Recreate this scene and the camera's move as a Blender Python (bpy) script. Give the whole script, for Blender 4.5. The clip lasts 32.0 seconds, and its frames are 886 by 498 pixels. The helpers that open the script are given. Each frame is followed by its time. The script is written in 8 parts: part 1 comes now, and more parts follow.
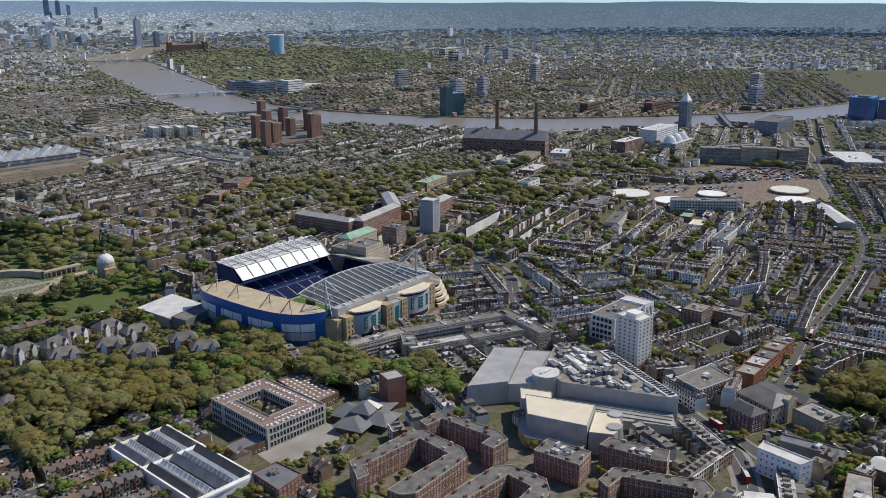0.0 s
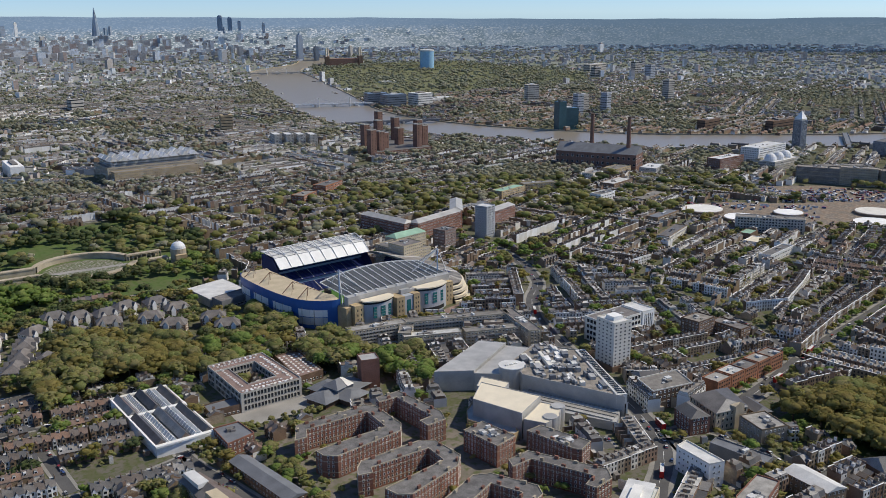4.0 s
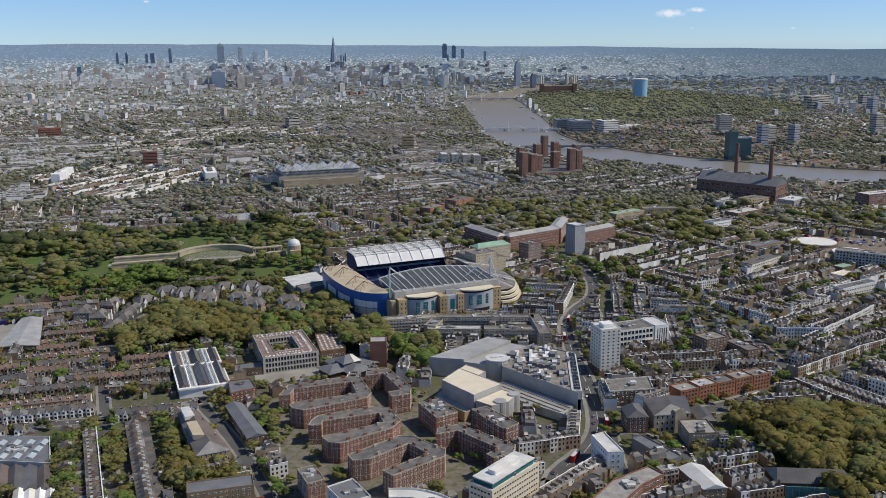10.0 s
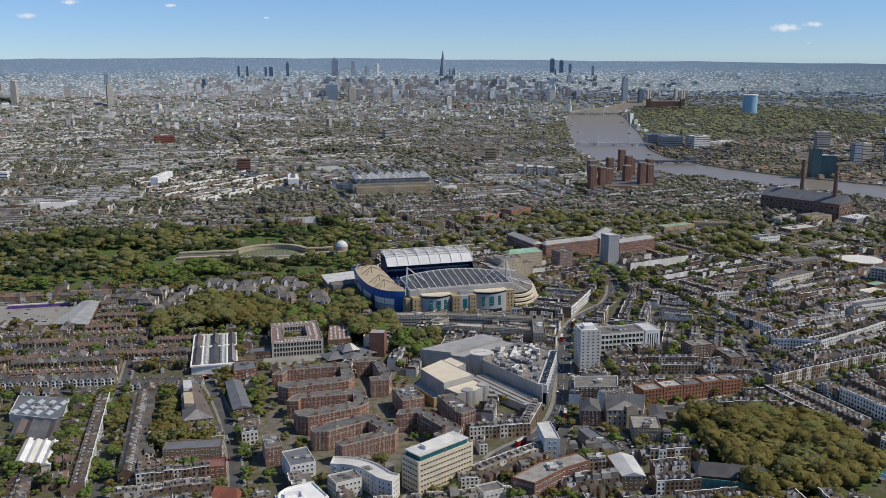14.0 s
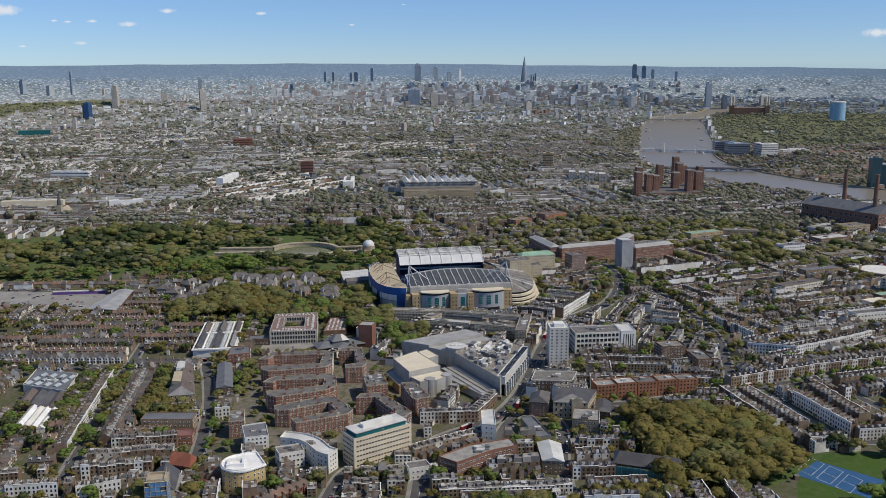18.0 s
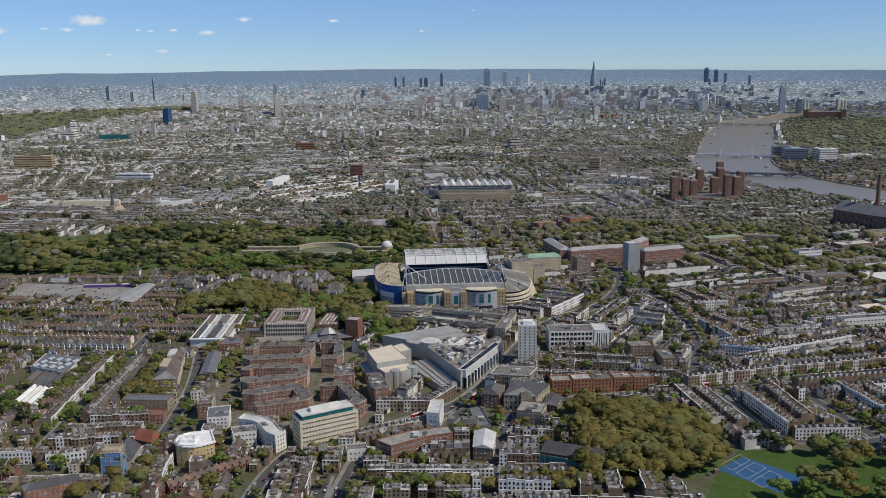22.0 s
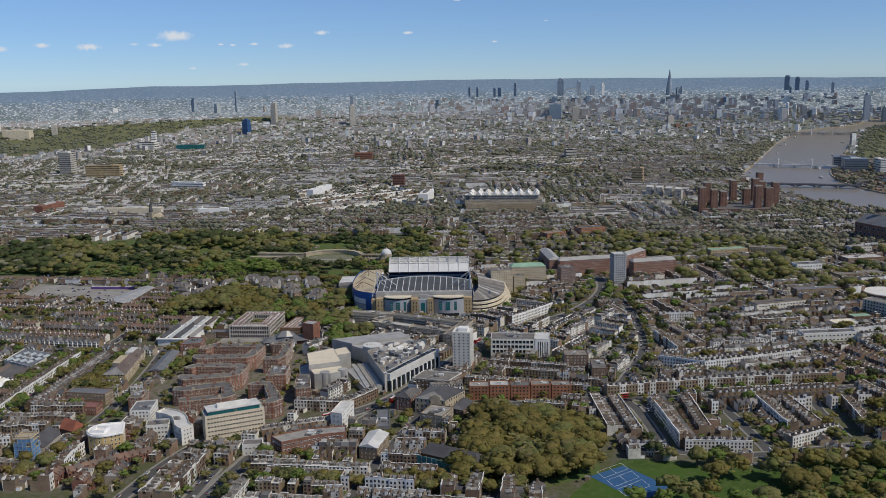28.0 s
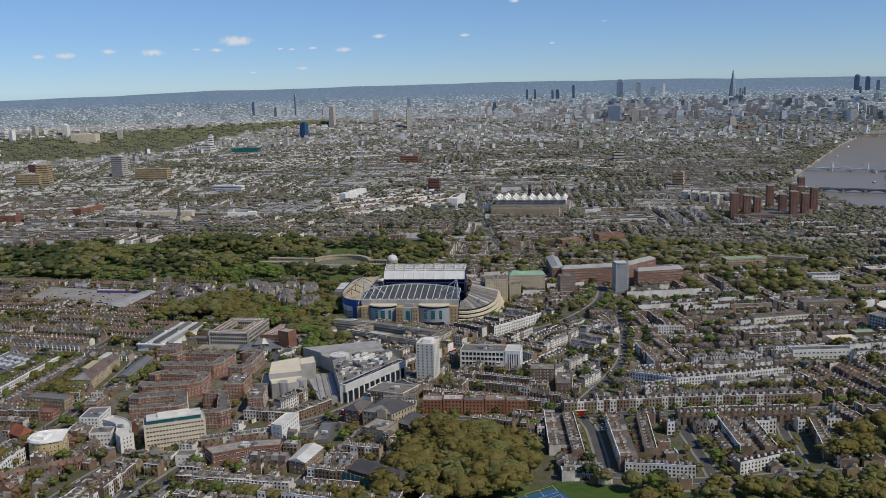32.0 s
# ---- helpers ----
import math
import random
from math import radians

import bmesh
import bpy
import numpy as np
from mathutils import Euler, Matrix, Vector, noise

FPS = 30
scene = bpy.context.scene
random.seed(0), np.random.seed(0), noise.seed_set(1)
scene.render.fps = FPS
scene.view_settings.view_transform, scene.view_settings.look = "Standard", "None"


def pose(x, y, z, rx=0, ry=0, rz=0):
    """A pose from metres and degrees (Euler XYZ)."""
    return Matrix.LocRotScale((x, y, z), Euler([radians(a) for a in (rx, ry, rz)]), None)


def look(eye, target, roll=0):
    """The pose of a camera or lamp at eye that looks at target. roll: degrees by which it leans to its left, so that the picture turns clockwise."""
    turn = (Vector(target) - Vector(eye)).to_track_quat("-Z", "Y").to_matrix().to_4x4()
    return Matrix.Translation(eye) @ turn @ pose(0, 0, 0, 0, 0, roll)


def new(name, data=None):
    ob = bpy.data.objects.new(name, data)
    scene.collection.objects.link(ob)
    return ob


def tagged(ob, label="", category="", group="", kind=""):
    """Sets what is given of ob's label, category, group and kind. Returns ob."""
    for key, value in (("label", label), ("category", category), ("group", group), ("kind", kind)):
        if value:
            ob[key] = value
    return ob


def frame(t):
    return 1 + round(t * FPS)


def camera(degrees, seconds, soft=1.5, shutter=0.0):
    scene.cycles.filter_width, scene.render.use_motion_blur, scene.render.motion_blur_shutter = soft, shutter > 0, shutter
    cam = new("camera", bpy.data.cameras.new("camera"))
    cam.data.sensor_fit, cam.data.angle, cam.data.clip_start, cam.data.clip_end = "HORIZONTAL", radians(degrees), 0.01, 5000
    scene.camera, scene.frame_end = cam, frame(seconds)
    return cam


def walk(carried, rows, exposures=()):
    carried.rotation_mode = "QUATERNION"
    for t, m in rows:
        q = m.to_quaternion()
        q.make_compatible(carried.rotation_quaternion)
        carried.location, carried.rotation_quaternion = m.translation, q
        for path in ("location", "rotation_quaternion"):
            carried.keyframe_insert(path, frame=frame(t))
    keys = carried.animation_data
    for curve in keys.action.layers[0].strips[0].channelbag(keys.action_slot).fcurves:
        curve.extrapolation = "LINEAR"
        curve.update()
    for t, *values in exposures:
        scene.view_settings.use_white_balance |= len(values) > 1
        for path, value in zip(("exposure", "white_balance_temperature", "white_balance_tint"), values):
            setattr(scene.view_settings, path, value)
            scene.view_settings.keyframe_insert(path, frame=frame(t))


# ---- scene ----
# ---------------------------------------------------------------- camera
cam = camera(52.2, 32.0, soft=0.8)
METRES, EYE, TILT, LEAN, TURN = 950.0, 263.0, -5.4, -4.5, -40.8
ROWS = [
    (0.0, 0.0, 0.0, 0.0, -0.9, -10.37, 4.94),
    (0.5, 0.0171, -0.0057, -0.0018, 0.57, -10.12, 4.72),
    (1.0, 0.0357, -0.0116, -0.0043, 2.08, -9.83, 4.54),
    (1.5, 0.0529, -0.0168, -0.0067, 3.37, -9.61, 4.39),
    (2.0, 0.0713, -0.022, -0.0091, 4.69, -9.41, 4.27),
    (2.5, 0.0883, -0.0268, -0.0113, 6.0, -9.17, 4.07),
    (3.0, 0.1067, -0.032, -0.0135, 7.47, -8.92, 3.92),
    (3.5, 0.1237, -0.0366, -0.0153, 8.74, -8.73, 3.95),
    (5.5, 0.1941, -0.0528, -0.0219, 13.7, -7.96, 3.63),
    (6.0, 0.212, -0.0563, -0.0237, 14.99, -7.76, 3.45),
    (6.5, 0.2288, -0.0592, -0.0255, 16.22, -7.59, 3.3),
    (7.0, 0.2467, -0.0621, -0.0273, 17.63, -7.37, 3.09),
    (7.5, 0.263, -0.0643, -0.0288, 18.87, -7.18, 2.9),
    (8.0, 0.2805, -0.0664, -0.0302, 20.25, -6.98, 2.7),
    (8.5, 0.2969, -0.0679, -0.0318, 21.55, -6.74, 2.55),
    (9.0, 0.3144, -0.0693, -0.033, 22.95, -6.5, 2.38),
    (9.5, 0.3302, -0.0706, -0.0346, 24.19, -6.26, 2.21),
    (10.0, 0.3474, -0.0716, -0.036, 25.46, -6.03, 2.03),
    (10.5, 0.3633, -0.0721, -0.0374, 26.57, -5.82, 1.85),
    (11.0, 0.3801, -0.0723, -0.0387, 27.58, -5.66, 1.7),
    (11.5, 0.3957, -0.0721, -0.0399, 28.49, -5.53, 1.58),
    (12.0, 0.4123, -0.0718, -0.041, 29.45, -5.4, 1.45),
    (12.5, 0.4274, -0.0711, -0.0422, 30.35, -5.26, 1.32),
    (13.0, 0.4438, -0.07, -0.0431, 31.39, -5.14, 1.17),
    (13.5, 0.459, -0.0685, -0.0437, 32.36, -5.06, 1.06),
    (14.0, 0.4755, -0.067, -0.045, 33.38, -4.96, 0.93),
    (14.5, 0.4904, -0.0654, -0.0457, 34.31, -4.9, 0.78),
    (16.5, 0.5518, -0.0565, -0.0463, 37.69, -4.72, 0.38),
    (17.0, 0.5672, -0.0533, -0.0465, 38.42, -4.67, 0.31),
    (17.5, 0.5808, -0.0498, -0.0465, 39.0, -4.65, 0.25),
    (18.0, 0.5955, -0.0458, -0.0465, 39.64, -4.62, 0.18),
    (18.5, 0.6091, -0.0417, -0.0465, 40.17, -4.59, 0.17),
    (19.0, 0.6234, -0.0371, -0.0466, 40.84, -4.56, 0.16),
    (19.5, 0.6366, -0.0326, -0.0467, 41.49, -4.52, 0.15),
    (20.0, 0.6507, -0.0275, -0.0467, 42.23, -4.49, 0.13),
    (20.5, 0.6635, -0.0225, -0.0468, 42.93, -4.47, 0.08),
    (21.0, 0.6774, -0.017, -0.0471, 43.74, -4.43, 0.0),
    (21.5, 0.6902, -0.0117, -0.0474, 44.46, -4.39, -0.08),
    (22.0, 0.7037, -0.0055, -0.0478, 45.14, -4.35, -0.12),
    (22.5, 0.7161, 0.0003, -0.0482, 45.74, -4.31, -0.14),
    (23.0, 0.7293, 0.007, -0.0487, 46.34, -4.27, -0.16),
    (23.5, 0.7412, 0.0133, -0.049, 46.92, -4.24, -0.15),
    (24.0, 0.7538, 0.0206, -0.0495, 47.61, -4.2, -0.16),
    (24.5, 0.765, 0.0278, -0.0498, 48.15, -4.17, -0.2),
    (25.0, 0.7765, 0.0361, -0.0499, 48.56, -4.14, -0.22),
    (25.5, 0.7867, 0.0443, -0.0497, 48.98, -4.09, -0.23),
    (27.5, 0.823, 0.0842, -0.047, 50.9, -3.85, -0.37),
    (28.0, 0.8314, 0.0954, -0.046, 51.52, -3.8, -0.37),
    (28.5, 0.8384, 0.1063, -0.0451, 52.0, -3.78, -0.36),
    (29.0, 0.8455, 0.1184, -0.0442, 52.54, -3.79, -0.36),
    (29.5, 0.8518, 0.1298, -0.0433, 53.1, -3.78, -0.37),
    (30.0, 0.8583, 0.1426, -0.0424, 53.66, -3.77, -0.42),
    (30.5, 0.8639, 0.1547, -0.0416, 54.13, -3.76, -0.44),
    (31.0, 0.8697, 0.168, -0.0406, 54.75, -3.74, -0.45),
    (31.5, 0.8749, 0.1805, -0.0397, 55.46, -3.73, -0.47),
    (32.0, 0.8804, 0.1943, -0.0386, 56.31, -3.74, -0.51),
]
walk(cam, [(t, pose(0, 0, EYE, TILT, LEAN, TURN) @ pose(METRES * x, METRES * y, METRES * z, 90 + pitch, roll, yaw)) for t, x, y, z, yaw, pitch, roll in ROWS],
     exposures=[(0, 0.17, 6300, 10), (7, 0.13, 6300, 10), (13, -0.02, 6300, 10), (20, -0.12, 6300, 10), (32, -0.27, 6300, 10)])

# ---------------------------------------------------------------- sky and sun
SUN_FROM = Vector((0.95, -0.31, 0.0)).normalized()
SUN_HIGH = radians(49)
world = bpy.data.worlds.new("sky")
scene.world = world
world.use_nodes = True
wn = world.node_tree.nodes
sky = wn.new("ShaderNodeTexSky")
sky.sky_type, sky.sun_disc = "NISHITA", False
sky.sun_elevation, sky.sun_rotation = SUN_HIGH, math.atan2(SUN_FROM.x, SUN_FROM.y)
sky.altitude, sky.air_density, sky.dust_density, sky.ozone_density = 1800, 0.72, 0.2, 4.5
tint = wn.new("ShaderNodeVectorMath")
tint.operation, tint.inputs[1].default_value = "MULTIPLY", (0.93, 0.97, 1.01)
world.node_tree.links.new(sky.outputs[0], tint.inputs[0])
# town haze dulls the sky towards the horizon, all round
rise, part_z, fade, veil = wn.new("ShaderNodeTexCoord"), wn.new("ShaderNodeSeparateXYZ"), wn.new("ShaderNodeMapRange"), wn.new("ShaderNodeMix")
veil.data_type = "RGBA"
fade.inputs[1].default_value, fade.inputs[2].default_value, fade.interpolation_type = -0.02, 0.20, "SMOOTHSTEP"
veil.inputs[6].default_value, veil.inputs[7].default_value = (0.66, 0.70, 0.76, 1), (1.05, 1.03, 1.0, 1)
dull = wn.new("ShaderNodeVectorMath")
dull.operation = "MULTIPLY"
for a_, b_ in ((rise.outputs["Generated"], part_z.inputs[0]), (part_z.outputs[2], fade.inputs[0]), (fade.outputs[0], veil.inputs[0]), (tint.outputs[0], dull.inputs[0]), (veil.outputs[2], dull.inputs[1]), (dull.outputs[0], wn["Background"].inputs[0])):
    world.node_tree.links.new(a_, b_)
wn["Background"].inputs[1].default_value = 0.131
sun = new("sun", bpy.data.lights.new("sun", "SUN"))
sun.data.energy, sun.data.angle, sun.data.color = 3.5, radians(0.55), (1.0, 0.90, 0.73)
sun.matrix_world = look((SUN_FROM * math.cos(SUN_HIGH) + Vector((0, 0, math.sin(SUN_HIGH)))) * 500, (0, 0, 0))

# ---------------------------------------------------------------- far places drawn in
# The lens sees 5 km; ground beyond NEAR is drawn in towards the middle of the flight so that it keeps its direction.
MID = np.array((390.0, -330.0, 266.0))
NEAR, REACH = 3900.0, 880.0


def drawn_in(v):
    """Places (n, 3) in the true plan, to places in the scene."""
    v = np.asarray(v, float).reshape(-1, 3)
    r = np.maximum(np.hypot(v[:, 0] - MID[0], v[:, 1] - MID[1]), 1.0)
    k = np.where(r > NEAR, (NEAR + REACH * (1 - np.exp(-np.maximum(r - NEAR, 0) / REACH))) / r, 1.0)
    return MID + (v - MID) * k[:, None]


def shrink(x, y):
    r = math.hypot(x - MID[0], y - MID[1])
    return (NEAR + REACH * (1 - math.exp(-(r - NEAR) / REACH))) / r if r > NEAR else 1.0


# ---------------------------------------------------------------- materials
def material(name, colour, rough=0.85, spread=0.0, shades=(), grain=0.25, size=0.6, stain=0.3, stain_size=9.0, bump=0.15,
             metal=0.0, spec=0.3, sub=0.0):
    """Procedural surface: grain and stains at two scales, pieces told apart by island and by object."""
    m = bpy.data.materials.new(name)
    m.use_nodes = True
    nt = m.node_tree
    n, ln = nt.nodes, nt.links.new
    b = n["Principled BSDF"]
    b.inputs["Roughness"].default_value, b.inputs["Metallic"].default_value = rough, metal
    b.inputs["Specular IOR Level"].default_value = spec
    at = n.new("ShaderNodeNewGeometry")
    tex = n.new("ShaderNodeTexCoord")
    if shades:
        info = n.new("ShaderNodeObjectInfo")
        add = n.new("ShaderNodeMath")
        add.operation = "ADD"
        ln(at.outputs["Random Per Island"], add.inputs[0]), ln(info.outputs["Random"], add.inputs[1])
        fr = n.new("ShaderNodeMath")
        fr.operation = "FRACT"
        ln(add.outputs[0], fr.inputs[0])
        ramp = n.new("ShaderNodeValToRGB")
        ramp.color_ramp.interpolation = "CONSTANT"
        el = ramp.color_ramp.elements
        cols = (colour, *shades)
        for i, c in enumerate(cols):
            e = el[0] if i == 0 else el[1] if i == 1 else el.new(i / len(cols))
            e.position, e.color = i / len(cols), (*c, 1)
        ln(fr.outputs[0], ramp.inputs[0])
        base = ramp.outputs[0]
    else:
        rgb = n.new("ShaderNodeRGB")
        rgb.outputs[0].default_value = (*colour, 1)
        base = rgb.outputs[0]
    for k, sc, det in ((grain, 1 / size, 3), (stain, 1 / stain_size, 4)):
        t = n.new("ShaderNodeTexNoise")
        t.inputs["Scale"].default_value, t.inputs["Detail"].default_value = sc, det
        ln(at.outputs["Position"] if not sub else tex.outputs["Object"], t.inputs["Vector"])
        mr = n.new("ShaderNodeMapRange")
        mr.inputs[1].default_value, mr.inputs[2].default_value = 0.25, 0.75
        mr.inputs[3].default_value, mr.inputs[4].default_value = 1 - k, 1 + k
        ln(t.outputs["Fac"], mr.inputs[0])
        mul = n.new("ShaderNodeVectorMath")
        mul.operation = "SCALE"
        ln(base, mul.inputs[0]), ln(mr.outputs[0], mul.inputs["Scale"])
        base = mul.outputs[0]
        if bump and sc > 1 / stain_size + 1e-9:
            bp = n.new("ShaderNodeBump")
            bp.inputs["Strength"].default_value, bp.inputs["Distance"].default_value = bump, 0.1
            ln(t.outputs["Fac"], bp.inputs["Height"]), ln(bp.outputs[0], b.inputs["Normal"])
    ln(base, b.inputs["Base Color"])
    return m


def mottled(name, a, b_, c, size=30.0, fine=4.0, rough=0.95):
    """Ground of three colours that mingle in patches of two sizes."""
    m = bpy.data.materials.new(name)
    m.use_nodes = True
    nt = m.node_tree
    n, ln = nt.nodes, nt.links.new
    bs = n["Principled BSDF"]
    bs.inputs["Roughness"].default_value, bs.inputs["Specular IOR Level"].default_value = rough, 0.15
    at = n.new("ShaderNodeNewGeometry")
    base = None
    for sc, lo, hi, col in ((1 / size, 0.42, 0.58, b_), (1 / fine, 0.48, 0.62, c)):
        t = n.new("ShaderNodeTexNoise")
        t.inputs["Scale"].default_value, t.inputs["Detail"].default_value = sc, 4
        ln(at.outputs["Position"], t.inputs["Vector"])
        mr = n.new("ShaderNodeMapRange")
        mr.inputs[1].default_value, mr.inputs[2].default_value = lo, hi
        ln(t.outputs["Fac"], mr.inputs[0])
        mix = n.new("ShaderNodeMix")
        mix.data_type = "RGBA"
        ln(mr.outputs[0], mix.inputs["Factor"])
        if base is None:
            mix.inputs["A"].default_value = (*a, 1)
            mix.inputs[6].default_value = (*a, 1)
        else:
            ln(base, mix.inputs[6])
        mix.inputs[7].default_value = (*col, 1)
        base = mix.outputs[2]
    ln(base, bs.inputs["Base Color"])
    return m


def leafy(m, share=0.42):
    """Lets sunlight through the leaves."""
    n, ln = m.node_tree.nodes, m.node_tree.links.new
    b = n["Principled BSDF"]
    tr, mix = n.new("ShaderNodeBsdfTranslucent"), n.new("ShaderNodeMixShader")
    mix.inputs[0].default_value = share
    ln(b.inputs["Base Color"].links[0].from_socket, tr.inputs[0])
    ln(b.outputs[0], mix.inputs[1]), ln(tr.outputs[0], mix.inputs[2]), ln(mix.outputs[0], n["Material Output"].inputs[0])
    return m


M = {}
M["stock"] = material("stock_brick", (0.27, 0.205, 0.135), 0.9, shades=((0.24, 0.18, 0.12), (0.31, 0.25, 0.18), (0.19, 0.13, 0.09), (0.66, 0.63, 0.57), (0.26, 0.18, 0.13), (0.21, 0.155, 0.11), (0.34, 0.29, 0.23), (0.22, 0.15, 0.105)))
M["red"] = material("red_brick", (0.225, 0.108, 0.078), 0.9, shades=((0.25, 0.117, 0.08), (0.20, 0.10, 0.074), (0.23, 0.122, 0.088)))
M["yellowstone"] = material("yellow_stone", (0.56, 0.41, 0.19), 0.85, grain=0.1, stain=0.18)
M["orange"] = material("orange_brick", (0.33, 0.15, 0.085), 0.9, shades=((0.29, 0.135, 0.08),))
M["buff"] = material("buff_brick", (0.46, 0.35, 0.20), 0.9, shades=((0.42, 0.32, 0.19),))
M["brown"] = material("brown_brick", (0.17, 0.11, 0.075), 0.9, shades=((0.20, 0.13, 0.09), (0.15, 0.10, 0.07)))
M["white"] = material("white_stucco", (0.80, 0.79, 0.76), 0.75, shades=((0.72, 0.70, 0.65), (0.82, 0.81, 0.79), (0.68, 0.65, 0.58)), grain=0.06, stain=0.12)
M["cream"] = material("cream_render", (0.66, 0.58, 0.44), 0.8, grain=0.08, stain=0.15)
M["slate"] = material("slate_roof", (0.115, 0.11, 0.108), 0.6, shades=((0.15, 0.138, 0.128), (0.088, 0.086, 0.09), (0.155, 0.12, 0.10), (0.25, 0.24, 0.23), (0.12, 0.10, 0.088), (0.10, 0.098, 0.10)), size=0.5)
M["tile"] = material("clay_tile_roof", (0.19, 0.13, 0.10), 0.85, shades=((0.165, 0.12, 0.098), (0.155, 0.13, 0.115), (0.21, 0.135, 0.10)), size=0.5)
M["flat"] = material("felt_flat_roof", (0.22, 0.205, 0.185), 0.85, shades=((0.31, 0.295, 0.27), (0.15, 0.145, 0.14), (0.25, 0.225, 0.195), (0.50, 0.49, 0.465), (0.18, 0.165, 0.155), (0.20, 0.185, 0.165)), stain=0.35, stain_size=5)
M["pale"] = material("pale_metal_roof", (0.62, 0.61, 0.58), 0.5, grain=0.1, stain=0.2)
M["grey"] = material("grey_metal_cladding", (0.41, 0.40, 0.38), 0.5, grain=0.1, stain=0.2, metal=0.1)
M["greydark"] = material("dark_grey_roof", (0.17, 0.175, 0.185), 0.6, grain=0.12, stain=0.2)
M["villaroof"] = material("grey_brown_slate", (0.16, 0.145, 0.135), 0.75, shades=((0.185, 0.165, 0.15), (0.14, 0.13, 0.125)), grain=0.2, stain=0.3, stain_size=5)
M["concrete"] = material("pale_concrete", (0.46, 0.43, 0.38), 0.85, grain=0.1, stain=0.2)
M["stone"] = material("weathered_stone", (0.40, 0.34, 0.25), 0.85, grain=0.15, stain=0.25)
M["sand"] = material("sand_coloured_roof", (0.50, 0.42, 0.29), 0.85, grain=0.08, stain=0.15)
M["creamroof"] = material("cream_membrane_roof", (0.72, 0.64, 0.49), 0.7, grain=0.05, stain=0.08)
M["copper"] = material("green_copper_roof", (0.27, 0.42, 0.31), 0.7, grain=0.1, stain=0.2)
M["blue"] = material("blue_steel_cladding", (0.028, 0.105, 0.34), 0.4, grain=0.06, stain=0.12)
M["bluedark"] = material("dark_blue_seats", (0.012, 0.022, 0.10), 0.6, grain=0.3, stain=0.2)
M["bluepale"] = material("pale_blue_grey_cladding", (0.38, 0.40, 0.43), 0.5, grain=0.05, stain=0.1)
M["steel"] = material("white_painted_steel", (0.68, 0.68, 0.67), 0.4, grain=0.05, stain=0.1)
M["bluesteel"] = material("blue_grey_steel", (0.30, 0.40, 0.55), 0.4, grain=0.05, stain=0.08)
M["glass"] = material("dark_window_glass", (0.025, 0.03, 0.034), 0.22, grain=0.1, stain=0.1, bump=0.0, spec=0.3)
M["glassroof"] = material("grey_glazed_roof", (0.085, 0.09, 0.092), 0.5, grain=0.12, stain=0.25, bump=0.0, spec=0.3)
M["teal"] = material("teal_window_glass", (0.02, 0.13, 0.14), 0.12, grain=0.1, stain=0.1, bump=0.0, spec=0.6)
M["skylight"] = material("pale_patent_glazing", (0.42, 0.46, 0.48), 0.25, grain=0.1, stain=0.15, bump=0.05, spec=0.6)
M["asphalt"] = material("asphalt", (0.095, 0.093, 0.092), 0.85, grain=0.15, stain=0.25, stain_size=14)
M["paving"] = material("grey_paving", (0.25, 0.24, 0.22), 0.9, grain=0.12, stain=0.2)
M["paleyard"] = material("pale_tarmac_yard", (0.30, 0.285, 0.26), 0.9, grain=0.1, stain=0.2, stain_size=18)
M["line"] = material("white_road_paint", (0.70, 0.70, 0.68), 0.7, grain=0.1, stain=0.1)
M["court"] = material("blue_court_surface", (0.035, 0.11, 0.25), 0.8, grain=0.06, stain=0.1)
M["pitch"] = material("mown_pitch_grass", (0.07, 0.15, 0.03), 0.95, grain=0.15, stain=0.1)
M["lawn"] = mottled("park_grass", (0.062, 0.112, 0.022), (0.054, 0.098, 0.022), (0.078, 0.118, 0.035), 40, 6)
M["garden"] = mottled("gardens_and_yards", (0.105, 0.107, 0.058), (0.14, 0.127, 0.105), (0.085, 0.10, 0.04), 12, 3.2)
M["cemetery"] = mottled("cemetery_grass", (0.095, 0.14, 0.042), (0.115, 0.13, 0.055), (0.082, 0.122, 0.034), 30, 5)
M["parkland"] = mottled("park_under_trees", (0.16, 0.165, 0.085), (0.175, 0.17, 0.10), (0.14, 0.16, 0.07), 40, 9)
M["earth"] = mottled("bare_earth_and_ballast", (0.20, 0.155, 0.115), (0.155, 0.12, 0.095), (0.26, 0.205, 0.155), 18, 4)
M["tealdark"] = material("dark_sea_green_glass", (0.035, 0.085, 0.105), 0.2, grain=0.1, stain=0.15, bump=0.0, spec=0.6)
M["siteearth"] = mottled("brown_site_earth", (0.22, 0.165, 0.12), (0.17, 0.15, 0.125), (0.30, 0.245, 0.19), 14, 4)
M["courtyard"] = mottled("worn_court_tarmac", (0.16, 0.145, 0.12), (0.20, 0.175, 0.15), (0.11, 0.12, 0.06), 9, 5)
M["harbourblue"] = material("blue_grey_glass_offices", (0.14, 0.17, 0.21), 0.3, grain=0.08, stain=0.12, spec=0.5)
# far ground colour, paled and greyed to paint in haze
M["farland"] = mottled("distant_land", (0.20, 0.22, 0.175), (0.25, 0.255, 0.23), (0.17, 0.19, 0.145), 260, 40)
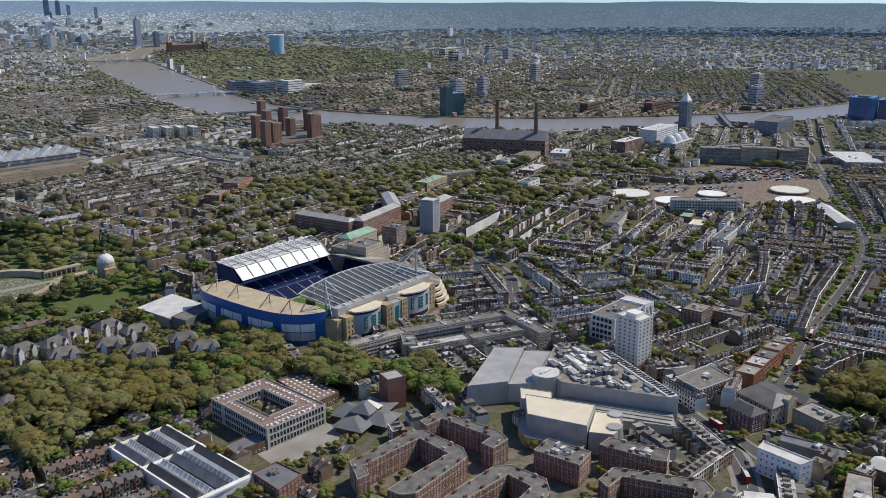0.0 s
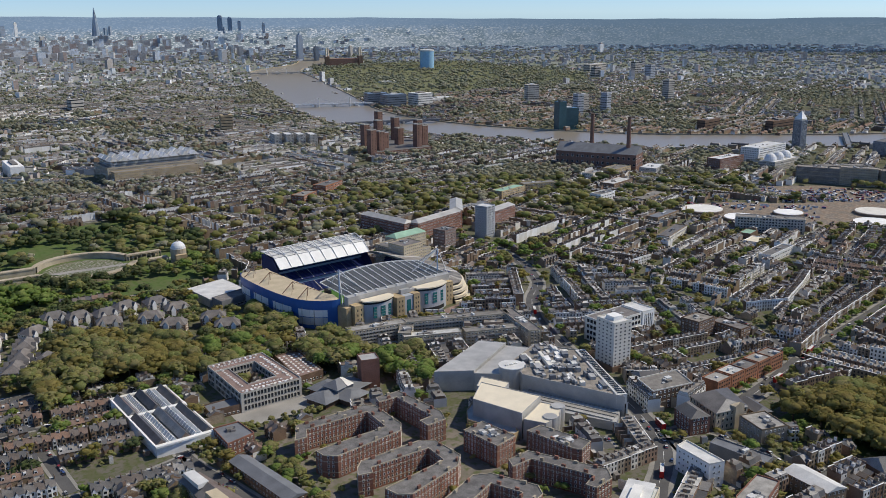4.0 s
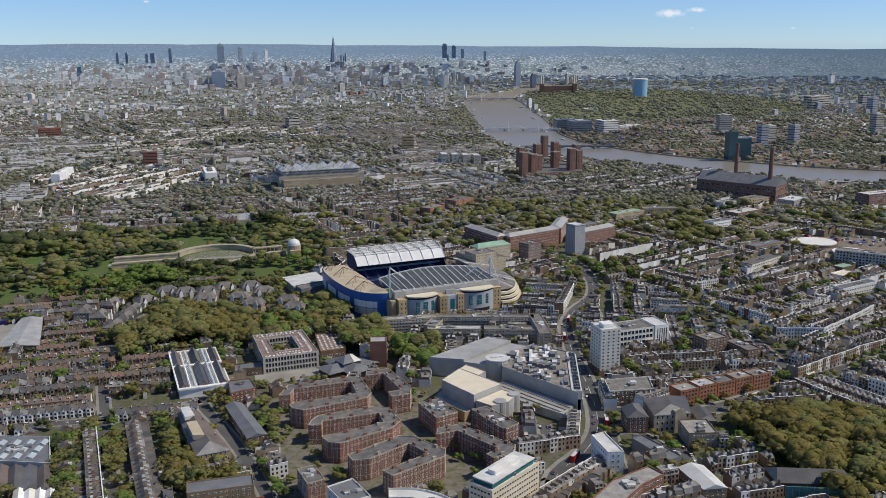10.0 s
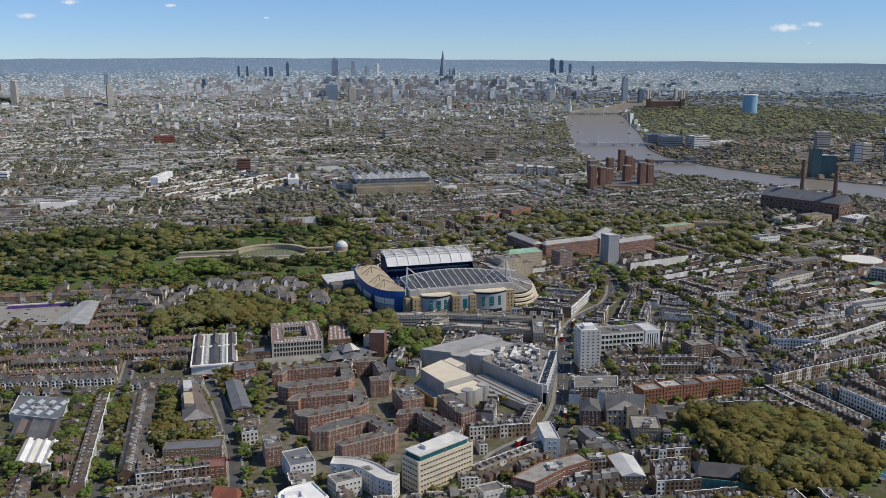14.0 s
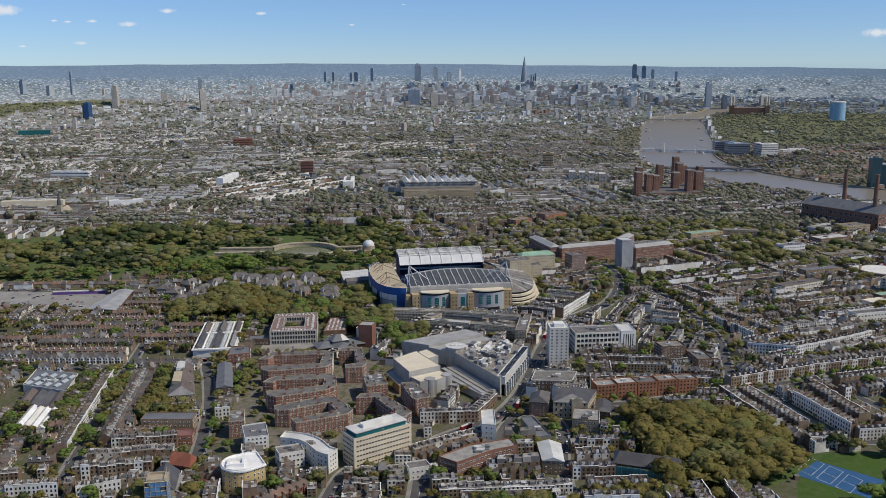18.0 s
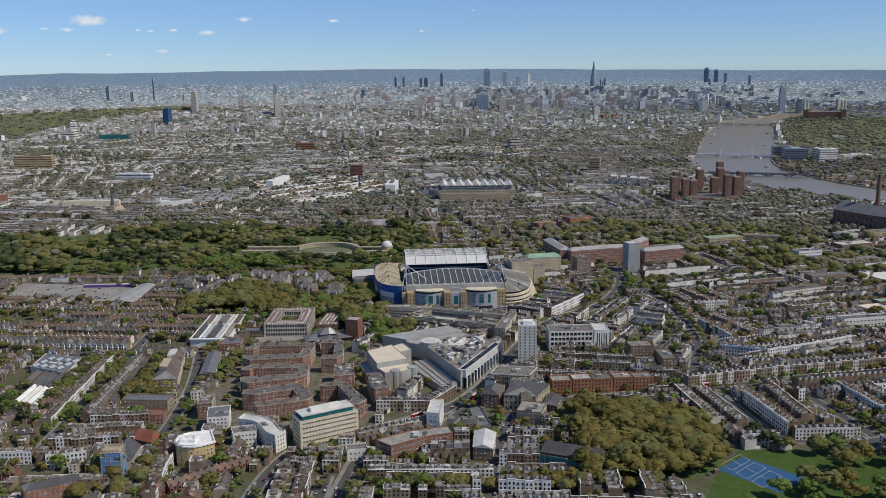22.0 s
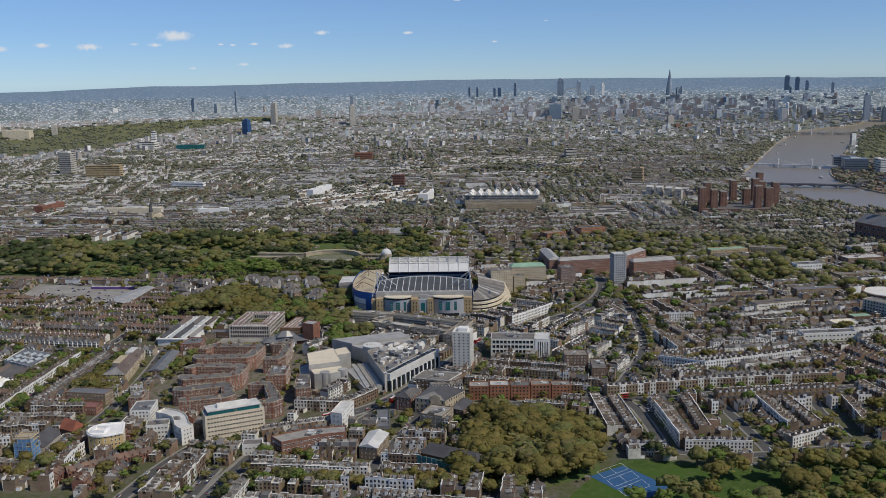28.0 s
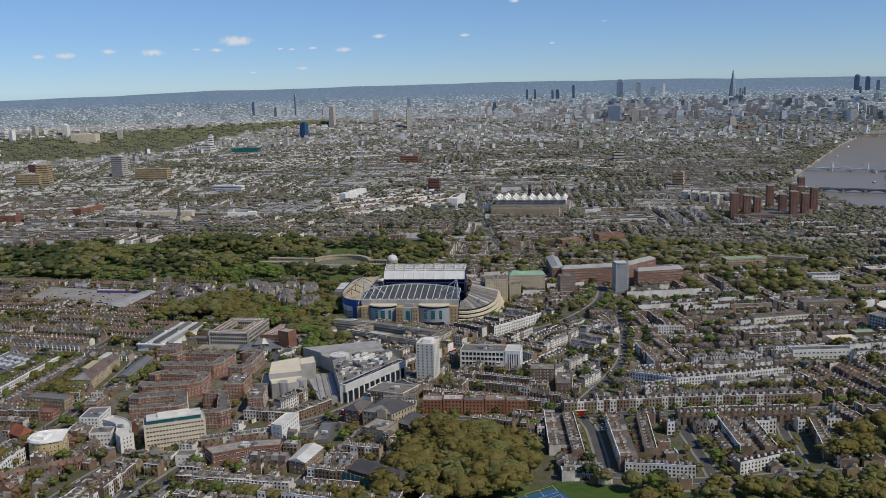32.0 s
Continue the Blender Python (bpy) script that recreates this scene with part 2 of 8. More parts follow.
# the far suburbs and hills are a plain glowing backdrop, too far off to shift: haze painted in as blue-grey, flecked
# with roofs below and woods above
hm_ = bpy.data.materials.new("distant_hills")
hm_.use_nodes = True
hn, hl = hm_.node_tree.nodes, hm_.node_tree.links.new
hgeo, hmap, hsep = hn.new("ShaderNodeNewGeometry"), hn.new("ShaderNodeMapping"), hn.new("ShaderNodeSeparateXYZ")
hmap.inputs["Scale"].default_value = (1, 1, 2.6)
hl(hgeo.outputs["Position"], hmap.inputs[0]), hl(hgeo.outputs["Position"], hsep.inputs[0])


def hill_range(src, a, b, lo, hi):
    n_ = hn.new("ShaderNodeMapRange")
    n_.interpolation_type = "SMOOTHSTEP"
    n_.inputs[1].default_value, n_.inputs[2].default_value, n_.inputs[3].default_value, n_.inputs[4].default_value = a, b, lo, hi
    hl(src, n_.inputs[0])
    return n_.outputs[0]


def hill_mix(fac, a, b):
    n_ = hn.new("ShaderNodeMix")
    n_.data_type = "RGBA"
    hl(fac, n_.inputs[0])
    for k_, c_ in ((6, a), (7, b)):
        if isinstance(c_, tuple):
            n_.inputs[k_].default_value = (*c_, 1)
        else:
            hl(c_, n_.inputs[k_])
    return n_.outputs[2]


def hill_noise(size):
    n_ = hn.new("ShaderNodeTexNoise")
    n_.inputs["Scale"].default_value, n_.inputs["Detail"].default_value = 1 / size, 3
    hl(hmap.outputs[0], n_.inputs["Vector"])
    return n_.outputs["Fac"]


# streets and roofs below, woods on the ridges, haze blue painted in with height; painted shade and woods to the south
# east
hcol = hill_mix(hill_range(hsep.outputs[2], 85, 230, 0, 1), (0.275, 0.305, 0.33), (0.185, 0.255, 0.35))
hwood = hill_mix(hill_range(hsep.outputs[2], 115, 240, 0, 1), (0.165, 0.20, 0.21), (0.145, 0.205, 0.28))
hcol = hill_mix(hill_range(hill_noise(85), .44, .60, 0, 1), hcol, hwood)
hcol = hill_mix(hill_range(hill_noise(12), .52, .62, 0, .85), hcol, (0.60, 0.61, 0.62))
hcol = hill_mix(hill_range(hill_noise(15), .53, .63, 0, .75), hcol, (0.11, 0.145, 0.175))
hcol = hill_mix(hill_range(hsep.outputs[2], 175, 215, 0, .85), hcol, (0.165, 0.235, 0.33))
# backlit, wooded south east: its shade is put into the colour
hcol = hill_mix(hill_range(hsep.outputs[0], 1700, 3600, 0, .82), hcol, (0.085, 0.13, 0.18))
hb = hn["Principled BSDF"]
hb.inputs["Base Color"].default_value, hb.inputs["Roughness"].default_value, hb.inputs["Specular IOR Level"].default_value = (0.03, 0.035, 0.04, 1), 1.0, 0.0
# too steep to catch the sun, so the colour glows by itself
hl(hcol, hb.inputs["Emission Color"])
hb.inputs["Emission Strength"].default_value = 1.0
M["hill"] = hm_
M["redtile"] = material("red_tile_roof", (0.27, 0.10, 0.065), 0.85)
M["pinkroof"] = material("dull_red_roof", (0.24, 0.12, 0.11), 0.85)
M["graves"] = mottled("graves_in_grass", (0.11, 0.13, 0.06), (0.13, 0.13, 0.08), (0.33, 0.31, 0.27), 20, 2.4)
M["gasblue"] = material("pale_blue_steel", (0.30, 0.50, 0.66), 0.5, grain=0.05, stain=0.1)
M["darkflat"] = material("dark_asphalt_roof", (0.15, 0.142, 0.135), 0.85, shades=((0.165, 0.155, 0.145), (0.14, 0.133, 0.128)), grain=0.3, stain=0.4, stain_size=5)
LEAF = dict(grain=0.22, size=1.4, stain=0.2, stain_size=12, bump=0, spec=0.05)
M["leaf"] = leafy(material("spring_leaves", (0.35, 0.335, 0.125), 0.85, shades=((0.29, 0.305, 0.12), (0.345, 0.325, 0.145), (0.265, 0.29, 0.11), (0.35, 0.315, 0.15)), **LEAF), 0.6)
M["leafdark"] = leafy(material("dark_evergreen_leaves", (0.135, 0.175, 0.075), 0.85, shades=((0.16, 0.19, 0.085), (0.115, 0.15, 0.07), (0.175, 0.185, 0.095)), **LEAF), 0.6)
M["leafbright"] = leafy(material("bright_new_leaves", (0.25, 0.34, 0.095), 0.85, shades=((0.235, 0.32, 0.095), (0.29, 0.35, 0.11)), **LEAF), 0.6)
M["leafbrown"] = leafy(material("budding_brown_green_leaves", (0.33, 0.285, 0.10), 0.85, shades=((0.345, 0.29, 0.11), (0.29, 0.27, 0.09)), **LEAF), 0.6)
M["bark"] = material("tree_bark", (0.09, 0.07, 0.05), 0.9)
M["paint"] = material("car_paint", (0.55, 0.56, 0.57), 0.3, shades=((0.03, 0.03, 0.035), (0.75, 0.75, 0.74), (0.10, 0.11, 0.13), (0.25, 0.03, 0.03), (0.05, 0.08, 0.20), (0.35, 0.36, 0.37)), grain=0.02, stain=0.05, bump=0, spec=0.5)
M["busred"] = material("bus_red_paint", (0.50, 0.02, 0.02), 0.35, grain=0.03, stain=0.06, bump=0)
M["rubber"] = material("black_rubber", (0.02, 0.02, 0.02), 0.8)
cm = bpy.data.materials.new("white_cloud")
cm.use_nodes = True
cn, cl = cm.node_tree.nodes, cm.node_tree.links.new
cgen, cball, cnoise, cinfo = cn.new("ShaderNodeTexCoord"), cn.new("ShaderNodeTexGradient"), cn.new("ShaderNodeTexNoise"), cn.new("ShaderNodeNewGeometry")
cball.gradient_type = "SPHERICAL"
cl(cgen.outputs["Object"], cball.inputs[0]), cl(cinfo.outputs["Position"], cnoise.inputs[0])
cnoise.inputs["Scale"].default_value, cnoise.inputs["Detail"].default_value, cnoise.inputs["Roughness"].default_value = 0.035, 7, 0.65
cmul, cramp = cn.new("ShaderNodeMath"), cn.new("ShaderNodeMapRange")
cmul.operation = "MULTIPLY"
cl(cball.outputs["Fac"], cmul.inputs[0]), cl(cnoise.outputs["Fac"], cmul.inputs[1])
cramp.inputs[1].default_value, cramp.inputs[2].default_value, cramp.inputs[4].default_value = 0.17, 0.42, 0.9
cl(cmul.outputs[0], cramp.inputs[0])
# the card's own glow stands in for sunlight on the cloud
cclear, cglow, cmix = cn.new("ShaderNodeBsdfTransparent"), cn.new("ShaderNodeEmission"), cn.new("ShaderNodeMixShader")
cglow.inputs[0].default_value, cglow.inputs[1].default_value = (0.93, 0.96, 1.0, 1), 0.85
cl(cramp.outputs[0], cmix.inputs[0]), cl(cclear.outputs[0], cmix.inputs[1]), cl(cglow.outputs[0], cmix.inputs[2]), cl(cmix.outputs[0], cn["Material Output"].inputs[0])
M["cloud"] = cm
M["purple"] = material("purple_hoarding", (0.13, 0.07, 0.24), 0.7)
M["bluesheet"] = material("blue_scaffold_sheeting", (0.12, 0.26, 0.46), 0.7, grain=0.2, stain=0.2, size=0.9)
M["greensheet"] = material("green_scaffold_netting", (0.10, 0.25, 0.21), 0.8, grain=0.2, stain=0.2, size=0.9)
# far towers: blue-grey haze is put into the cladding colour
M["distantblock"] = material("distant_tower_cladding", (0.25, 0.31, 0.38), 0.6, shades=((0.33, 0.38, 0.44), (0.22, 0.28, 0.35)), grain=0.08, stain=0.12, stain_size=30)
M["blueglass"] = material("blue_glass_tower", (0.03, 0.09, 0.22), 0.2, grain=0.1, stain=0.15, spec=0.6)
M["brownconc"] = material("brown_tower_brick", (0.215, 0.125, 0.095), 0.85, grain=0.15, stain=0.2)
M["pink"] = material("pinkish_flat_roof", (0.235, 0.165, 0.14), 0.85, grain=0.2, stain=0.3, stain_size=6)
# far roofs and walls are painted paler and greyer to stand for haze
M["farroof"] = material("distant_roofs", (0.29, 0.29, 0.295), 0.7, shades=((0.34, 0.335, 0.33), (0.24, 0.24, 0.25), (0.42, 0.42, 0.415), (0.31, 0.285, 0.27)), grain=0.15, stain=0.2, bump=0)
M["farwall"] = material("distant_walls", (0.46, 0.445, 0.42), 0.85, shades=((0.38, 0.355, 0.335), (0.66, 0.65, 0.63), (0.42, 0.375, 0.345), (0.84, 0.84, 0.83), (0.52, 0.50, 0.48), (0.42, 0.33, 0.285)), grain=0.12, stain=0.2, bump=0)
# far copies of the leaf colours, greyed and paled to paint in haze
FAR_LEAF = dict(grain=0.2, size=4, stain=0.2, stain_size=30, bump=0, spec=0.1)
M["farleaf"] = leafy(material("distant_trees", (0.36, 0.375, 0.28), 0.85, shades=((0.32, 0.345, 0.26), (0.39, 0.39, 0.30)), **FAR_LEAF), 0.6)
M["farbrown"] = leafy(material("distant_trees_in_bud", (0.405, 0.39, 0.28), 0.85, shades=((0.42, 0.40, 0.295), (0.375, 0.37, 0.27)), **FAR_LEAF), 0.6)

# river water: dark, glossy, faint ripples
wm = bpy.data.materials.new("river_water")
wm.use_nodes = True
wb = wm.node_tree.nodes["Principled BSDF"]
wb.inputs["Base Color"].default_value, wb.inputs["Roughness"].default_value = (0.25, 0.215, 0.165, 1), 0.3
wb.inputs["Specular IOR Level"].default_value = 0.36
wt = wm.node_tree.nodes.new("ShaderNodeTexNoise")
wt.inputs["Scale"].default_value, wt.inputs["Detail"].default_value = 0.25, 5
wg = wm.node_tree.nodes.new("ShaderNodeNewGeometry")
wp = wm.node_tree.nodes.new("ShaderNodeBump")
wp.inputs["Strength"].default_value, wp.inputs["Distance"].default_value = 0.25, 0.6
wm.node_tree.links.new(wg.outputs["Position"], wt.inputs["Vector"])
wm.node_tree.links.new(wt.outputs["Fac"], wp.inputs["Height"])
wm.node_tree.links.new(wp.outputs[0], wb.inputs["Normal"])
M["water"] = wm

# ---------------------------------------------------------------- mesh helpers
def quads_mesh(name, v, q, mi=None, mats=(), smooth=False):
    """A mesh of quads only, fast: v (n, 3), q (m, 4), mi (m,)."""
    me = bpy.data.meshes.new(name)
    v, q = np.ascontiguousarray(v, np.float32), np.ascontiguousarray(q, np.int32)
    me.vertices.add(len(v)), me.loops.add(q.size), me.polygons.add(len(q))
    me.vertices.foreach_set("co", v.ravel())
    me.loops.foreach_set("vertex_index", q.ravel())
    me.polygons.foreach_set("loop_start", np.arange(0, q.size, 4, dtype=np.int32))
    for m in mats:
        me.materials.append(M[m])
    if mi is not None:
        me.polygons.foreach_set("material_index", np.ascontiguousarray(mi, np.int32))
    if smooth:
        me.polygons.foreach_set("use_smooth", np.ones(len(q), bool))
    me.update(calc_edges=True)
    return me


class Shape:
    """Faces gathered for one part."""

    def __init__(self):
        self.v, self.f = [], []

    def face(self, *pts):
        n = len(self.v)
        self.v += [tuple(p) for p in pts]
        self.f.append(tuple(range(n, n + len(pts))))
        return self

    def box(self, x0, x1, y0, y1, z0, z1, bottom=False):
        n = len(self.v)
        self.v += [(x0, y0, z0), (x1, y0, z0), (x1, y1, z0), (x0, y1, z0), (x0, y0, z1), (x1, y0, z1), (x1, y1, z1), (x0, y1, z1)]
        f = [(0, 1, 5, 4), (1, 2, 6, 5), (2, 3, 7, 6), (3, 0, 4, 7), (4, 5, 6, 7)] + ([(3, 2, 1, 0)] if bottom else [])
        self.f += [tuple(n + i for i in g) for g in f]
        return self

    def prism(self, poly, z0, z1, top=True, sides=True):
        n, k = len(self.v), len(poly)
        self.v += [(x, y, z0) for x, y in poly] + [(x, y, z1) for x, y in poly]
        if sides:
            self.f += [(n + i, n + (i + 1) % k, n + k + (i + 1) % k, n + k + i) for i in range(k)]
        if top:
            self.f.append(tuple(n + k + i for i in range(k)))
        return self

    def ring(self, outer, inner, z0, z1):
        """A wall between two outlines of the same count."""
        k, n = len(outer), len(self.v)
        for p, z in ((outer, z0), (outer, z1), (inner, z1), (inner, z0)):
            self.v += [(x, y, z) for x, y in p]
        for i in range(k):
            j = (i + 1) % k
            for a in range(3):
                self.f.append((n + a * k + i, n + a * k + j, n + (a + 1) * k + j, n + (a + 1) * k + i))
        return self

    def tube(self, a, b, r, r2=None, n=6):
        a, b = Vector(a), Vector(b)
        r2 = r if r2 is None else r2
        d = (b - a).normalized()
        u = d.orthogonal().normalized()
        w = d.cross(u)
        k = len(self.v)
        for p, rr in ((a, r), (b, r2)):
            self.v += [tuple(p + rr * (math.cos(2 * math.pi * i / n) * u + math.sin(2 * math.pi * i / n) * w)) for i in range(n)]
        self.f += [(k + i, k + (i + 1) % n, k + n + (i + 1) % n, k + n + i) for i in range(n)]
        self.f += [tuple(k + n + i for i in range(n)), tuple(k + n - 1 - i for i in range(n))]
        return self

    def strip(self, a, b):
        """A ribbon between two lines of points."""
        for i in range(len(a) - 1):
            self.face(a[i], a[i + 1], b[i + 1], b[i])
        return self

    def mesh(self, name, mat, smooth=False):
        me = bpy.data.meshes.new(name)
        me.from_pydata(self.v, [], self.f)
        me.materials.append(M[mat])
        if smooth:
            me.polygons.foreach_set("use_smooth", [True] * len(me.polygons))
        me.update()
        return me


def thing(name, x, y, label, category, rot=0.0, z=0.0, group="", kind=""):
    """An Empty at the base of a thing, drawn in where it is far."""
    ob = new(name)
    k = shrink(x, y)
    p = drawn_in([(x, y, z)])[0]
    ob.matrix_basis = Matrix.LocRotScale(p, Euler((0, 0, radians(rot))), (k, k, k))
    ob.empty_display_size = 1
    return tagged(ob, label, category, group, kind)


def part(name, shape, mat, parent, label="", smooth=False):
    me = shape if isinstance(shape, bpy.types.Mesh) else shape.mesh(name, mat, smooth)
    ob = new(name, me)
    ob.parent = parent
    return tagged(ob, label)


def put(me, parent, m):
    ob = new(me.name, me)
    ob.parent, ob.matrix_basis = parent, m
    return ob


def inside(x, y, poly):
    x, y = np.asarray(x, float), np.asarray(y, float)
    res = np.zeros(x.shape, bool)
    k = len(poly)
    for i in range(k):
        (x0, y0), (x1, y1) = poly[i], poly[(i + 1) % k]
        if y0 == y1:
            continue
        res ^= ((y0 > y) != (y1 > y)) & (x < (x1 - x0) * (y - y0) / (y1 - y0) + x0)
    return res


# ---------------------------------------------------------------- plan: what lies where
GX, GY, CELL = -2700.0, -260.0, 4.0
TAKEN = np.zeros((1680, 1060), np.uint8)
CX, CY = np.meshgrid(GX + (np.arange(1680) + 0.5) * CELL, GY + (np.arange(1060) + 0.5) * CELL, indexing="ij")


def take(poly, value=1, grow=0.0):
    p = np.array(poly, float)
    if grow:
        c = p.mean(0)
        d = p - c
        p = c + d * (1 + grow / np.maximum(np.linalg.norm(d, axis=1), 1))[:, None]
    lo = np.clip(((p.min(0) - (GX, GY)) / CELL).astype(int) - 1, 0, None)
    hi = ((p.max(0) - (GX, GY)) / CELL).astype(int) + 2
    sl = (slice(lo[0], max(hi[0], lo[0])), slice(lo[1], max(hi[1], lo[1])))
    TAKEN[sl][inside(CX[sl], CY[sl], p)] = value


def taken(x, y):
    i = np.clip(((np.asarray(x) - GX) / CELL).astype(int), 0, 1679)
    j = np.clip(((np.asarray(y) - GY) / CELL).astype(int), 0, 1059)
    return TAKEN[i, j]


# the part of town that the flight looks over
TOWN = ((95, 60), (930, 60), (1010, 330), (3200, 1230), (3600, 3600), (-2600, 3600), (-2600, 3180), (-520, 990), (-40, 400), (60, 180))


def sheet(name, poly, z, mat, label, category, kind="structure", n=1, value=1, grow=0.0):
    """A flat area given by its outline; large ones are cut up so that they follow the drawn-in ground."""
    take(poly, value, grow)
    bm = bmesh.new()
    f = bm.faces.new([bm.verts.new((x, y, z)) for x, y in poly])
    if n > 1:
        bmesh.ops.triangulate(bm, faces=[f])
        bmesh.ops.subdivide_edges(bm, edges=bm.edges[:], cuts=n, use_grid_fill=True)
    co = drawn_in([v.co for v in bm.verts])
    for v, c in zip(bm.verts, co):
        v.co = c
    bmesh.ops.recalc_face_normals(bm, faces=bm.faces)
    if bm.faces and sum(f.normal.z for f in bm.faces) < 0:
        bmesh.ops.reverse_faces(bm, faces=bm.faces)
    me = bpy.data.meshes.new(name)
    bm.to_mesh(me), bm.free()
    me.materials.append(M[mat])
    return tagged(new(name, me), label, category, "", kind)


def smooth_line(pts, step=12.0):
    """Points along a smooth line through pts."""
    p = [np.array(q, float) for q in pts]
    out = []
    for i in range(len(p) - 1):
        a, b, c, d = p[max(i - 1, 0)], p[i], p[i + 1], p[min(i + 2, len(p) - 1)]
        n = max(2, int(np.linalg.norm(c - b) / step))
        for t in np.arange(n) / n:
            out.append(0.5 * (2 * b + (c - a) * t + (2 * a - 5 * b + 4 * c - d) * t * t + (3 * b - a - 3 * c + d) * t ** 3))
    out.append(p[-1])
    return np.array(out)


def resample(p, n):
    """n points evenly along the line p."""
    d = np.concatenate([[0], np.cumsum(np.linalg.norm(np.diff(p, axis=0), axis=1))])
    w = np.linspace(0, d[-1], n)
    return np.column_stack([np.interp(w, d, p[:, i]) for i in range(2)])


def offset_line(p, d):
    t = np.gradient(p, axis=0)
    t /= np.maximum(np.linalg.norm(t, axis=1), 1e-9)[:, None]
    return p + np.stack([t[:, 1], -t[:, 0]], 1) * d


def road(pts, width, label="worn grey asphalt road with white lane marks", walk_w=3.0, lines=True):
    p = smooth_line(pts)
    h = width / 2
    l, r = offset_line(p, -h - walk_w), offset_line(p, h + walk_w)
    take([*l, *r[::-1]], 2)

    def lift(q, z):
        return drawn_in(np.column_stack([q, np.full(len(q), z)]))
    s = Shape().strip(lift(offset_line(p, -h), 0.10), lift(offset_line(p, h), 0.10))
    ob = tagged(new("road", s.mesh("road", "asphalt")), label, "road", "", "structure")
    for side in (-1, 1):
        a, b = offset_line(p, side * h), offset_line(p, side * (h + walk_w))
        s = Shape().strip(lift(a, 0.24), lift(b, 0.24)).strip(lift(a, 0.08), lift(a, 0.24)).strip(lift(b, 0.24), lift(b, 0.0))
        tagged(new("pavement", s.mesh("pavement", "paving")), "grey paved footway with a raised kerb", "pavement", "", "structure")
    if lines:
        s = Shape()
        for i in range(0, len(p) - 1, 1):
            q = p[i:i + 2] if i % 2 == 0 else None
            if q is not None:
                a, b = offset_line(p, -0.12)[i:i + 2], offset_line(p, 0.12)[i:i + 2]
                s.strip(lift(a, 0.13), lift(b, 0.13))
        part("lane_marks", s, "line", ob, "white dashes")
    return p


# ---------------------------------------------------------------- ground and water
rings = np.concatenate([np.arange(0, 2300, 115), np.arange(2300, 6000, 75), np.geomspace(6000, 40000, 40)])
az = np.radians(np.arange(-80, 101, 1.5))
az = np.concatenate([az, np.radians(np.arange(106, 280, 6.0))])
rr, aa = np.meshgrid(rings, az, indexing="ij")


def far_z(r, a):
    """Height of the drawn-in ground at true distance r and bearing a: flat, then rising to the hills round the city."""
    k = np.where(r > NEAR, (NEAR + REACH * (1 - np.exp(-np.maximum(r - NEAR, 0) / REACH))) / np.maximum(r, 1), 1.0)
    z = MID[2] * (1 - k) - r ** 2 / 1.45e7 * np.clip((r - 3000) / 6000, 0, 1) * k
    crest = np.interp(np.degrees(a), (-80, -38, -26, -19, -12, -4, 4, 14, 25, 32, 44, 50, 57, 64, 100), (232, 236, 258, 259, 264, 264, 258, 247, 238, 228, 222, 226, 216, 208, 215))
    crest = crest + 1.6 * np.sin(a * 37) + 1.1 * np.sin(a * 83 + 1)
    lift = np.clip((r - 13000) / 14000, 0, 1) ** 0.8
    return z * (1 - lift) + crest * lift


gv = drawn_in(np.stack([MID[0] + rr * np.sin(aa), MID[1] + rr * np.cos(aa), np.zeros_like(rr)], -1))
gv[:, 2] = far_z(rr, aa).ravel()
na, nr = len(az), len(rings)
gi, gj = np.meshgrid(np.arange(nr - 1), np.arange(na), indexing="ij")
a0 = gi * na + gj
a1 = gi * na + (gj + 1) % na
gq = np.stack([a0.ravel(), (a0 + na).ravel(), (a1 + na).ravel(), a1.ravel()], 1)[:, ::-1]
# past 3300 the ground has haze painted in, past 6600 it glows
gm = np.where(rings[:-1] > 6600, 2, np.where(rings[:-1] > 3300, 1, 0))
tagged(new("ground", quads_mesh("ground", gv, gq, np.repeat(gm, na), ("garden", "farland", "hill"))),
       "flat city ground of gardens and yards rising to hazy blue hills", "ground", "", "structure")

NORTH_BANK = smooth_line([(2300, 800), (2050, 870), (1860, 915), (1660, 985), (1500, 1100), (1330, 1180), (1240, 1330), (1170, 1450), (1090, 1560), (1020, 1800), (1000, 2060), (1078, 2400),
                          (1165, 2760), (1285, 3250), (1405, 3660), (1550, 4060), (1900, 4500), (2150, 5100)], 60)
SOUTH_BANK = smooth_line([(2380, 960), (2120, 1010), (1900, 1060), (1720, 1160), (1500, 1320), (1400, 1440), (1290, 1620), (1225, 1850), (1230, 2100), (1290, 2330), (1385, 2640),
                          (1480, 2980), (1620, 3480), (1745, 3960), (1950, 4330), (2150, 4600), (2400, 5050)], 60)
k = 90
nb, sb = [np.column_stack([np.interp(np.linspace(0, len(b) - 1, k), np.arange(len(b)), b[:, i]) for i in (0, 1)]) for b in (NORTH_BANK, SOUTH_BANK)]
take([*nb, *sb[::-1]], 3)
rv = np.concatenate([np.column_stack([nb + (sb - nb) * f, np.full(k, 0.7)]) for f in (0, 0.33, 0.66, 1)])
rq = [(c * k + i, c * k + i + 1, (c + 1) * k + i + 1, (c + 1) * k + i) for c in range(3) for i in range(k - 1)]
tagged(new("river", quads_mesh("river", drawn_in(rv), np.array(rq)[:, ::-1], None, ("water",))), "wide brown-grey tidal river with a soft sheen", "river", "", "structure")
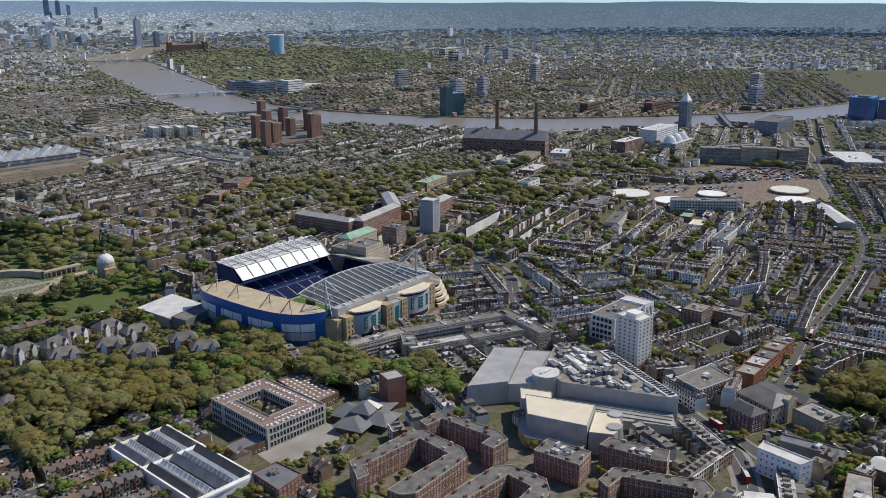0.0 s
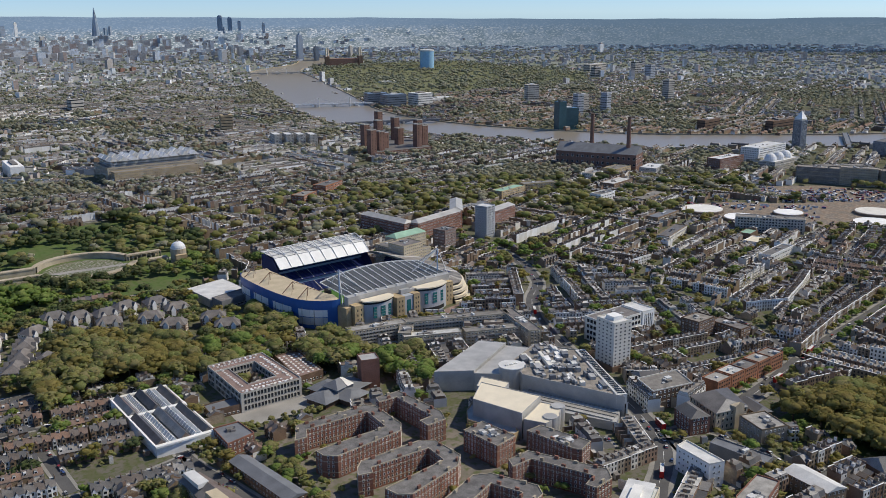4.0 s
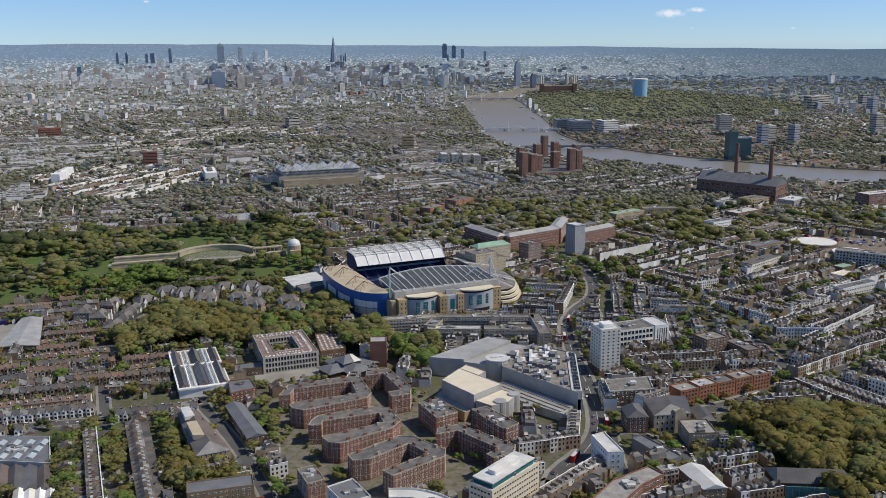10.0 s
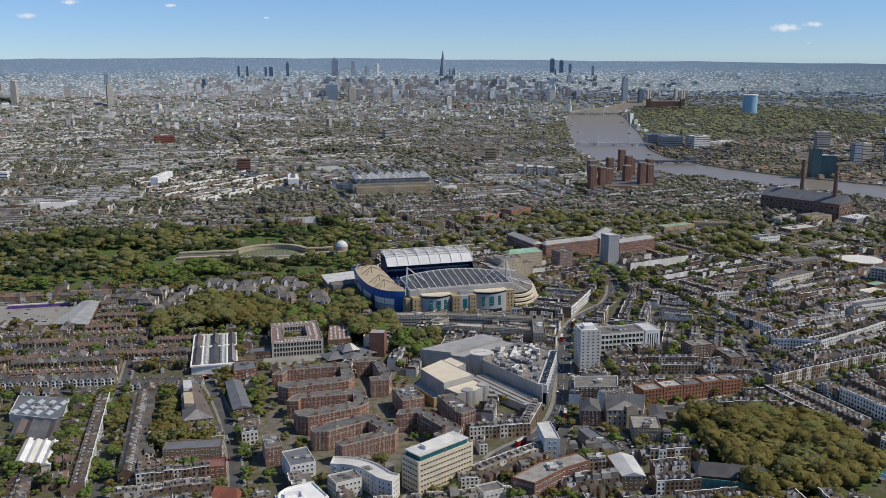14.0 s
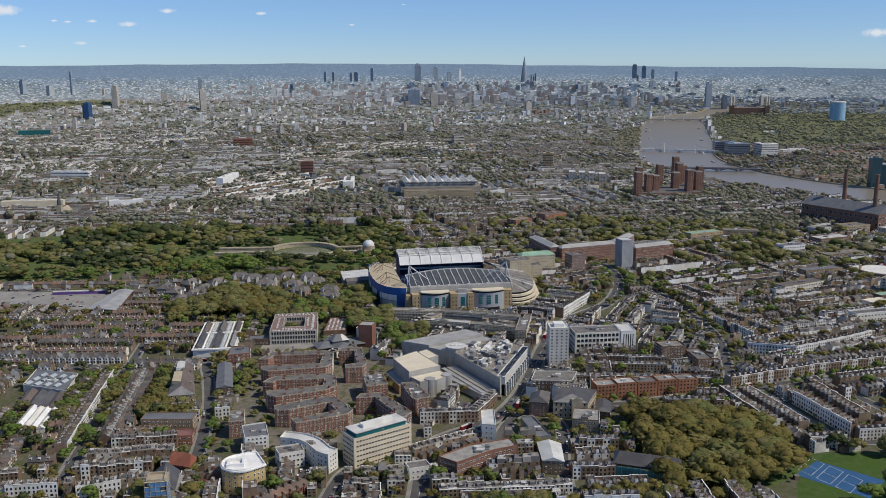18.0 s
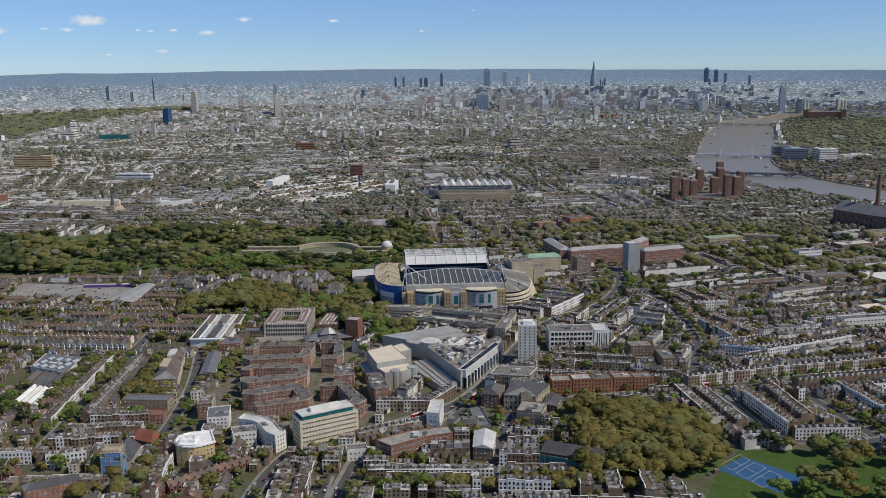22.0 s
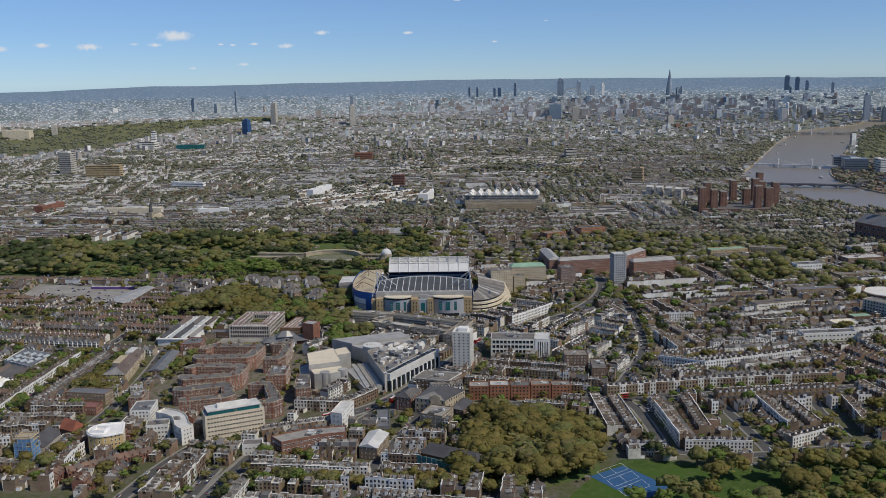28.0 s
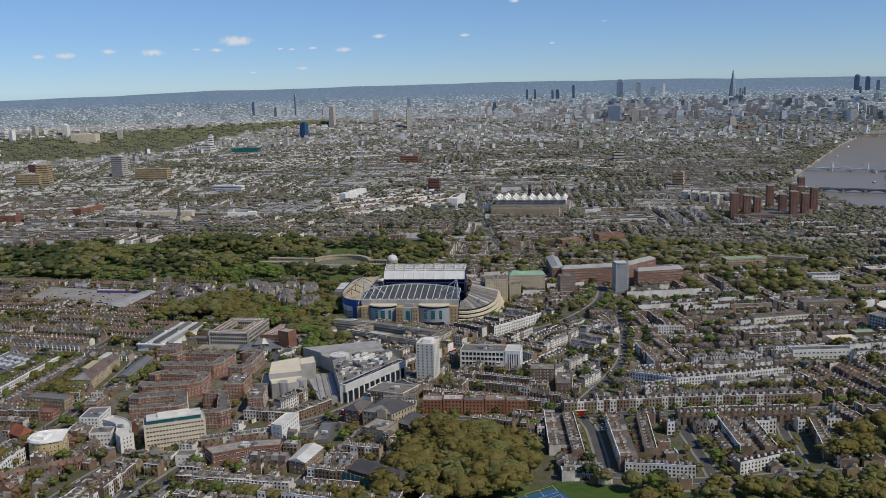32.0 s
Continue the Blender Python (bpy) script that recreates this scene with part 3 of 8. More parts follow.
for bank, sgn in ((nb, -1), (sb, 1)):
    def lf(d, z):
        return drawn_in(np.column_stack([offset_line(bank, sgn * d), np.full(k, z)]))
    s = Shape().strip(lf(0, 0.5), lf(0, 3.6)).strip(lf(0, 3.6), lf(3, 3.6)).strip(lf(3, 3.6), lf(3, 0))
    tagged(new("river_wall", s.mesh("river_wall", "stone")), "grey stone embankment wall along the river", "embankment", "", "structure")

# roads that the eye can follow
FULHAM = road([(392, 60), (396, 130), (404, 197), (440, 232), (460, 256), (476, 290), (491, 337), (514, 421), (536, 484), (566, 532), (604, 574), (632, 640), (646, 715),
               (636, 800), (596, 885), (540, 960), (472, 1010), (420, 1120), (367, 1286), (320, 1450), (272, 1653), (200, 1900)], 11)
KINGS = road([(468, 262), (493, 257), (581, 277), (674, 306), (803, 338), (870, 358), (1003, 411), (1204, 541), (1463, 704), (1700, 860)], 12)
EAST_AVE = road([(655, 300), (668, 345), (690, 448), (688, 526), (680, 600), (664, 690)], 8, "narrow residential asphalt street", 2.0, False)
BISHOPS = road([(240, 150), (240, 192), (228, 277), (212, 345), (200, 395), (192, 520), (150, 545), (100, 540)], 8, "narrow grey asphalt side road", 2.0, False)
CROSS = road([(40, 383), (123, 377), (160, 380), (200, 392)], 8, "narrow residential asphalt street", 2.0, False)
LEFT_ST = road([(133, 377), (142, 291), (155, 207), (166, 120)], 9, "residential street lined with parked cars", 2.5, False)
SIDE_ST = road([(124, 470), (133, 385)], 7, "short residential asphalt street", 2.0, False)
DAWES = road([(335, 60), (338, 120), (350, 163), (384, 190), (404, 200)], 8, "curving asphalt street between shops", 2.0, False)
road([(470, 255), (455, 215), (449, 190)], 8, "short asphalt street", 2.0, False)
road([(838, 344), (826, 310), (834, 240)], 6, "short residential street with parked cars", 1.6, False)
EELBROOK = road([(497, 250), (502, 225), (494, 170), (490, 118), (488, 60)], 7, "quiet street lined with parked cars", 2.0, False)
road([(668, 300), (679, 280), (694, 217), (697, 195)], 7, "short residential street with parked cars", 2.0, False)
road([(735, 318), (747, 300), (766, 232), (772, 205)], 7, "short residential street with parked cars", 2.0, False)
road([(690, 194), (760, 196), (830, 222), (900, 246)], 7, "street beside the park railway", 2.0, False)

# open places
take(((112, 548), (345, 560), (346, 735), (112, 722)), 6)
take(((236, 398), (304, 398), (304, 446), (236, 446)), 6)
take(((255, 310), (320, 310), (320, 380), (255, 380)), 6), take(((268, 256), (330, 262), (330, 314), (268, 310)), 6), take(((284, 205), (350, 215), (335, 262), (284, 245)), 6), take(((320, 325), (352, 325), (352, 385), (320, 385)), 6), take(((344, 212), (392, 212), (380, 268), (344, 268)), 6)
sheet("school_yard", ((243, 440), (297, 443), (300, 418), (243, 412)), 0.12, "paleyard", "pale tarmac school playground", "playground")
sheet("car_park", ((-40, 575), (32, 572), (36, 640), (-60, 655), (-130, 660), (-110, 585)), 0.12, "paleyard", "wide pale tarmac car park", "car park")
sheet("railway_land", ((-330, 700), (-20, 712), (60, 716), (66, 690), (-20, 690), (-320, 672)), 0.05, "earth", "brown railway ballast and scrub beside the cemetery", "railway")
CEMETERY = ((-480, 900), (-116, 1036), (118, 1043), (330, 1110), (372, 960), (352, 760), (290, 735), (209, 752), (120, 735), (33, 722), (-140, 712), (-400, 715))
sheet("cemetery_lawn", CEMETERY, 0.08, "cemetery", "rough green cemetery grass between trees", "lawn", value=4)
sheet("park_lawn", ((612, 60), (640, 130), (668, 178), (760, 176), (830, 200), (905, 226), (960, 240), (960, 60)), 0.08, "lawn", "bright mown park grass", "lawn", value=5)
sheet("station_park", ((550, 118), (547, 238), (600, 246), (642, 234), (652, 150), (612, 118)), 0.07, "cemetery", "shaded green under large plane trees", "lawn", value=5)
BATTERSEA = ((1420, 2560), (1500, 2480), (2050, 2480), (2420, 2640), (2760, 3100), (2750, 4300), (2000, 4300), (1850, 4100), (1640, 3450), (1500, 2960))
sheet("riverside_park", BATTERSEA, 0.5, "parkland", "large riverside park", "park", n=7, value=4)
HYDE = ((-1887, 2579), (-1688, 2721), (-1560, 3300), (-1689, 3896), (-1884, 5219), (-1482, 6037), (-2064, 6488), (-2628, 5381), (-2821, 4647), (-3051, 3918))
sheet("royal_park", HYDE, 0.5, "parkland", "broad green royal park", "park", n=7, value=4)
sheet("gasworks_yard", ((958, 690), (985, 762), (1055, 752), (1130, 690), (1250, 640), (1280, 575), (1160, 512), (1070, 552), (1020, 610), (965, 640)), 0.045, "siteearth", "bare brown earth of a gasworks site under clearance", "yard")
sheet("building_site", ((1135, 760), (1200, 800), (1290, 745), (1310, 640), (1260, 600)), 0.055, "siteearth", "brown earth of a large building site", "building site")
COURT = ((644, 143), (667, 164), (699, 133), (677, 109))
sheet("tennis_court", COURT, 0.16, "court", "bright blue tennis courts with white lines", "tennis court")
sheet("court_paving", ((248, 206), (300, 198), (352, 205), (395, 208), (408, 256), (396, 298), (374, 330), (356, 390), (250, 384), (246, 330)), 0.06, "courtyard", "worn brown paving in the mansion courts", "paving", value=6)



# ---------------------------------------------------------------- buildings
def ccw(poly):
    p = [(float(x), float(y)) for x, y in poly]
    a = sum(p[i][0] * p[(i + 1) % len(p)][1] - p[(i + 1) % len(p)][0] * p[i][1] for i in range(len(p)))
    return p if a > 0 else p[::-1]


def inset(poly, d):
    out, k = [], len(poly)
    for i in range(k):
        a, b, c = np.array(poly[i - 1]), np.array(poly[i]), np.array(poly[(i + 1) % k])
        u, w = (b - a) / np.linalg.norm(b - a), (c - b) / np.linalg.norm(c - b)
        n1, n2 = np.array((-u[1], u[0])), np.array((-w[1], w[0]))
        m = n1 + n2
        m = m / max(np.dot(m, n1), 0.35)
        out.append(tuple(b + m * d))
    return out


WINDOWS = {}


def window_mesh(w, h, trim="white", glass="glass"):
    key = (round(w, 2), round(h, 2), trim, glass)
    if key not in WINDOWS:
        x, t = w / 2, min(0.16, w * 0.12)
        y0, y1 = 0.05, -0.10
        o = [(-x, 0), (x, 0), (x, h), (-x, h)]
        i = [(-x + t, t), (x - t, t), (x - t, h - t), (-x + t, h - t)]
        v = [(a, y0, b) for a, b in o] + [(a, y1, b) for a, b in o] + [(a, y1, b) for a, b in i] + [(a, -0.04, b) for a, b in i]
        q = []
        for r in (0, 4, 8):
            q += [(r + j, r + (j + 1) % 4, r + 4 + (j + 1) % 4, r + 4 + j) for j in range(4)]
        q.append((12, 13, 14, 15))
        WINDOWS[key] = quads_mesh("window", v, q, [0] * 12 + [1], (trim, glass))
    return WINDOWS[key]


def facade(parent, a, b, z0, z1, floors, gap, w, h, trim="white", glass="glass", sill=0.9, margin=1.2, joined=False, skip=0):
    """Windows in rows along the wall from a to b, each a part of its own."""
    a, b = np.array(a, float), np.array(b, float)
    L = np.linalg.norm(b - a)
    n = int((L - 2 * margin + gap - w) / gap)
    if n < 1 or floors < 1:
        return
    u = (b - a) / L
    rot = math.degrees(math.atan2(u[1], u[0]))
    fh = (z1 - z0) / floors
    me = window_mesh(w, h, trim, glass)
    joined = joined or n * floors > 30
    if joined:
        base = np.array([v.co[:] for v in me.vertices])
        q0 = np.array([list(p.vertices) for p in me.polygons])
        m0 = np.array([p.material_index for p in me.polygons])
        c, s_ = u
        vs, qs, ms = [], [], []
    for f in range(skip, floors):
        for i in range(n):
            p = a + u * (L / 2 + (i - (n - 1) / 2) * gap)
            z = z0 + f * fh + min(sill, fh - h - 0.2)
            if joined:
                k = len(vs) * len(base)
                vs.append(np.column_stack([p[0] + base[:, 0] * c - base[:, 1] * s_, p[1] + base[:, 0] * s_ + base[:, 1] * c, z + base[:, 2]]))
                qs.append(q0 + k), ms.append(m0)
            else:
                put(me, parent, pose(p[0], p[1], z, 0, 0, rot))
    if joined and vs:
        ob = part("glazing", quads_mesh("glazing", np.concatenate(vs), np.concatenate(qs), np.concatenate(ms), (trim, glass)), None, parent, "")
        tagged(ob, kind="stuff")


def gable(s, p, z0, z1, hip=0.0):
    """A pitched roof on four corners p, ridge along the longer way."""
    p = [np.array(q) for q in p]
    if np.linalg.norm(p[1] - p[0]) < np.linalg.norm(p[2] - p[1]):
        p = p[1:] + p[:1]
    m0, m1 = (p[0] + p[3]) / 2, (p[1] + p[2]) / 2
    d = (m1 - m0) * hip
    m0, m1 = m0 + d, m1 - d
    A, B, C, D = [(*q, z0) for q in p]
    E_, F_ = (*m0, z1), (*m1, z1)
    s.face(A, B, F_, E_), s.face(C, D, E_, F_), s.face(B, C, F_), s.face(D, A, E_)
    return s


def building(name, label, category, poly, h, wall="stock", roof="flat", floors=0, gap=3.2, w=1.3, wh=1.5, style="flat", rise=3.0, parapet=0.8, trim="white",
             glass="glass", sill=0.9, vents=0, edges=None, joined=False, group="", chimneys=0, base=0.0, skip=0, mask=True, coping=None, hip=0.15):
    poly = ccw(poly)
    if mask:
        take(poly, 1, 3.0)
    c = np.mean(poly, axis=0)
    t = thing(name, c[0], c[1], label, category, group=group, z=base)
    p = [(x - c[0], y - c[1]) for x, y in poly]
    if style == "flat":
        wall_ob = part("wall", Shape().prism(p, -0.3, h - 0.1, top=False), wall, t)
        i = inset(p, 0.35)
        part("parapet", Shape().ring(p, i, h - 0.1, h + parapet), coping or wall, t)
        roof_ob = part("roof", Shape().prism(i, h - 0.4, h, sides=False), roof, t)
    else:
        wall_ob = part("wall", Shape().prism(p, -0.3, h, top=len(p) > 4), wall, t)
        o = inset(p, -0.35)
        roof_ob = part("roof", gable(Shape(), o, h - 0.1, h + rise, hip), roof, t)
    rnd = random.Random(int(abs(c[0]) * 7 + abs(c[1]) * 13))
    if floors:
        for k in range(len(p)):
            if edges is None or k in edges:
                facade(wall_ob, p[k], p[(k + 1) % len(p)], 0.3, h, floors, gap, w, wh, trim, glass, sill, joined=joined, skip=skip)
    for k in range(vents):
        q = np.array(p)
        wts = [rnd.random() ** 0.7 for _ in p]
        m = sum(a * b for a, b in zip(q, wts)) / sum(wts) * 0.9
        if inside(np.array([m[0]]), np.array([m[1]]), inset(p, 2.0))[0]:
            a, b, z = rnd.uniform(0.7, 2.6), rnd.uniform(0.7, 2.0), rnd.uniform(0.6, 2.0)
            part("roof_unit", Shape().box(m[0] - a, m[0] + a, m[1] - b, m[1] + b, h - 0.05, h + z), rnd.choice(("pale", "grey", "greydark", "flat")), roof_ob)
    for k in range(chimneys):
        f = (k + 0.5) / chimneys
        e = max(range(len(p)), key=lambda j: math.dist(p[j], p[(j + 1) % len(p)]))
        a, b = np.array(p[e]), np.array(p[(e + 1) % len(p)])
        m = (a + (b - a) * f) * 0.75 + np.mean(p, axis=0) * 0.25
        s = Shape().box(m[0] - 0.5, m[0] + 0.5, m[1] - 1.0, m[1] + 1.0, h - 0.3, h + 2.4)
        for o in (-0.6, 0, 0.6):
            s.tube((m[0], m[1] + o, h + 2.4), (m[0], m[1] + o, h + 3.0), 0.16, 0.13, 5)
        part("chimney", s, "stock" if wall != "red" else "red", roof_ob)
    return t


def rect(x, y, w, d, rot=0.0):
    """Corners of a rectangle with its middle at x, y."""
    c, s = math.cos(radians(rot)), math.sin(radians(rot))
    return [(x + a * c - b * s, y + a * s + b * c) for a, b in ((-w / 2, -d / 2), (w / 2, -d / 2), (w / 2, d / 2), (-w / 2, d / 2))]


def bar(a, b, width):
    """Corners of a bar along the line a to b, width to both sides."""
    a, b = np.array(a, float), np.array(b, float)
    u = (b - a) / np.linalg.norm(b - a)
    n = np.array((-u[1], u[0])) * width / 2
    return [tuple(a - n), tuple(b - n), tuple(b + n), tuple(a + n)]


# ---------------------------------------------------------------- the stadium
SO, SR = (430.0, 620.0), 9.0


def stadium_place(u, v):
    c, s = math.cos(radians(SR)), math.sin(radians(SR))
    return SO[0] + u * c - v * s, SO[1] + u * s + v * c


take([stadium_place(*p) for p in ((-92, -68), (60, -84), (80, -72), (112, -20), (112, 70), (60, 92), (-70, 92), (-94, 76))], 1)


def stand(name, label):
    return thing(name, SO[0], SO[1], label, "stadium stand", SR, group="stadium stands")


def l3(p, z):
    return [(x, y, z) for x, y in p]


# pitch with mown bands
PITCH = thing("football_pitch", SO[0], SO[1], "green mown football pitch with white lines", "pitch", SR)
part("apron", Shape().box(-58, 62, -34, 58, -.2, .25), "paving", PITCH)
PV = 12.0
for i in range(12):
    a = -51.5 + i * 103 / 12
    part("grass_band", Shape().box(a, a + 103 / 12, -33.5 + PV, 33.5 + PV, .2, .32 + .01 * (i % 2)), "pitch", PITCH)
s = Shape()
for x0, x1, y0, y1 in ((-51.5, 51.5, -33.6, -33.3), (-51.5, 51.5, 33.2, 33.5), (-51.5, -51.2, -33.5, 33.5), (51.2, 51.5, -33.5, 33.5), (-.15, .15, -33.5, 33.5), (-51.5, -35, -20, -19.7), (-51.5, -35, 20, 20.3), (-35.3, -35, -20, 20), (35, 51.5, -20, -19.7), (35, 51.5, 20, 20.3), (35, 35.3, -20, 20)):
    s.box(x0, x1, y0 + PV, y1 + PV, .33, .36)
part("touch_line", s, "line", PITCH, "white pitch lines")


def terrace(parent, front, back, z0, z1, steps, mat="bluedark", name="seating"):
    """Raked seats between two lines of points, in real steps."""
    s = Shape()
    fr, bk = np.array(front, float), np.array(back, float)
    for i in range(steps):
        a, b = fr + (bk - fr) * (i / steps), fr + (bk - fr) * ((i + 1) / steps)
        z, zn = z0 + (z1 - z0) * i / steps, z0 + (z1 - z0) * (i + 1) / steps
        s.strip(l3(a, zn), l3(b, zn)).strip(l3(a, z), l3(a, zn))
    part(name, s, mat, parent)
    for k in range(1, len(front) * 4):
        f = k / (len(front) * 4) * (len(front) - 1)
        i, t = int(f), f - int(f)
        if i >= len(front) - 1:
            break
        a, b = fr[i] * (1 - t) + fr[i + 1] * t, bk[i] * (1 - t) + bk[i + 1] * t
        d = (fr[i + 1] - fr[i]) / np.linalg.norm(fr[i + 1] - fr[i]) * .5
        part("gangway", Shape().face((*(a - d), z0 + .5), (*(a + d), z0 + .5), (*(b + d), z1 + .25), (*(b - d), z1 + .25)), "concrete", parent)


# east stand: three tiers under a white cantilever roof
ES = stand("east_stand", "tall stand with dark blue seats under a white steel-framed roof")
ul, ur = -50, 54.5
terrace(ES, [(ul, 48), (ur, 48)], [(ul, 64), (ur, 64)], 1, 7, 10)
part("balcony", Shape().box(ul, ur, 63, 64.5, 7, 10), "bluesteel", ES)
terrace(ES, [(ul, 62), (ur, 62)], [(ul, 76), (ur, 76)], 10, 16.5, 8)
part("balcony", Shape().box(ul, ur, 74, 75, 16.5, 19), "bluesteel", ES)
terrace(ES, [(ul, 73), (ur, 73)], [(ul, 91), (ur, 91)], 19, 30, 10)
part("rear_wall", Shape().box(ul, ur, 91.5, 94, 0, 34), "bluedark", ES, "dark rear wall")
for x in (ul, ur):
    part("end_wall", Shape().face((x, 48, 0), (x, 93, 0), (x, 93, 35), (x, 72, 34), (x, 50, 8)), "bluedark", ES)
n = 8
for i in range(n):
    a, b = ul + (ur - ul) * i / n + .3, ul + (ur - ul) * (i + 1) / n - .3
    part("front_roof_panel", Shape().face((a, 59.5, 25.6), (b, 59.5, 25.6), (b, 69.6, 34.4), (a, 69.6, 34.4)).face((a, 69.6, 34.1), (b, 69.6, 34.1), (b, 59.5, 25.3), (a, 59.5, 25.3)), "steel", ES, "white translucent sheet")
    for j in range(3):
        y0, y1 = 70 + j * 8.3, 70 + (j + 1) * 8.3 - .5
        part("roof_panel", Shape().face((a, y0, 34.6 + j * .7), (b, y0, 34.6 + j * .7), (b, y1, 35.3 + j * .7), (a, y1, 35.3 + j * .7)), "pale", ES)
for i in range(n + 1):
    x = ul + (ur - ul) * i / n
    s = Shape().tube((x, 59.2, 25.8), (x, 69.8, 35.2), .4).tube((x, 69.8, 35.2), (x, 84, 40.5), .42).tube((x, 84, 40.5), (x, 95, 37.2), .42).tube((x, 69.8, 35.2), (x, 95, 36.8), .3)
    for y in (74, 79, 84, 89):
        zt = 35.2 + (y - 69.8) / 14.2 * 5.3 if y <= 84 else 40.5 - (y - 84) / 11 * 3.3
        s.tube((x, y, 35.2), (x, y, zt), .22, n=4)
    part("roof_truss", s, "steel", ES, "white tubular truss")
for y, z in ((59.3, 25.6), (69.8, 35.2), (84, 40.5), (95, 37.2)):
    part("roof_rail", Shape().tube((ul, y, z), (ur, y, z), .32), "steel", ES)
for i in range(n):
    a, b = ul + (ur - ul) * i / n, ul + (ur - ul) * (i + 1) / n
    part("roof_brace", Shape().tube((a, 84, 40.5), (b, 69.8, 35.2), .2, n=4).tube((a, 84, 40.5), (b, 95, 37.2), .2, n=4), "steel", ES)
    for y, z in ((77, 36.0), (88, 37.0)):
        part("purlin", Shape().tube((a, y, z), (b, y, z), .25, n=4), "grey", ES)

# west stand: arched ribbed roof, grey upper wall, bowed front with teal windows
WS = stand("west_stand", "grey and cream stand with a ribbed glazed roof and teal windows")
wl, wr = -54, 57
terrace(WS, [(wl, -32), (wr, -32)], [(wl, -46), (wr, -46)], 1, 9, 8)
part("balcony", Shape().box(wl, wr, -46.5, -45, 9, 14), "bluesteel", WS)
terrace(WS, [(wl, -44), (wr, -44)], [(wl, -60), (wr, -60)], 14, 25, 9)


def arch(u):
    t = (u - (wl + wr) / 2) / ((wr - wl) / 2)
    return 5.0 * (1 - t * t)


m = 15
for i in range(m):
    a, b = wl + (wr - wl) * i / m, wl + (wr - wl) * (i + 1) / m
    part("roof_pane", Shape().face((a, -55, 27.4), (b, -55, 27.4), (b, -17 + arch(b) * .6, 30.5 + arch(b)), (a, -17 + arch(a) * .6, 30.5 + arch(a))), "glassroof", WS, "dark glazed roof bay")
for i in range(m + 1):
    u = wl + (wr - wl) * i / m
    y1, z1 = -16.6 + arch(u) * .6, 30.9 + arch(u)
    part("roof_rib", Shape().tube((u, -55.5, 27.9), (u, y1, z1), .5, n=4), "steel", WS, "white roof rib")
part("front_rail", Shape().strip([(u, -16.8 + arch(u) * .6, 30.0 + arch(u)) for u in np.linspace(wl, wr, 24)], [(u, -16.8 + arch(u) * .6, 31.6 + arch(u)) for u in np.linspace(wl, wr, 24)]), "steel", WS)
part("upper_wall", Shape().box(wl - 1, wr + 1, -62, -55.5, 0, 27.6), "grey", WS, "grey metal wall")
for k in range(9):
    part("roof_vent", Shape().box(wl + 8 + k * 11, wl + 10 + k * 11, -61, -58, 27.6, 28.8), "pale", WS)


def bow(u, u0, u1, depth):
    t = (u - (u0 + u1) / 2) / ((u1 - u0) / 2)
    return -69 - depth * (1 - t * t)


for u0, u1, wins in ((-44.5, -13, (-35, -28, -21)), (13, 48, (22, 30, 38))):
    us = np.linspace(u0, u1, 14)
    out = [(u, bow(u, u0, u1, 6.0)) for u in us]
    part("bowed_wall", Shape().prism([*out, (u1, -61.5), (u0, -61.5)], 0, 20.6), "bluepale", WS, "pale blue-grey curved wall")
    cap = [(u, bow(u, u0, u1, 6.0) - 1.4) for u in us]
    part("canopy", Shape().prism([*cap, (u1, -63), (u0, -63)], 22.8, 23.9).prism([*cap, (u1, -63), (u0, -63)][::-1], 22.8, 22.81), "creamroof", WS, "cream curved canopy")
    part("clerestory", Shape().strip(l3([(u, y + .5) for u, y in out], 20.6), l3([(u, y + .5) for u, y in out], 22.8)), "glass", WS)
    for w_ in wins:
        y = bow(w_, u0, u1, 6.0)
        win = part("tall_window", Shape().box(w_ - 2.3, w_ + 2.3, y - .25, y + 1, 8.4, 18.2), "teal", WS, "teal glass")
        for z in (10.8, 13.3, 15.8):
            part("glazing_bar", Shape().box(w_ - 2.3, w_ + 2.3, y - .33, y - .24, z, z + .18), "grey", win)
    part("base_glazing", Shape().strip(l3([(u, y - .08) for u, y in out[2:-2]], 1.2), l3([(u, y - .08) for u, y in out[2:-2]], 4.6)), "glass", WS)
for x0, x1, yf, hh in ((-54, -44.6, -70, 21.5), (-12.9, -4.2, -75, 21.5), (6, 12.9, -75, 21.5), (48.1, 57.6, -68, 21.5)):
    tw = part("stone_tower", Shape().box(x0, x1, yf, -61.6, 0, hh), "buff", WS, "sand-coloured brick tower")
    for z in (4, 8, 12, 16.5):
        for f in (.3, .7):
            xm = x0 + (x1 - x0) * f
            part("slot_window", Shape().box(xm - .5, xm + .5, yf - .08, yf + .3, z, z + 1.9), "glass", tw)
part("entrance_wall", Shape().box(-4.1, 5.9, -74, -61.6, 0, 21), "bluepale", WS)
part("entrance_window", Shape().box(-1.4, 3.2, -74.2, -73, 4, 17.5), "teal", WS, "teal glass")
part("flat_roof", Shape().box(-54, 57.6, -68, -62.1, 20.6, 21.4), "flat", WS)
for x, y, a, h in ((-30, -66, 6, 2), (2, -66, 5, 3.6), (10, -66, 3, 2.5), (32, -66, 7, 2)):
    part("roof_plant", Shape().box(x - a, x + a, y - 1.8, y + 1.8, 21.4, 21.4 + h), "grey", WS)
part("north_wall", Shape().box(-60, -55.1, -66, -46, 0, 20), "buff", WS, "sand-coloured end wall")
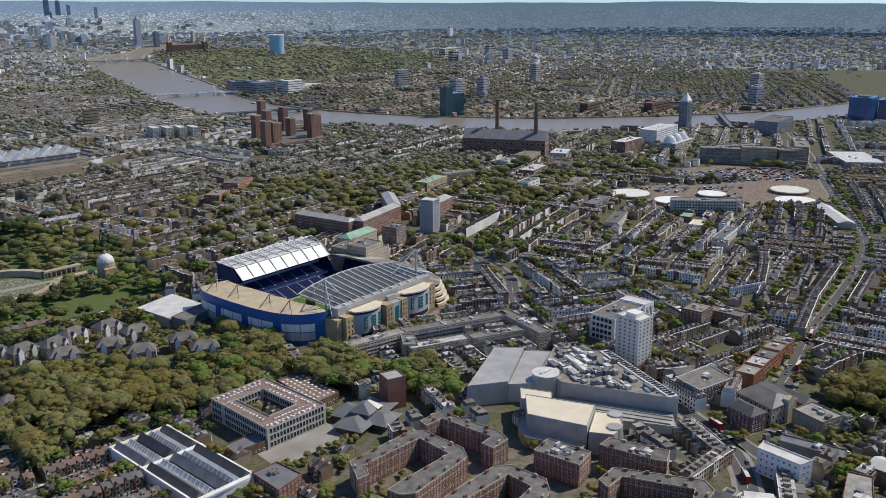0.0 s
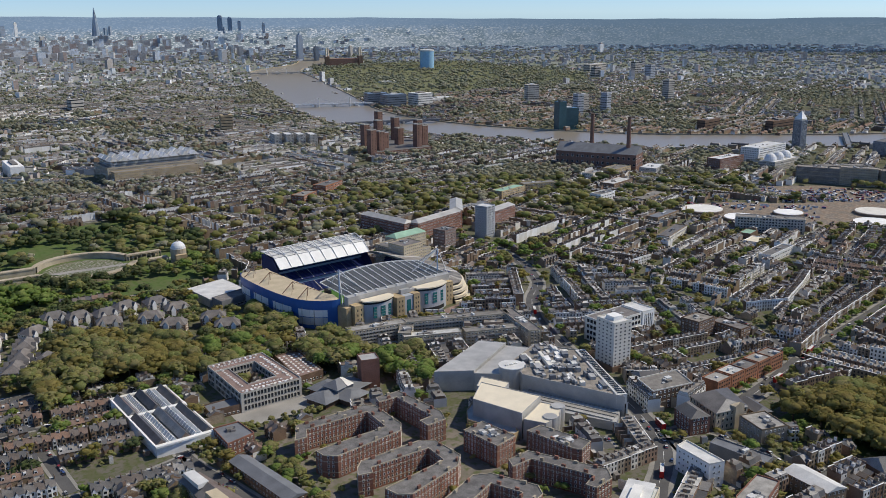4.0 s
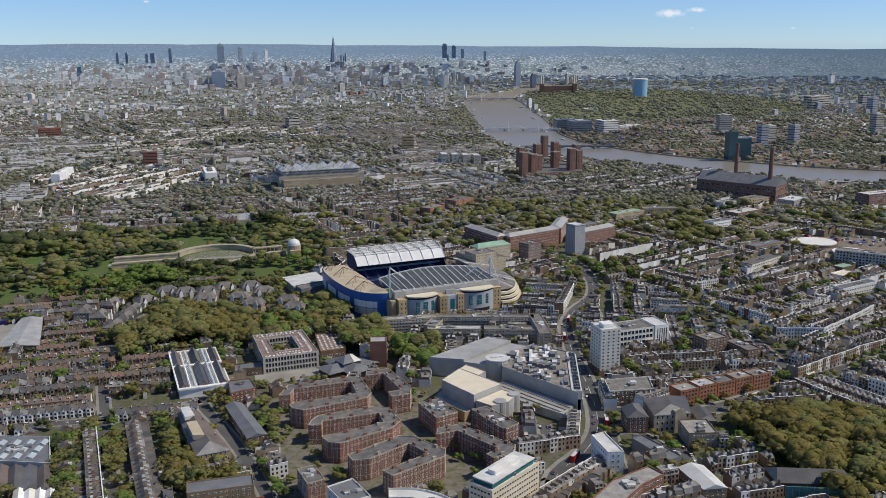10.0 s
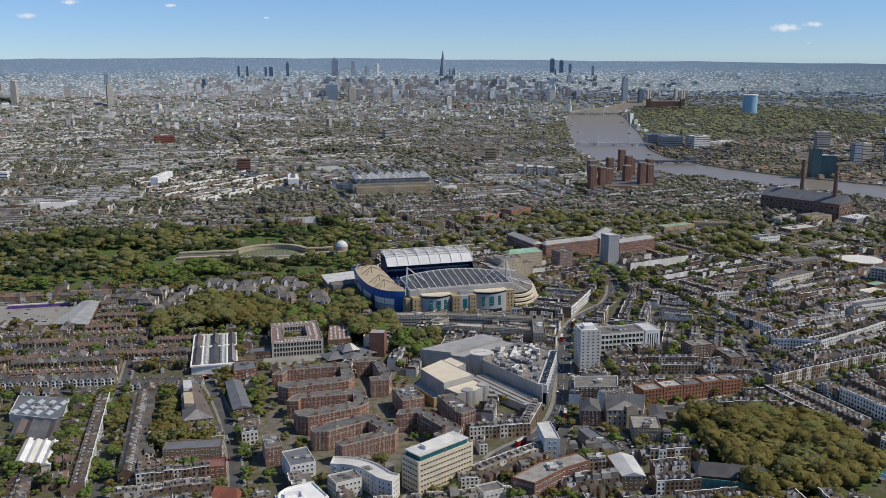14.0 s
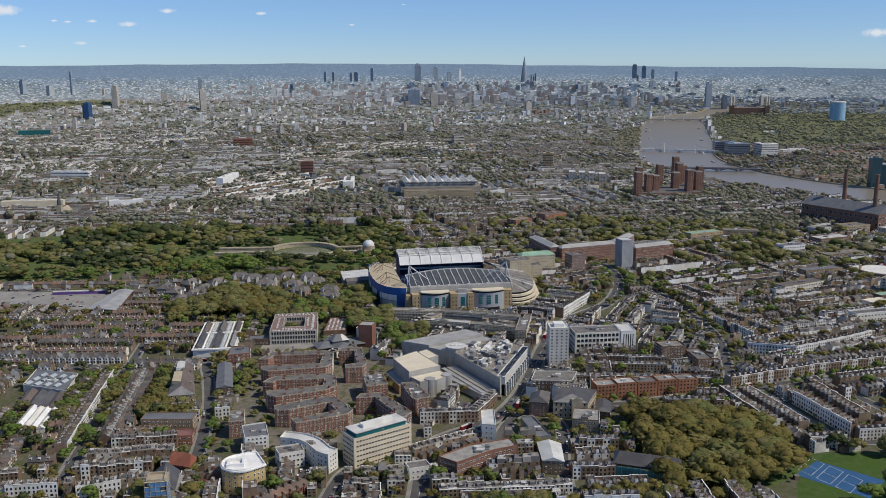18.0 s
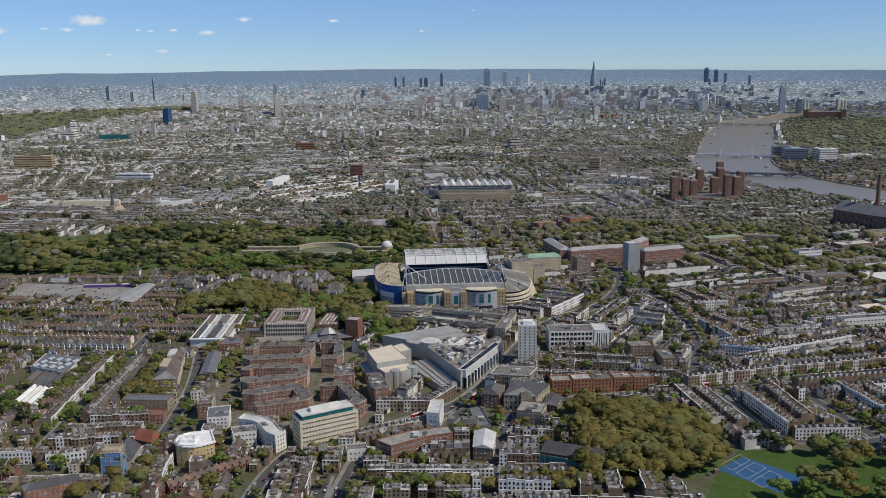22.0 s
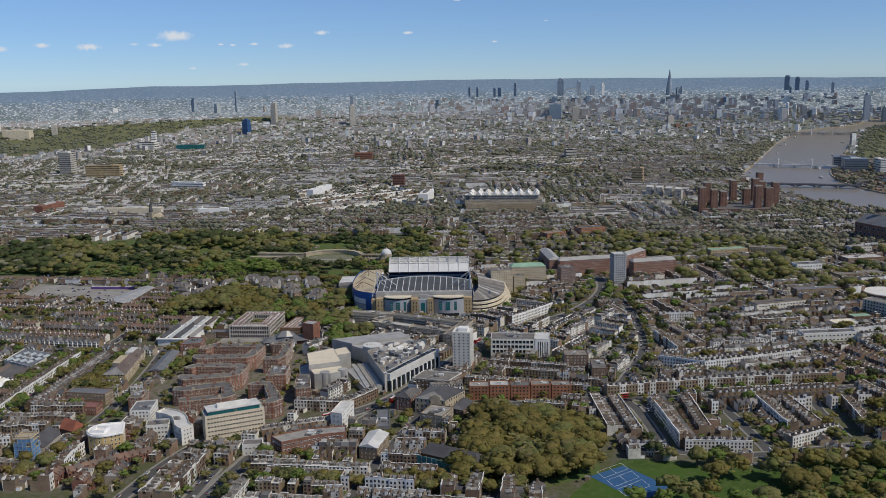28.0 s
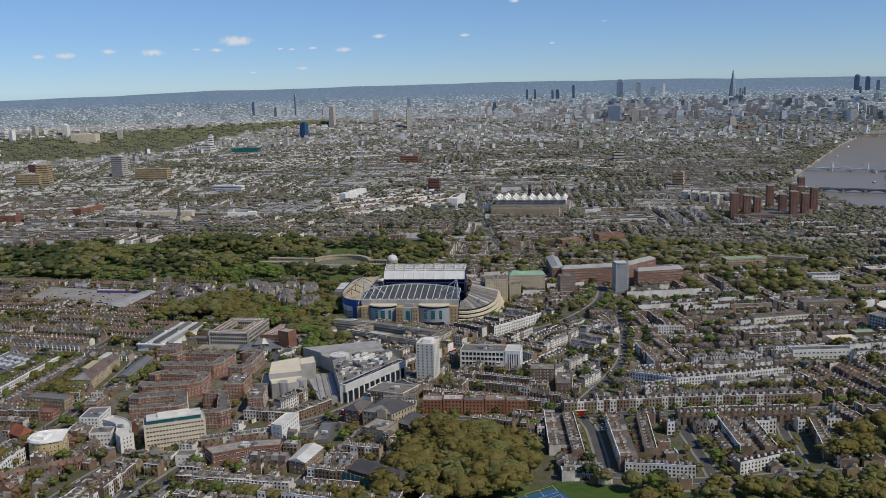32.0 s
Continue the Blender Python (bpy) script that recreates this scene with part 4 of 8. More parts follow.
for u, sg in ((-54.3, -1), (55.5, 1)):
    m_ = thing("roof_mast", *stadium_place(u, -48), "white raking steel mast with stays", "mast", SR, group="roof masts")
    part("post", Shape().tube((0, 0, 0), (0, 0, 49.5), .8, .6, 8), "bluesteel", m_)
    part("strut", Shape().tube((0, 0, 49), (-sg * 24, 8, 29.5), .6, .5), "steel", m_)
    part("strut", Shape().tube((0, 0, 49), (-sg * 7, 22, 32), .55, .45), "steel", m_)
    part("stay", Shape().tube((0, 0, 40), (-sg * 12, 4, 28.5), .35, n=4), "steel", m_)
    part("stay", Shape().tube((0, 0, 49), (sg * 5, -12, 22), .3, n=4), "steel", m_)

# north stand: curved blue wall with pale panels, sand-coloured roof
NS = stand("north_stand", "curved blue stand with pale wall panels and a sand-coloured roof")
outer = smooth_line([(-80, 78), (-87, 66), (-90, 30), (-89, -6), (-85, -28), (-77, -43), (-66, -51), (-57.5, -53)], 6)
inner = smooth_line([(-58, 70), (-60, 60), (-60, 30), (-60, -5), (-60, -20), (-60, -30), (-59, -37), (-57, -41)], 6)
k = min(len(outer), len(inner))
outer, inner = resample(outer, 40), resample(inner, 40)
part("wall", Shape().strip(l3(outer, 0), l3(outer, 25)), "blue", NS, "bright blue wall", False)
part("fascia", Shape().strip(l3(offset_line(outer, 1.0), 18.6), l3(offset_line(outer, 1.0), 25.4)), "blue", NS, "projecting bright blue band")
part("roof", Shape().strip(l3(outer, 24.6), l3(inner, 26.5)).strip(l3(inner, 26.5), l3(inner, 24.5)), "sand", NS, "sand-coloured sheet roof")
oo = offset_line(outer, .6)
for i in range(2, 38):
    if i % 9 in (0, 1):
        continue
    for z0, z1 in ((3.5, 10), (10.6, 17)):
        a, b = oo[i], oo[i] + (oo[i + 1] - oo[i]) * .96 if i % 3 else oo[i + 1]
        part("wall_panel", Shape().face((*a, z0), (*b, z0), (*b, z1), (*a, z1)), "steel" if z1 > 12 else "bluepale", NS, "pale grey panel")
    if i % 3 == 0:
        part("mullion", Shape().tube((*oo[i], 2), (*oo[i], 18), .3, n=4), "greydark", NS)
terrace(NS, [(-54, 46), (-54, -22)], [(-82, 62), (-80, -34)], 1, 21, 14)
for y in (-30, -6, 34, 62):
    s = Shape()
    s.tube((-86, y, 25), (-74, y + 2, 33), .35, n=4).tube((-74, y + 2, 33), (-61, y + 2, 27), .3, n=4).tube((-74, y + 2, 33), (-74, y + 2, 25.5), .3, n=4).tube((-74, y + 2, 33), (-66, y + 12, 27), .22, n=4).tube((-74, y + 2, 33), (-82, y - 9, 25.5), .22, n=4)
    part("roof_frame", s, "brown", NS, "dark steel frame")
part("box_screen", Shape().box(-57, -56, -38, -28, 22, 29), "glass", NS, "video screen")

# south stand: cream curved tiers outside, dark blue seats inside
SS = stand("south_stand", "curved stand with stepped cream terraces and dark seats")
edge = smooth_line([(58, -71), (70, -71), (84, -62), (96, -45), (104, -20), (107, 8), (106, 40), (100, 66), (86, 80)], 5)
for i, z in enumerate((0, 4.2, 8.4, 12.6)):
    p = offset_line(edge, -i * 1.9)
    q = offset_line(edge, -i * 1.9 - 2.6)
    part("tier_wall", Shape().strip(l3(p, z), l3(p, z + 2.4)).strip(l3(p, z + 2.4), l3(q, z + 2.4)), "cream", SS, "cream parapet band")
    part("window_band", Shape().strip(l3(q, z + 2.3), l3(q, z + 4.3)), "glass", SS)
top = offset_line(edge, -7.8)
inn = smooth_line([(60, -52), (62, -45), (64, -36), (66, -20), (66, 0), (66, 30), (64, 56), (58, 72)], 5)
top, inn = resample(top, 30), resample(inn, 30)
part("roof", Shape().strip(l3(top, 17), l3(inn, 23.5)).strip(l3(inn, 23.5), l3(inn, 21.5)), "flat", SS, "weathered grey-brown roof")
terrace(SS, [(55, 48), (55, -22)], [(82, 64), (80, -40)], 1, 20, 14)
part("forecourt", Shape().face((20, -79, .2), (59, -73, .2), (66, -73, .2), (64, -96, .2), (30, -100, .2)), "pink", SS, "pink paved forecourt")

# white tower block and the office beside it
WT = building("tower_block", "tall white concrete tower block with small windows", "tower block", [(510.5, 357), (527.5, 357), (527.5, 377), (510.5, 377)], 37.5, "white", "pale", 13, 4.3, 1.5, 1.1, trim="greydark", parapet=1.0, vents=0)
part("lift_house", Shape().box(-4, 5, -4, 5, 37.4, 40.6), "white", WT)
part("plinth", Shape().box(-9.6, 9.8, -11, 11, 0, 4.0), "brown", WT, "dark brick podium")
building("office_block", "white concrete office block with a deep grid of dark windows", "office block", [(541, 401), (584, 405), (582, 428), (539, 424)], 19.3, "white", "flat", 4, 3.7, 3.1, 3.2, trim="white", vents=10, sill=.8)
building("office_block", "white striped office wing with tall window strips", "office block", [(584.6, 404.5), (599, 405.8), (597, 429), (582.6, 428)], 20, "white", "pale", 1, 2.2, 1.15, 15.5, trim="white", sill=2.0)
# orange brick flats along the main road
for i in range(5):
    u0, u1 = np.array((538.0, 281.0)), np.array((625.0, 296.0))
    a, b = u0 + (u1 - u0) * (i / 5 + 0.004), u0 + (u1 - u0) * ((i + 1) / 5 - 0.004)
    nrm = np.array((-0.17, 0.985)) * 13
    building("apartment_block", "orange brick flats with dark windows and a pale flat roof", "apartment block", [a, b, b + nrm, a + nrm], 12 + 0.6 * (i % 2), "orange", "flat", 4, 3.0, 1.5, 1.5, trim="brown", vents=2, group="orange brick flats", edges=(0,))
# town hall, shops and stations round the junction
building("brick_block", "brown brick block with a white-edged flat roof", "building", [(492, 312), (527, 309), (519, 286), (486, 290)], 14.5, "brown", "flat", 4, 3.4, 1.5, 1.8, vents=5, coping="white", joined=True)
t = building("town_hall", "weathered stone town hall with tall windows and slate roofs", "town hall", [(505, 275), (536, 271), (524, 243), (498, 246)], 13, "stone", "slate", 3, 3.6, 1.6, 2.6, style="hip", rise=4.5, hip=.25, trim="cream")
part("pediment", Shape().box(-4, 4, -16.5, -12, 0, 15.5).face((-5, -16.6, 15.5), (5, -16.6, 15.5), (0, -16.6, 18)), "stone", t, "pale stone gabled centre")
building("corner_block", "red brick corner shops under a slate roof", "shop", [(484, 268), (499, 270), (494, 247), (480, 250)], 12, "red", "slate", 4, 3, 1.3, 1.7, style="hip", rise=3.5, hip=.2, joined=True)
building("station_hall", "long low dark shed with a white rooflight strip", "shed", [(471, 226), (480, 229), (489, 194), (478, 190)], 8, "greydark", "greydark", vents=3)
building("shop_row", "brick shops with slate roofs and white window frames", "shop", [(503, 330), (522, 322), (517, 312), (500, 315)], 11, "stock", "slate", 3, 3, 1.2, 1.6, style="hip", rise=3, hip=.1, joined=True)
building("back_block", "brown brick flats with flat felt roofs", "building", [(513, 240), (532, 236), (527, 214), (508, 218)], 10, "stock", "flat", 3, 3.2, 1.3, 1.5, vents=6, joined=True)
building("back_block", "brown brick workshops with slate roofs", "building", [(534, 262), (545, 258), (540, 236), (529, 240)], 8, "brown", "slate", 2, 3.2, 1.3, 1.5, style="hip", rise=3, hip=.1, joined=True)
building("flats_block", "plain brown brick flats of five storeys", "apartment block", [(612, 388), (634, 391), (637, 374), (615, 371)], 15, "brown", "flat", 5, 3.2, 1.4, 1.5, vents=4, joined=True)
building("flats_block", "lower brown brick flats beside the avenue", "apartment block", [(638, 380), (652, 382), (655, 352), (641, 350)], 10, "brown", "flat", 3, 3.2, 1.4, 1.5, vents=3, joined=True)
# mansion flats in red brick, round courts
MANSIONS = [
    ([(252, 350), (256, 358), (262, 372), (312, 377), (320, 371), (322, 338), (316, 328), (268, 318), (260, 324), (258, 334), (268, 336), (308, 341), (308, 363), (268, 360), (264, 350)], 14),
    ([(266, 292), (270, 302), (276, 309), (318, 314), (328, 308), (331, 283), (322, 272), (284, 258), (276, 262), (272, 274), (284, 277), (316, 285), (316, 299), (280, 296), (278, 290)], 14),
    ([(286, 232), (284, 243), (322, 262), (333, 258), (348, 232), (344, 222), (306, 205), (300, 216), (332, 231), (325, 245), (298, 231)], 14),
    ([(321, 372), (323, 383), (344, 385), (352, 340), (348, 327), (331, 325), (330, 337), (340, 339), (335, 373)], 14),
    ([(346, 311), (366, 316), (372, 285), (352, 279)], 14),
    ([(344, 254), (348, 266), (366, 269), (392, 226), (386, 215), (370, 211), (366, 220), (376, 225), (360, 256)], 14),
    ([(378, 290), (393, 292), (406, 256), (392, 249), (388, 254)], 14),
    ([(252, 235), (266, 238), (270, 215), (256, 211)], 13),
]
for i, (pl, hh) in enumerate(MANSIONS):
    pl = inset(ccw(pl), 1.7)
    t = building("mansion_block", "five-storey red brick mansion flats with white windows and dark roof", "apartment block", pl, hh, "red", "darkflat", 5, 2.8, 1.15, 1.7, vents=12, group="red brick mansion flats", joined=i != 2, coping="stone", parapet=.5)
    c = np.mean(pl, axis=0)
    rim = [(x - c[0], y - c[1]) for x, y in inset(pl, 1.5)]
    for k in range(len(rim)):
        a, b = np.array(rim[k]), np.array(rim[(k + 1) % len(rim)])
        L = np.linalg.norm(b - a)
        u = (b - a) / max(L, .1)
        for m in range(int(L / 11)):
            q = a + u * (m + .5) * L / max(1, int(L / 11))
            w_ = np.array((-u[1], u[0])) * .55
            part("chimney", Shape().prism([tuple(q - u * 1.2 - w_), tuple(q + u * 1.2 - w_), tuple(q + u * 1.2 + w_), tuple(q - u * 1.2 + w_)], hh - .3, hh + 1.9 - .4 * (m % 2)), "red" if (m + k) % 3 else "stone", t)
    outer = [(x - c[0], y - c[1]) for x, y in inset(pl, -.12)]
    for z in (3.6, 10.2):
        part("string_course", Shape().ring(outer, [(x - c[0], y - c[1]) for x, y in inset(pl, .1)], z, z + .35), "stone", t, "pale stone band")
# shopping centre
building("shopping_centre", "grey metal shopping centre hall with a pitched sheet roof", "shopping centre", [(379, 397), (441, 433), (456, 418), (404, 384)], 15, "grey", "grey", parapet=0.3)
building("shopping_centre", "grey hall with a lower sheet roof", "shopping centre", [(404, 383.5), (456, 417), (470, 402), (420, 372)], 13, "grey", "grey", parapet=0.3)
building("shopping_centre", "wedge-shaped pale grey shopping centre crowded with roof plant", "shopping centre", [(427, 357), (461, 290), (491, 372), (470, 401), (436, 382)], 16, "grey", "flat", parapet=0.8, vents=42)
building("cinema_hall", "big pale grey hall with a flat cream roof", "cinema", [(373, 338), (393, 358), (413, 318), (387, 303)], 18, "grey", "creamroof", parapet=0.4)
building("cinema_wing", "lower grey wing with a cream roof and rounded corner", "cinema", [(388, 302.5), (413, 317.5), (420, 305), (410, 294), (396, 290)], 14, "grey", "creamroof", parapet=0.4)
building("cinema_podium", "buff brick podium wall with a sloping glazed walk", "cinema", [(366, 333), (373.5, 346), (392, 361), (400, 352), (384, 302), (379, 300)], 6.5, "buff", "grey", parapet=1.0, mask=False)
building("cinema_roof_step", "lower cream roof stepping down beside the hall", "cinema", [(390, 359), (402, 371), (412, 352), (401, 343)], 15.5, "grey", "creamroof", parapet=.4, mask=False)
building("station_canopy", "low grey train shed roof beside the shopping centre", "station", [(414, 330), (426, 356), (459, 292), (446, 280)], 6, "grey", "grey", parapet=0.2)
take([(372, 362), (388, 390), (414, 392), (392, 360)], 1)
# bus garage, school, hall
building("bus_garage", "long white hall under glazed saw-tooth roofs", "hall", [(185, 401), (224, 402), (214, 491), (176, 491)], 6.6, "white", "flat", parapet=0.6)
building("school", "brown concrete school round a courtyard with a pinkish roof", "school", [(250.5, 435.5), (296, 440), (290, 502), (246.5, 497), (247.6, 484), (258, 485), (279, 488), (282, 453), (261, 450), (258.2, 484.5), (247.7, 483.5)], 13.5, "concrete", "pink", 3, 2.5, 2.0, 3.3, trim="concrete", vents=8, joined=True)
t = building("school_wing", "low school wing, dull red roof with white roof lights", "school", [(300, 458), (322, 462), (321, 508), (302, 508)], 6.5, "brown", "pink", 1, 3, 1.6, 2.0, joined=True)
for i in range(5):
    for j in range(9):
        part("roof_light", Shape().box(-8.5 + i * 4, -6.9 + i * 4, -20 + j * 4.6 + (i % 2), -18.4 + j * 4.6 + (i % 2), 6.4, 7.0), "white", t, "white roof light")
t = thing("school_roof_lights", 271, 469, "rows of small white roof lights along the school roof", "roof lights", z=13.5)
for x0, y0, x1, y1, n_ in ((-19, -29, 20, -26, 13), (20, -22, 16, 25, 15), (-20, 22, 12, 27, 11), (-15, -22, -18, 18, 12), (-10, -24, 14, -22, 9), (14, -14, 11, 16, 8)):
    for i in range(n_):
        f = (i + .5) / n_
        x, y = x0 + (x1 - x0) * f, y0 + (y1 - y0) * f
        part("roof_light", Shape().box(x - .8, x + .8, y - .5, y + .5, -.1, .55), "white", t)
building("school_wing", "low dark brick school wing", "school", [(228, 436), (250, 436), (250, 450), (228, 448)], 6, "brown", "greydark", 1, 3, 1.4, 1.4)
t = thing("school_hall", 318, 427, "school hall with crossing grey sheet roofs and a white glazed ridge", "school", 22)
take(rect(318, 427, 52, 46, 22), 1)
part("wall", Shape().box(-22, 22, -9, 9, 0, 4.6).box(-9, 9, -19, 19, 0, 4.6), "brown", t)
for q, z in (([(-24, -11), (24, -11), (24, 11), (-24, 11)], 8.2), ([(-11, -21), (11, -21), (11, 21), (-11, 21)], 8.0)):
    part("roof", gable(Shape(), q, 4.4, z, .2), "greydark", t, "grey folded sheet roof")
part("raised_roof", gable(Shape().box(-8, 8, -7, 7, 4, 9), [(-9, -8), (9, -8), (9, 8), (-9, 8)], 8.8, 13.5, .36), "greydark", t)
part("ridge_light", Shape().face((1, -8.3, 9.2), (8, -8.3, 9.0), (3.6, -.4, 13.4), (1.6, -.4, 13.4)), "white", t, "white glazed slope")
building("school_tower", "red brick tower with a grey cap", "tower", [(337, 428), (350, 425), (353, 438), (340, 441)], 21.5, "red", "grey")
# low houses and offices near the school road
building("house_row", "dark slate-roofed modern terrace", "house", [(217, 361), (229, 363), (242, 303), (229, 300)], 7, "brown", "greydark", 2, 3.5, 1.3, 1.3, style="gable", rise=2.2, hip=0.0)
building("house_block", "red brick block with a dark flat roof", "house", [(221, 404), (238, 405), (241, 384), (222, 378)], 9, "red", "greydark", 3, 3.2, 1.2, 1.4, vents=3)
t = building("school_wing", "old yellow brick school with slate slopes round a sunken ochre roof", "school", [(184, 350), (197, 352), (217, 279), (196, 276)], 10, "buff", "slate", 3, 3.0, 1.4, 2.0, style="hip", rise=4.6, chimneys=2, hip=.12)
part("sunken_roof", Shape().prism([(-4, -18), (3.4, -19), (-1.5, 6), (-8, 5)], 12, 15.1), "sand", t, "ochre flat roof")
part("pale_roof", Shape().prism([(-9, 14), (-2.5, 16), (-6, 33), (-12, 32)], 12.5, 15.0), "pale", t, "pale sheet roof")
building("flats_block", "plain brown brick flats", "apartment block", [(190, 240), (228, 240), (228, 226), (190, 226)], 10, "stock", "greydark", 3, 3.2, 1.3, 1.4)
building("office_tower", "cream banded office block with green glass top", "office block", [(343, 174), (380, 200), (390, 186), (352, 160)], 21, "cream", "pale", 6, 2.4, 1.8, 1.4, trim="cream", vents=10)
front = smooth_line([(300, 188), (314, 184), (324, 175), (331, 163), (338, 158)], 5)
hall = [tuple(q) for q in offset_line(front, -5.5)] + [tuple(q) for q in offset_line(front, 5.5)[::-1]]
building("town_hall_block", "white curving office block with punched dark windows", "office block", hall, 13, "white", "pale", 4, 2.7, 1.3, 1.5, vents=4, parapet=1.2)
building("office_wing", "white flat-roofed wing with balconies", "office block", [(297, 172), (314, 178), (318, 166), (302, 160)], 11, "white", "flat", 3, 2.6, 1.5, 1.5, vents=4)
building("office_wing", "white and grey flat-roofed offices", "office block", [(274, 186), (290, 190), (284, 214), (268, 208)], 12, "white", "greydark", 4, 2.8, 1.5, 1.5, vents=5)
drum = [(281 + 12.5 * math.cos(a), 138 + 12.5 * math.sin(a)) for a in np.radians(np.arange(120, 311, 19))] + [(297, 135), (288, 154)]
t = building("corner_block", "yellow stone corner block with a rounded end and white roof", "office block", drum, 16, "yellowstone", "white", 5, 2.7, 1.3, 1.7, parapet=1.0, coping="white")
part("roof_drum", Shape().ring([(-5, -5), (6, -4), (5, 6), (-6, 5)], [(-3.4, -3.4), (4.4, -2.6), (3.4, 4.4), (-4.4, 3.4)], 15.9, 18.2), "white", t, "white raised roof rim")
part("top_cornice", Shape().ring([(x - np.mean(drum, axis=0)[0], y - np.mean(drum, axis=0)[1]) for x, y in inset(ccw(drum), -.7)], [(x - np.mean(drum, axis=0)[0], y - np.mean(drum, axis=0)[1]) for x, y in inset(ccw(drum), .2)], 15.2, 16.2), "white", t, "white cornice")
building("office_block", "brown brick office block round a yard", "office block", [(408, 152), (430, 170), (458, 180), (462, 168), (444, 160), (420, 142)], 12, "red", "flat", 3, 3.2, 2.0, 1.4, vents=14)
building("sports_hall", "brick hall under a pale glazed vault", "hall", [(477, 178), (493, 176), (491, 147), (477, 149)], 10, "stock", "pale", 3, 3.2, 1.2, 1.4, style="gable", rise=2.5, hip=0)
building("white_block", "plain white corner block", "house", [(441, 224), (451, 226), (450, 196), (440, 198)], 15, "white", "pale", 4, 3.4, 1.2, 1.4)
building("chapel", "slate-roofed chapel wrapped in green scaffold netting", "chapel", [(528, 165), (570, 149), (566, 131), (524, 146)], 9, "brown", "slate", style="gable", rise=5, hip=0.08)
# grey estate in front of the stadium
for a, b, hh in (((366, 512), (416, 507), 14), ((416, 507), (502, 481), 14), ((400, 482), (446, 468), 12), ((448, 466), (492, 452), 12), ((505, 488), (493, 430), 14), ((414, 500), (402, 482), 13)):
    building("estate_block", "long grey-brown council flats with access balconies", "apartment block", bar(a, b, 11), hh, "stone", "flat", 4 + (hh > 13), 2.9, 1.7, 1.5, trim="white", vents=8, group="grey estate flats", joined=True)
# hotel and flats behind the stadium
for pl, h, rf, st in (([(506, 671), (533, 679), (527, 702), (500, 694)], 29, "flat", "flat"), ([(534, 684), (548, 688), (543, 708), (529, 703)], 20, "flat", "flat"), ([(500, 695), (526, 703), (521, 722), (495, 714)], 24, "flat", "flat"), ([(526, 724), (571, 737), (566, 754), (521, 741)], 24, "copper", "hip")):
    building("hotel", "sand-coloured hotel stepping up to a green roof", "hotel", pl, h, "sand", rf, int(h / 3.2), 3.0, 1.4, 1.6, vents=4, joined=True, style=st, rise=4.0, hip=.12, group="stepped hotel behind the stadium")
building("round_flats", "pink and white flats with a rounded corner", "apartment block", rect(598, 742, 20, 18, 20), 22.5, "pink", "flat", 6, 3.0, 2.0, 1.4, vents=3, joined=True)
for a, b in (((560, 868), (580, 792)), ((584, 790), (664, 821)), ((664, 822), (700, 880)), ((684, 790), (742, 816))):
    building("apartment_block", "long red brick apartment block with a grey hipped roof", "apartment block", bar(a, b, 16), 22, "red", "grey", 6, 2.8, 1.5, 1.7, style="hip", rise=3.5, hip=0.06, group="red brick apartment complex", joined=True)
building("tower_block", "slim grey-blue tower of balconied flats", "tower block", rect(666, 760, 17, 17, 20), 38.5, "bluepale", "pale", 13, 2.8, 2.2, 1.7, trim="white", edges=(0, 3))
# halls by the stadium and the cemetery side
building("sports_centre", "low hall with two pale sheet roofs", "hall", [(294, 716), (334, 731), (341, 688), (302, 672)], 8, "grey", "pale", parapet=0.2)
building("stadium_annexe", "dark grey box hall with a glazed band", "hall", [(304, 671), (338, 684), (341, 668), (308, 654)], 9, "greydark", "flat", 1, 4, 3.0, 2.0)
building("depot_shed", "long grey sheet-roofed depot shed", "shed", [(31, 552), (39, 640), (58, 636), (67, 548)], 6, "brown", "grey", style="gable", rise=1.6, hip=0)
for x, y, r in ((231, 692, 20), (212, 680, 15), (244, 650, -20), (256, 622, -25), (290, 622, -20), (294, 596, -20), (190, 684, 10), (172, 694, 5), (142, 632, 70), (136, 606, 70), (150, 590, 60), (128, 582, 70), (270, 664, 0), (120, 660, 60), (152, 662, 30), (210, 655, -10), (182, 640, 40), (258, 690, 10), (112, 620, 80), (96, 640, 80)):
    t = building("villa", "pale rendered villa flats with dark hipped roofs and white gables", "house", rect(x, y, 21, 15, r), 9, "stock", "villaroof", 3, 3.2, 1.5, 1.6, style="hip", rise=5, hip=0.28, joined=True, trim="white", group="villas by the cemetery")
    for o in (-5.2, 5.2):
        for sd in (-1, 1):
            cr, sr = math.cos(radians(r)), math.sin(radians(r))
            q = [(a * cr - b * sr, a * sr + b * cr) for a, b in ((o - 1.9, 5 * sd), (o + 1.9, 5 * sd), (o + 1.9, 9 * sd), (o - 1.9, 9 * sd))]
            e0, e1, e2, e3 = [(*p_, 9.4) for p_ in q]
            tip, back = (*((np.array(q[2]) + q[3]) / 2), 12.6), (*((np.array(q[0]) + q[1]) / 2), 12.6)
            part("gable_bay", Shape().prism(q, 0, 9.4).face(e3, e2, tip), "white", t, "white gabled bay")
            part("gable_roof", Shape().face(e0, e3, tip, back).face(e2, e1, back, tip), "villaroof", t)
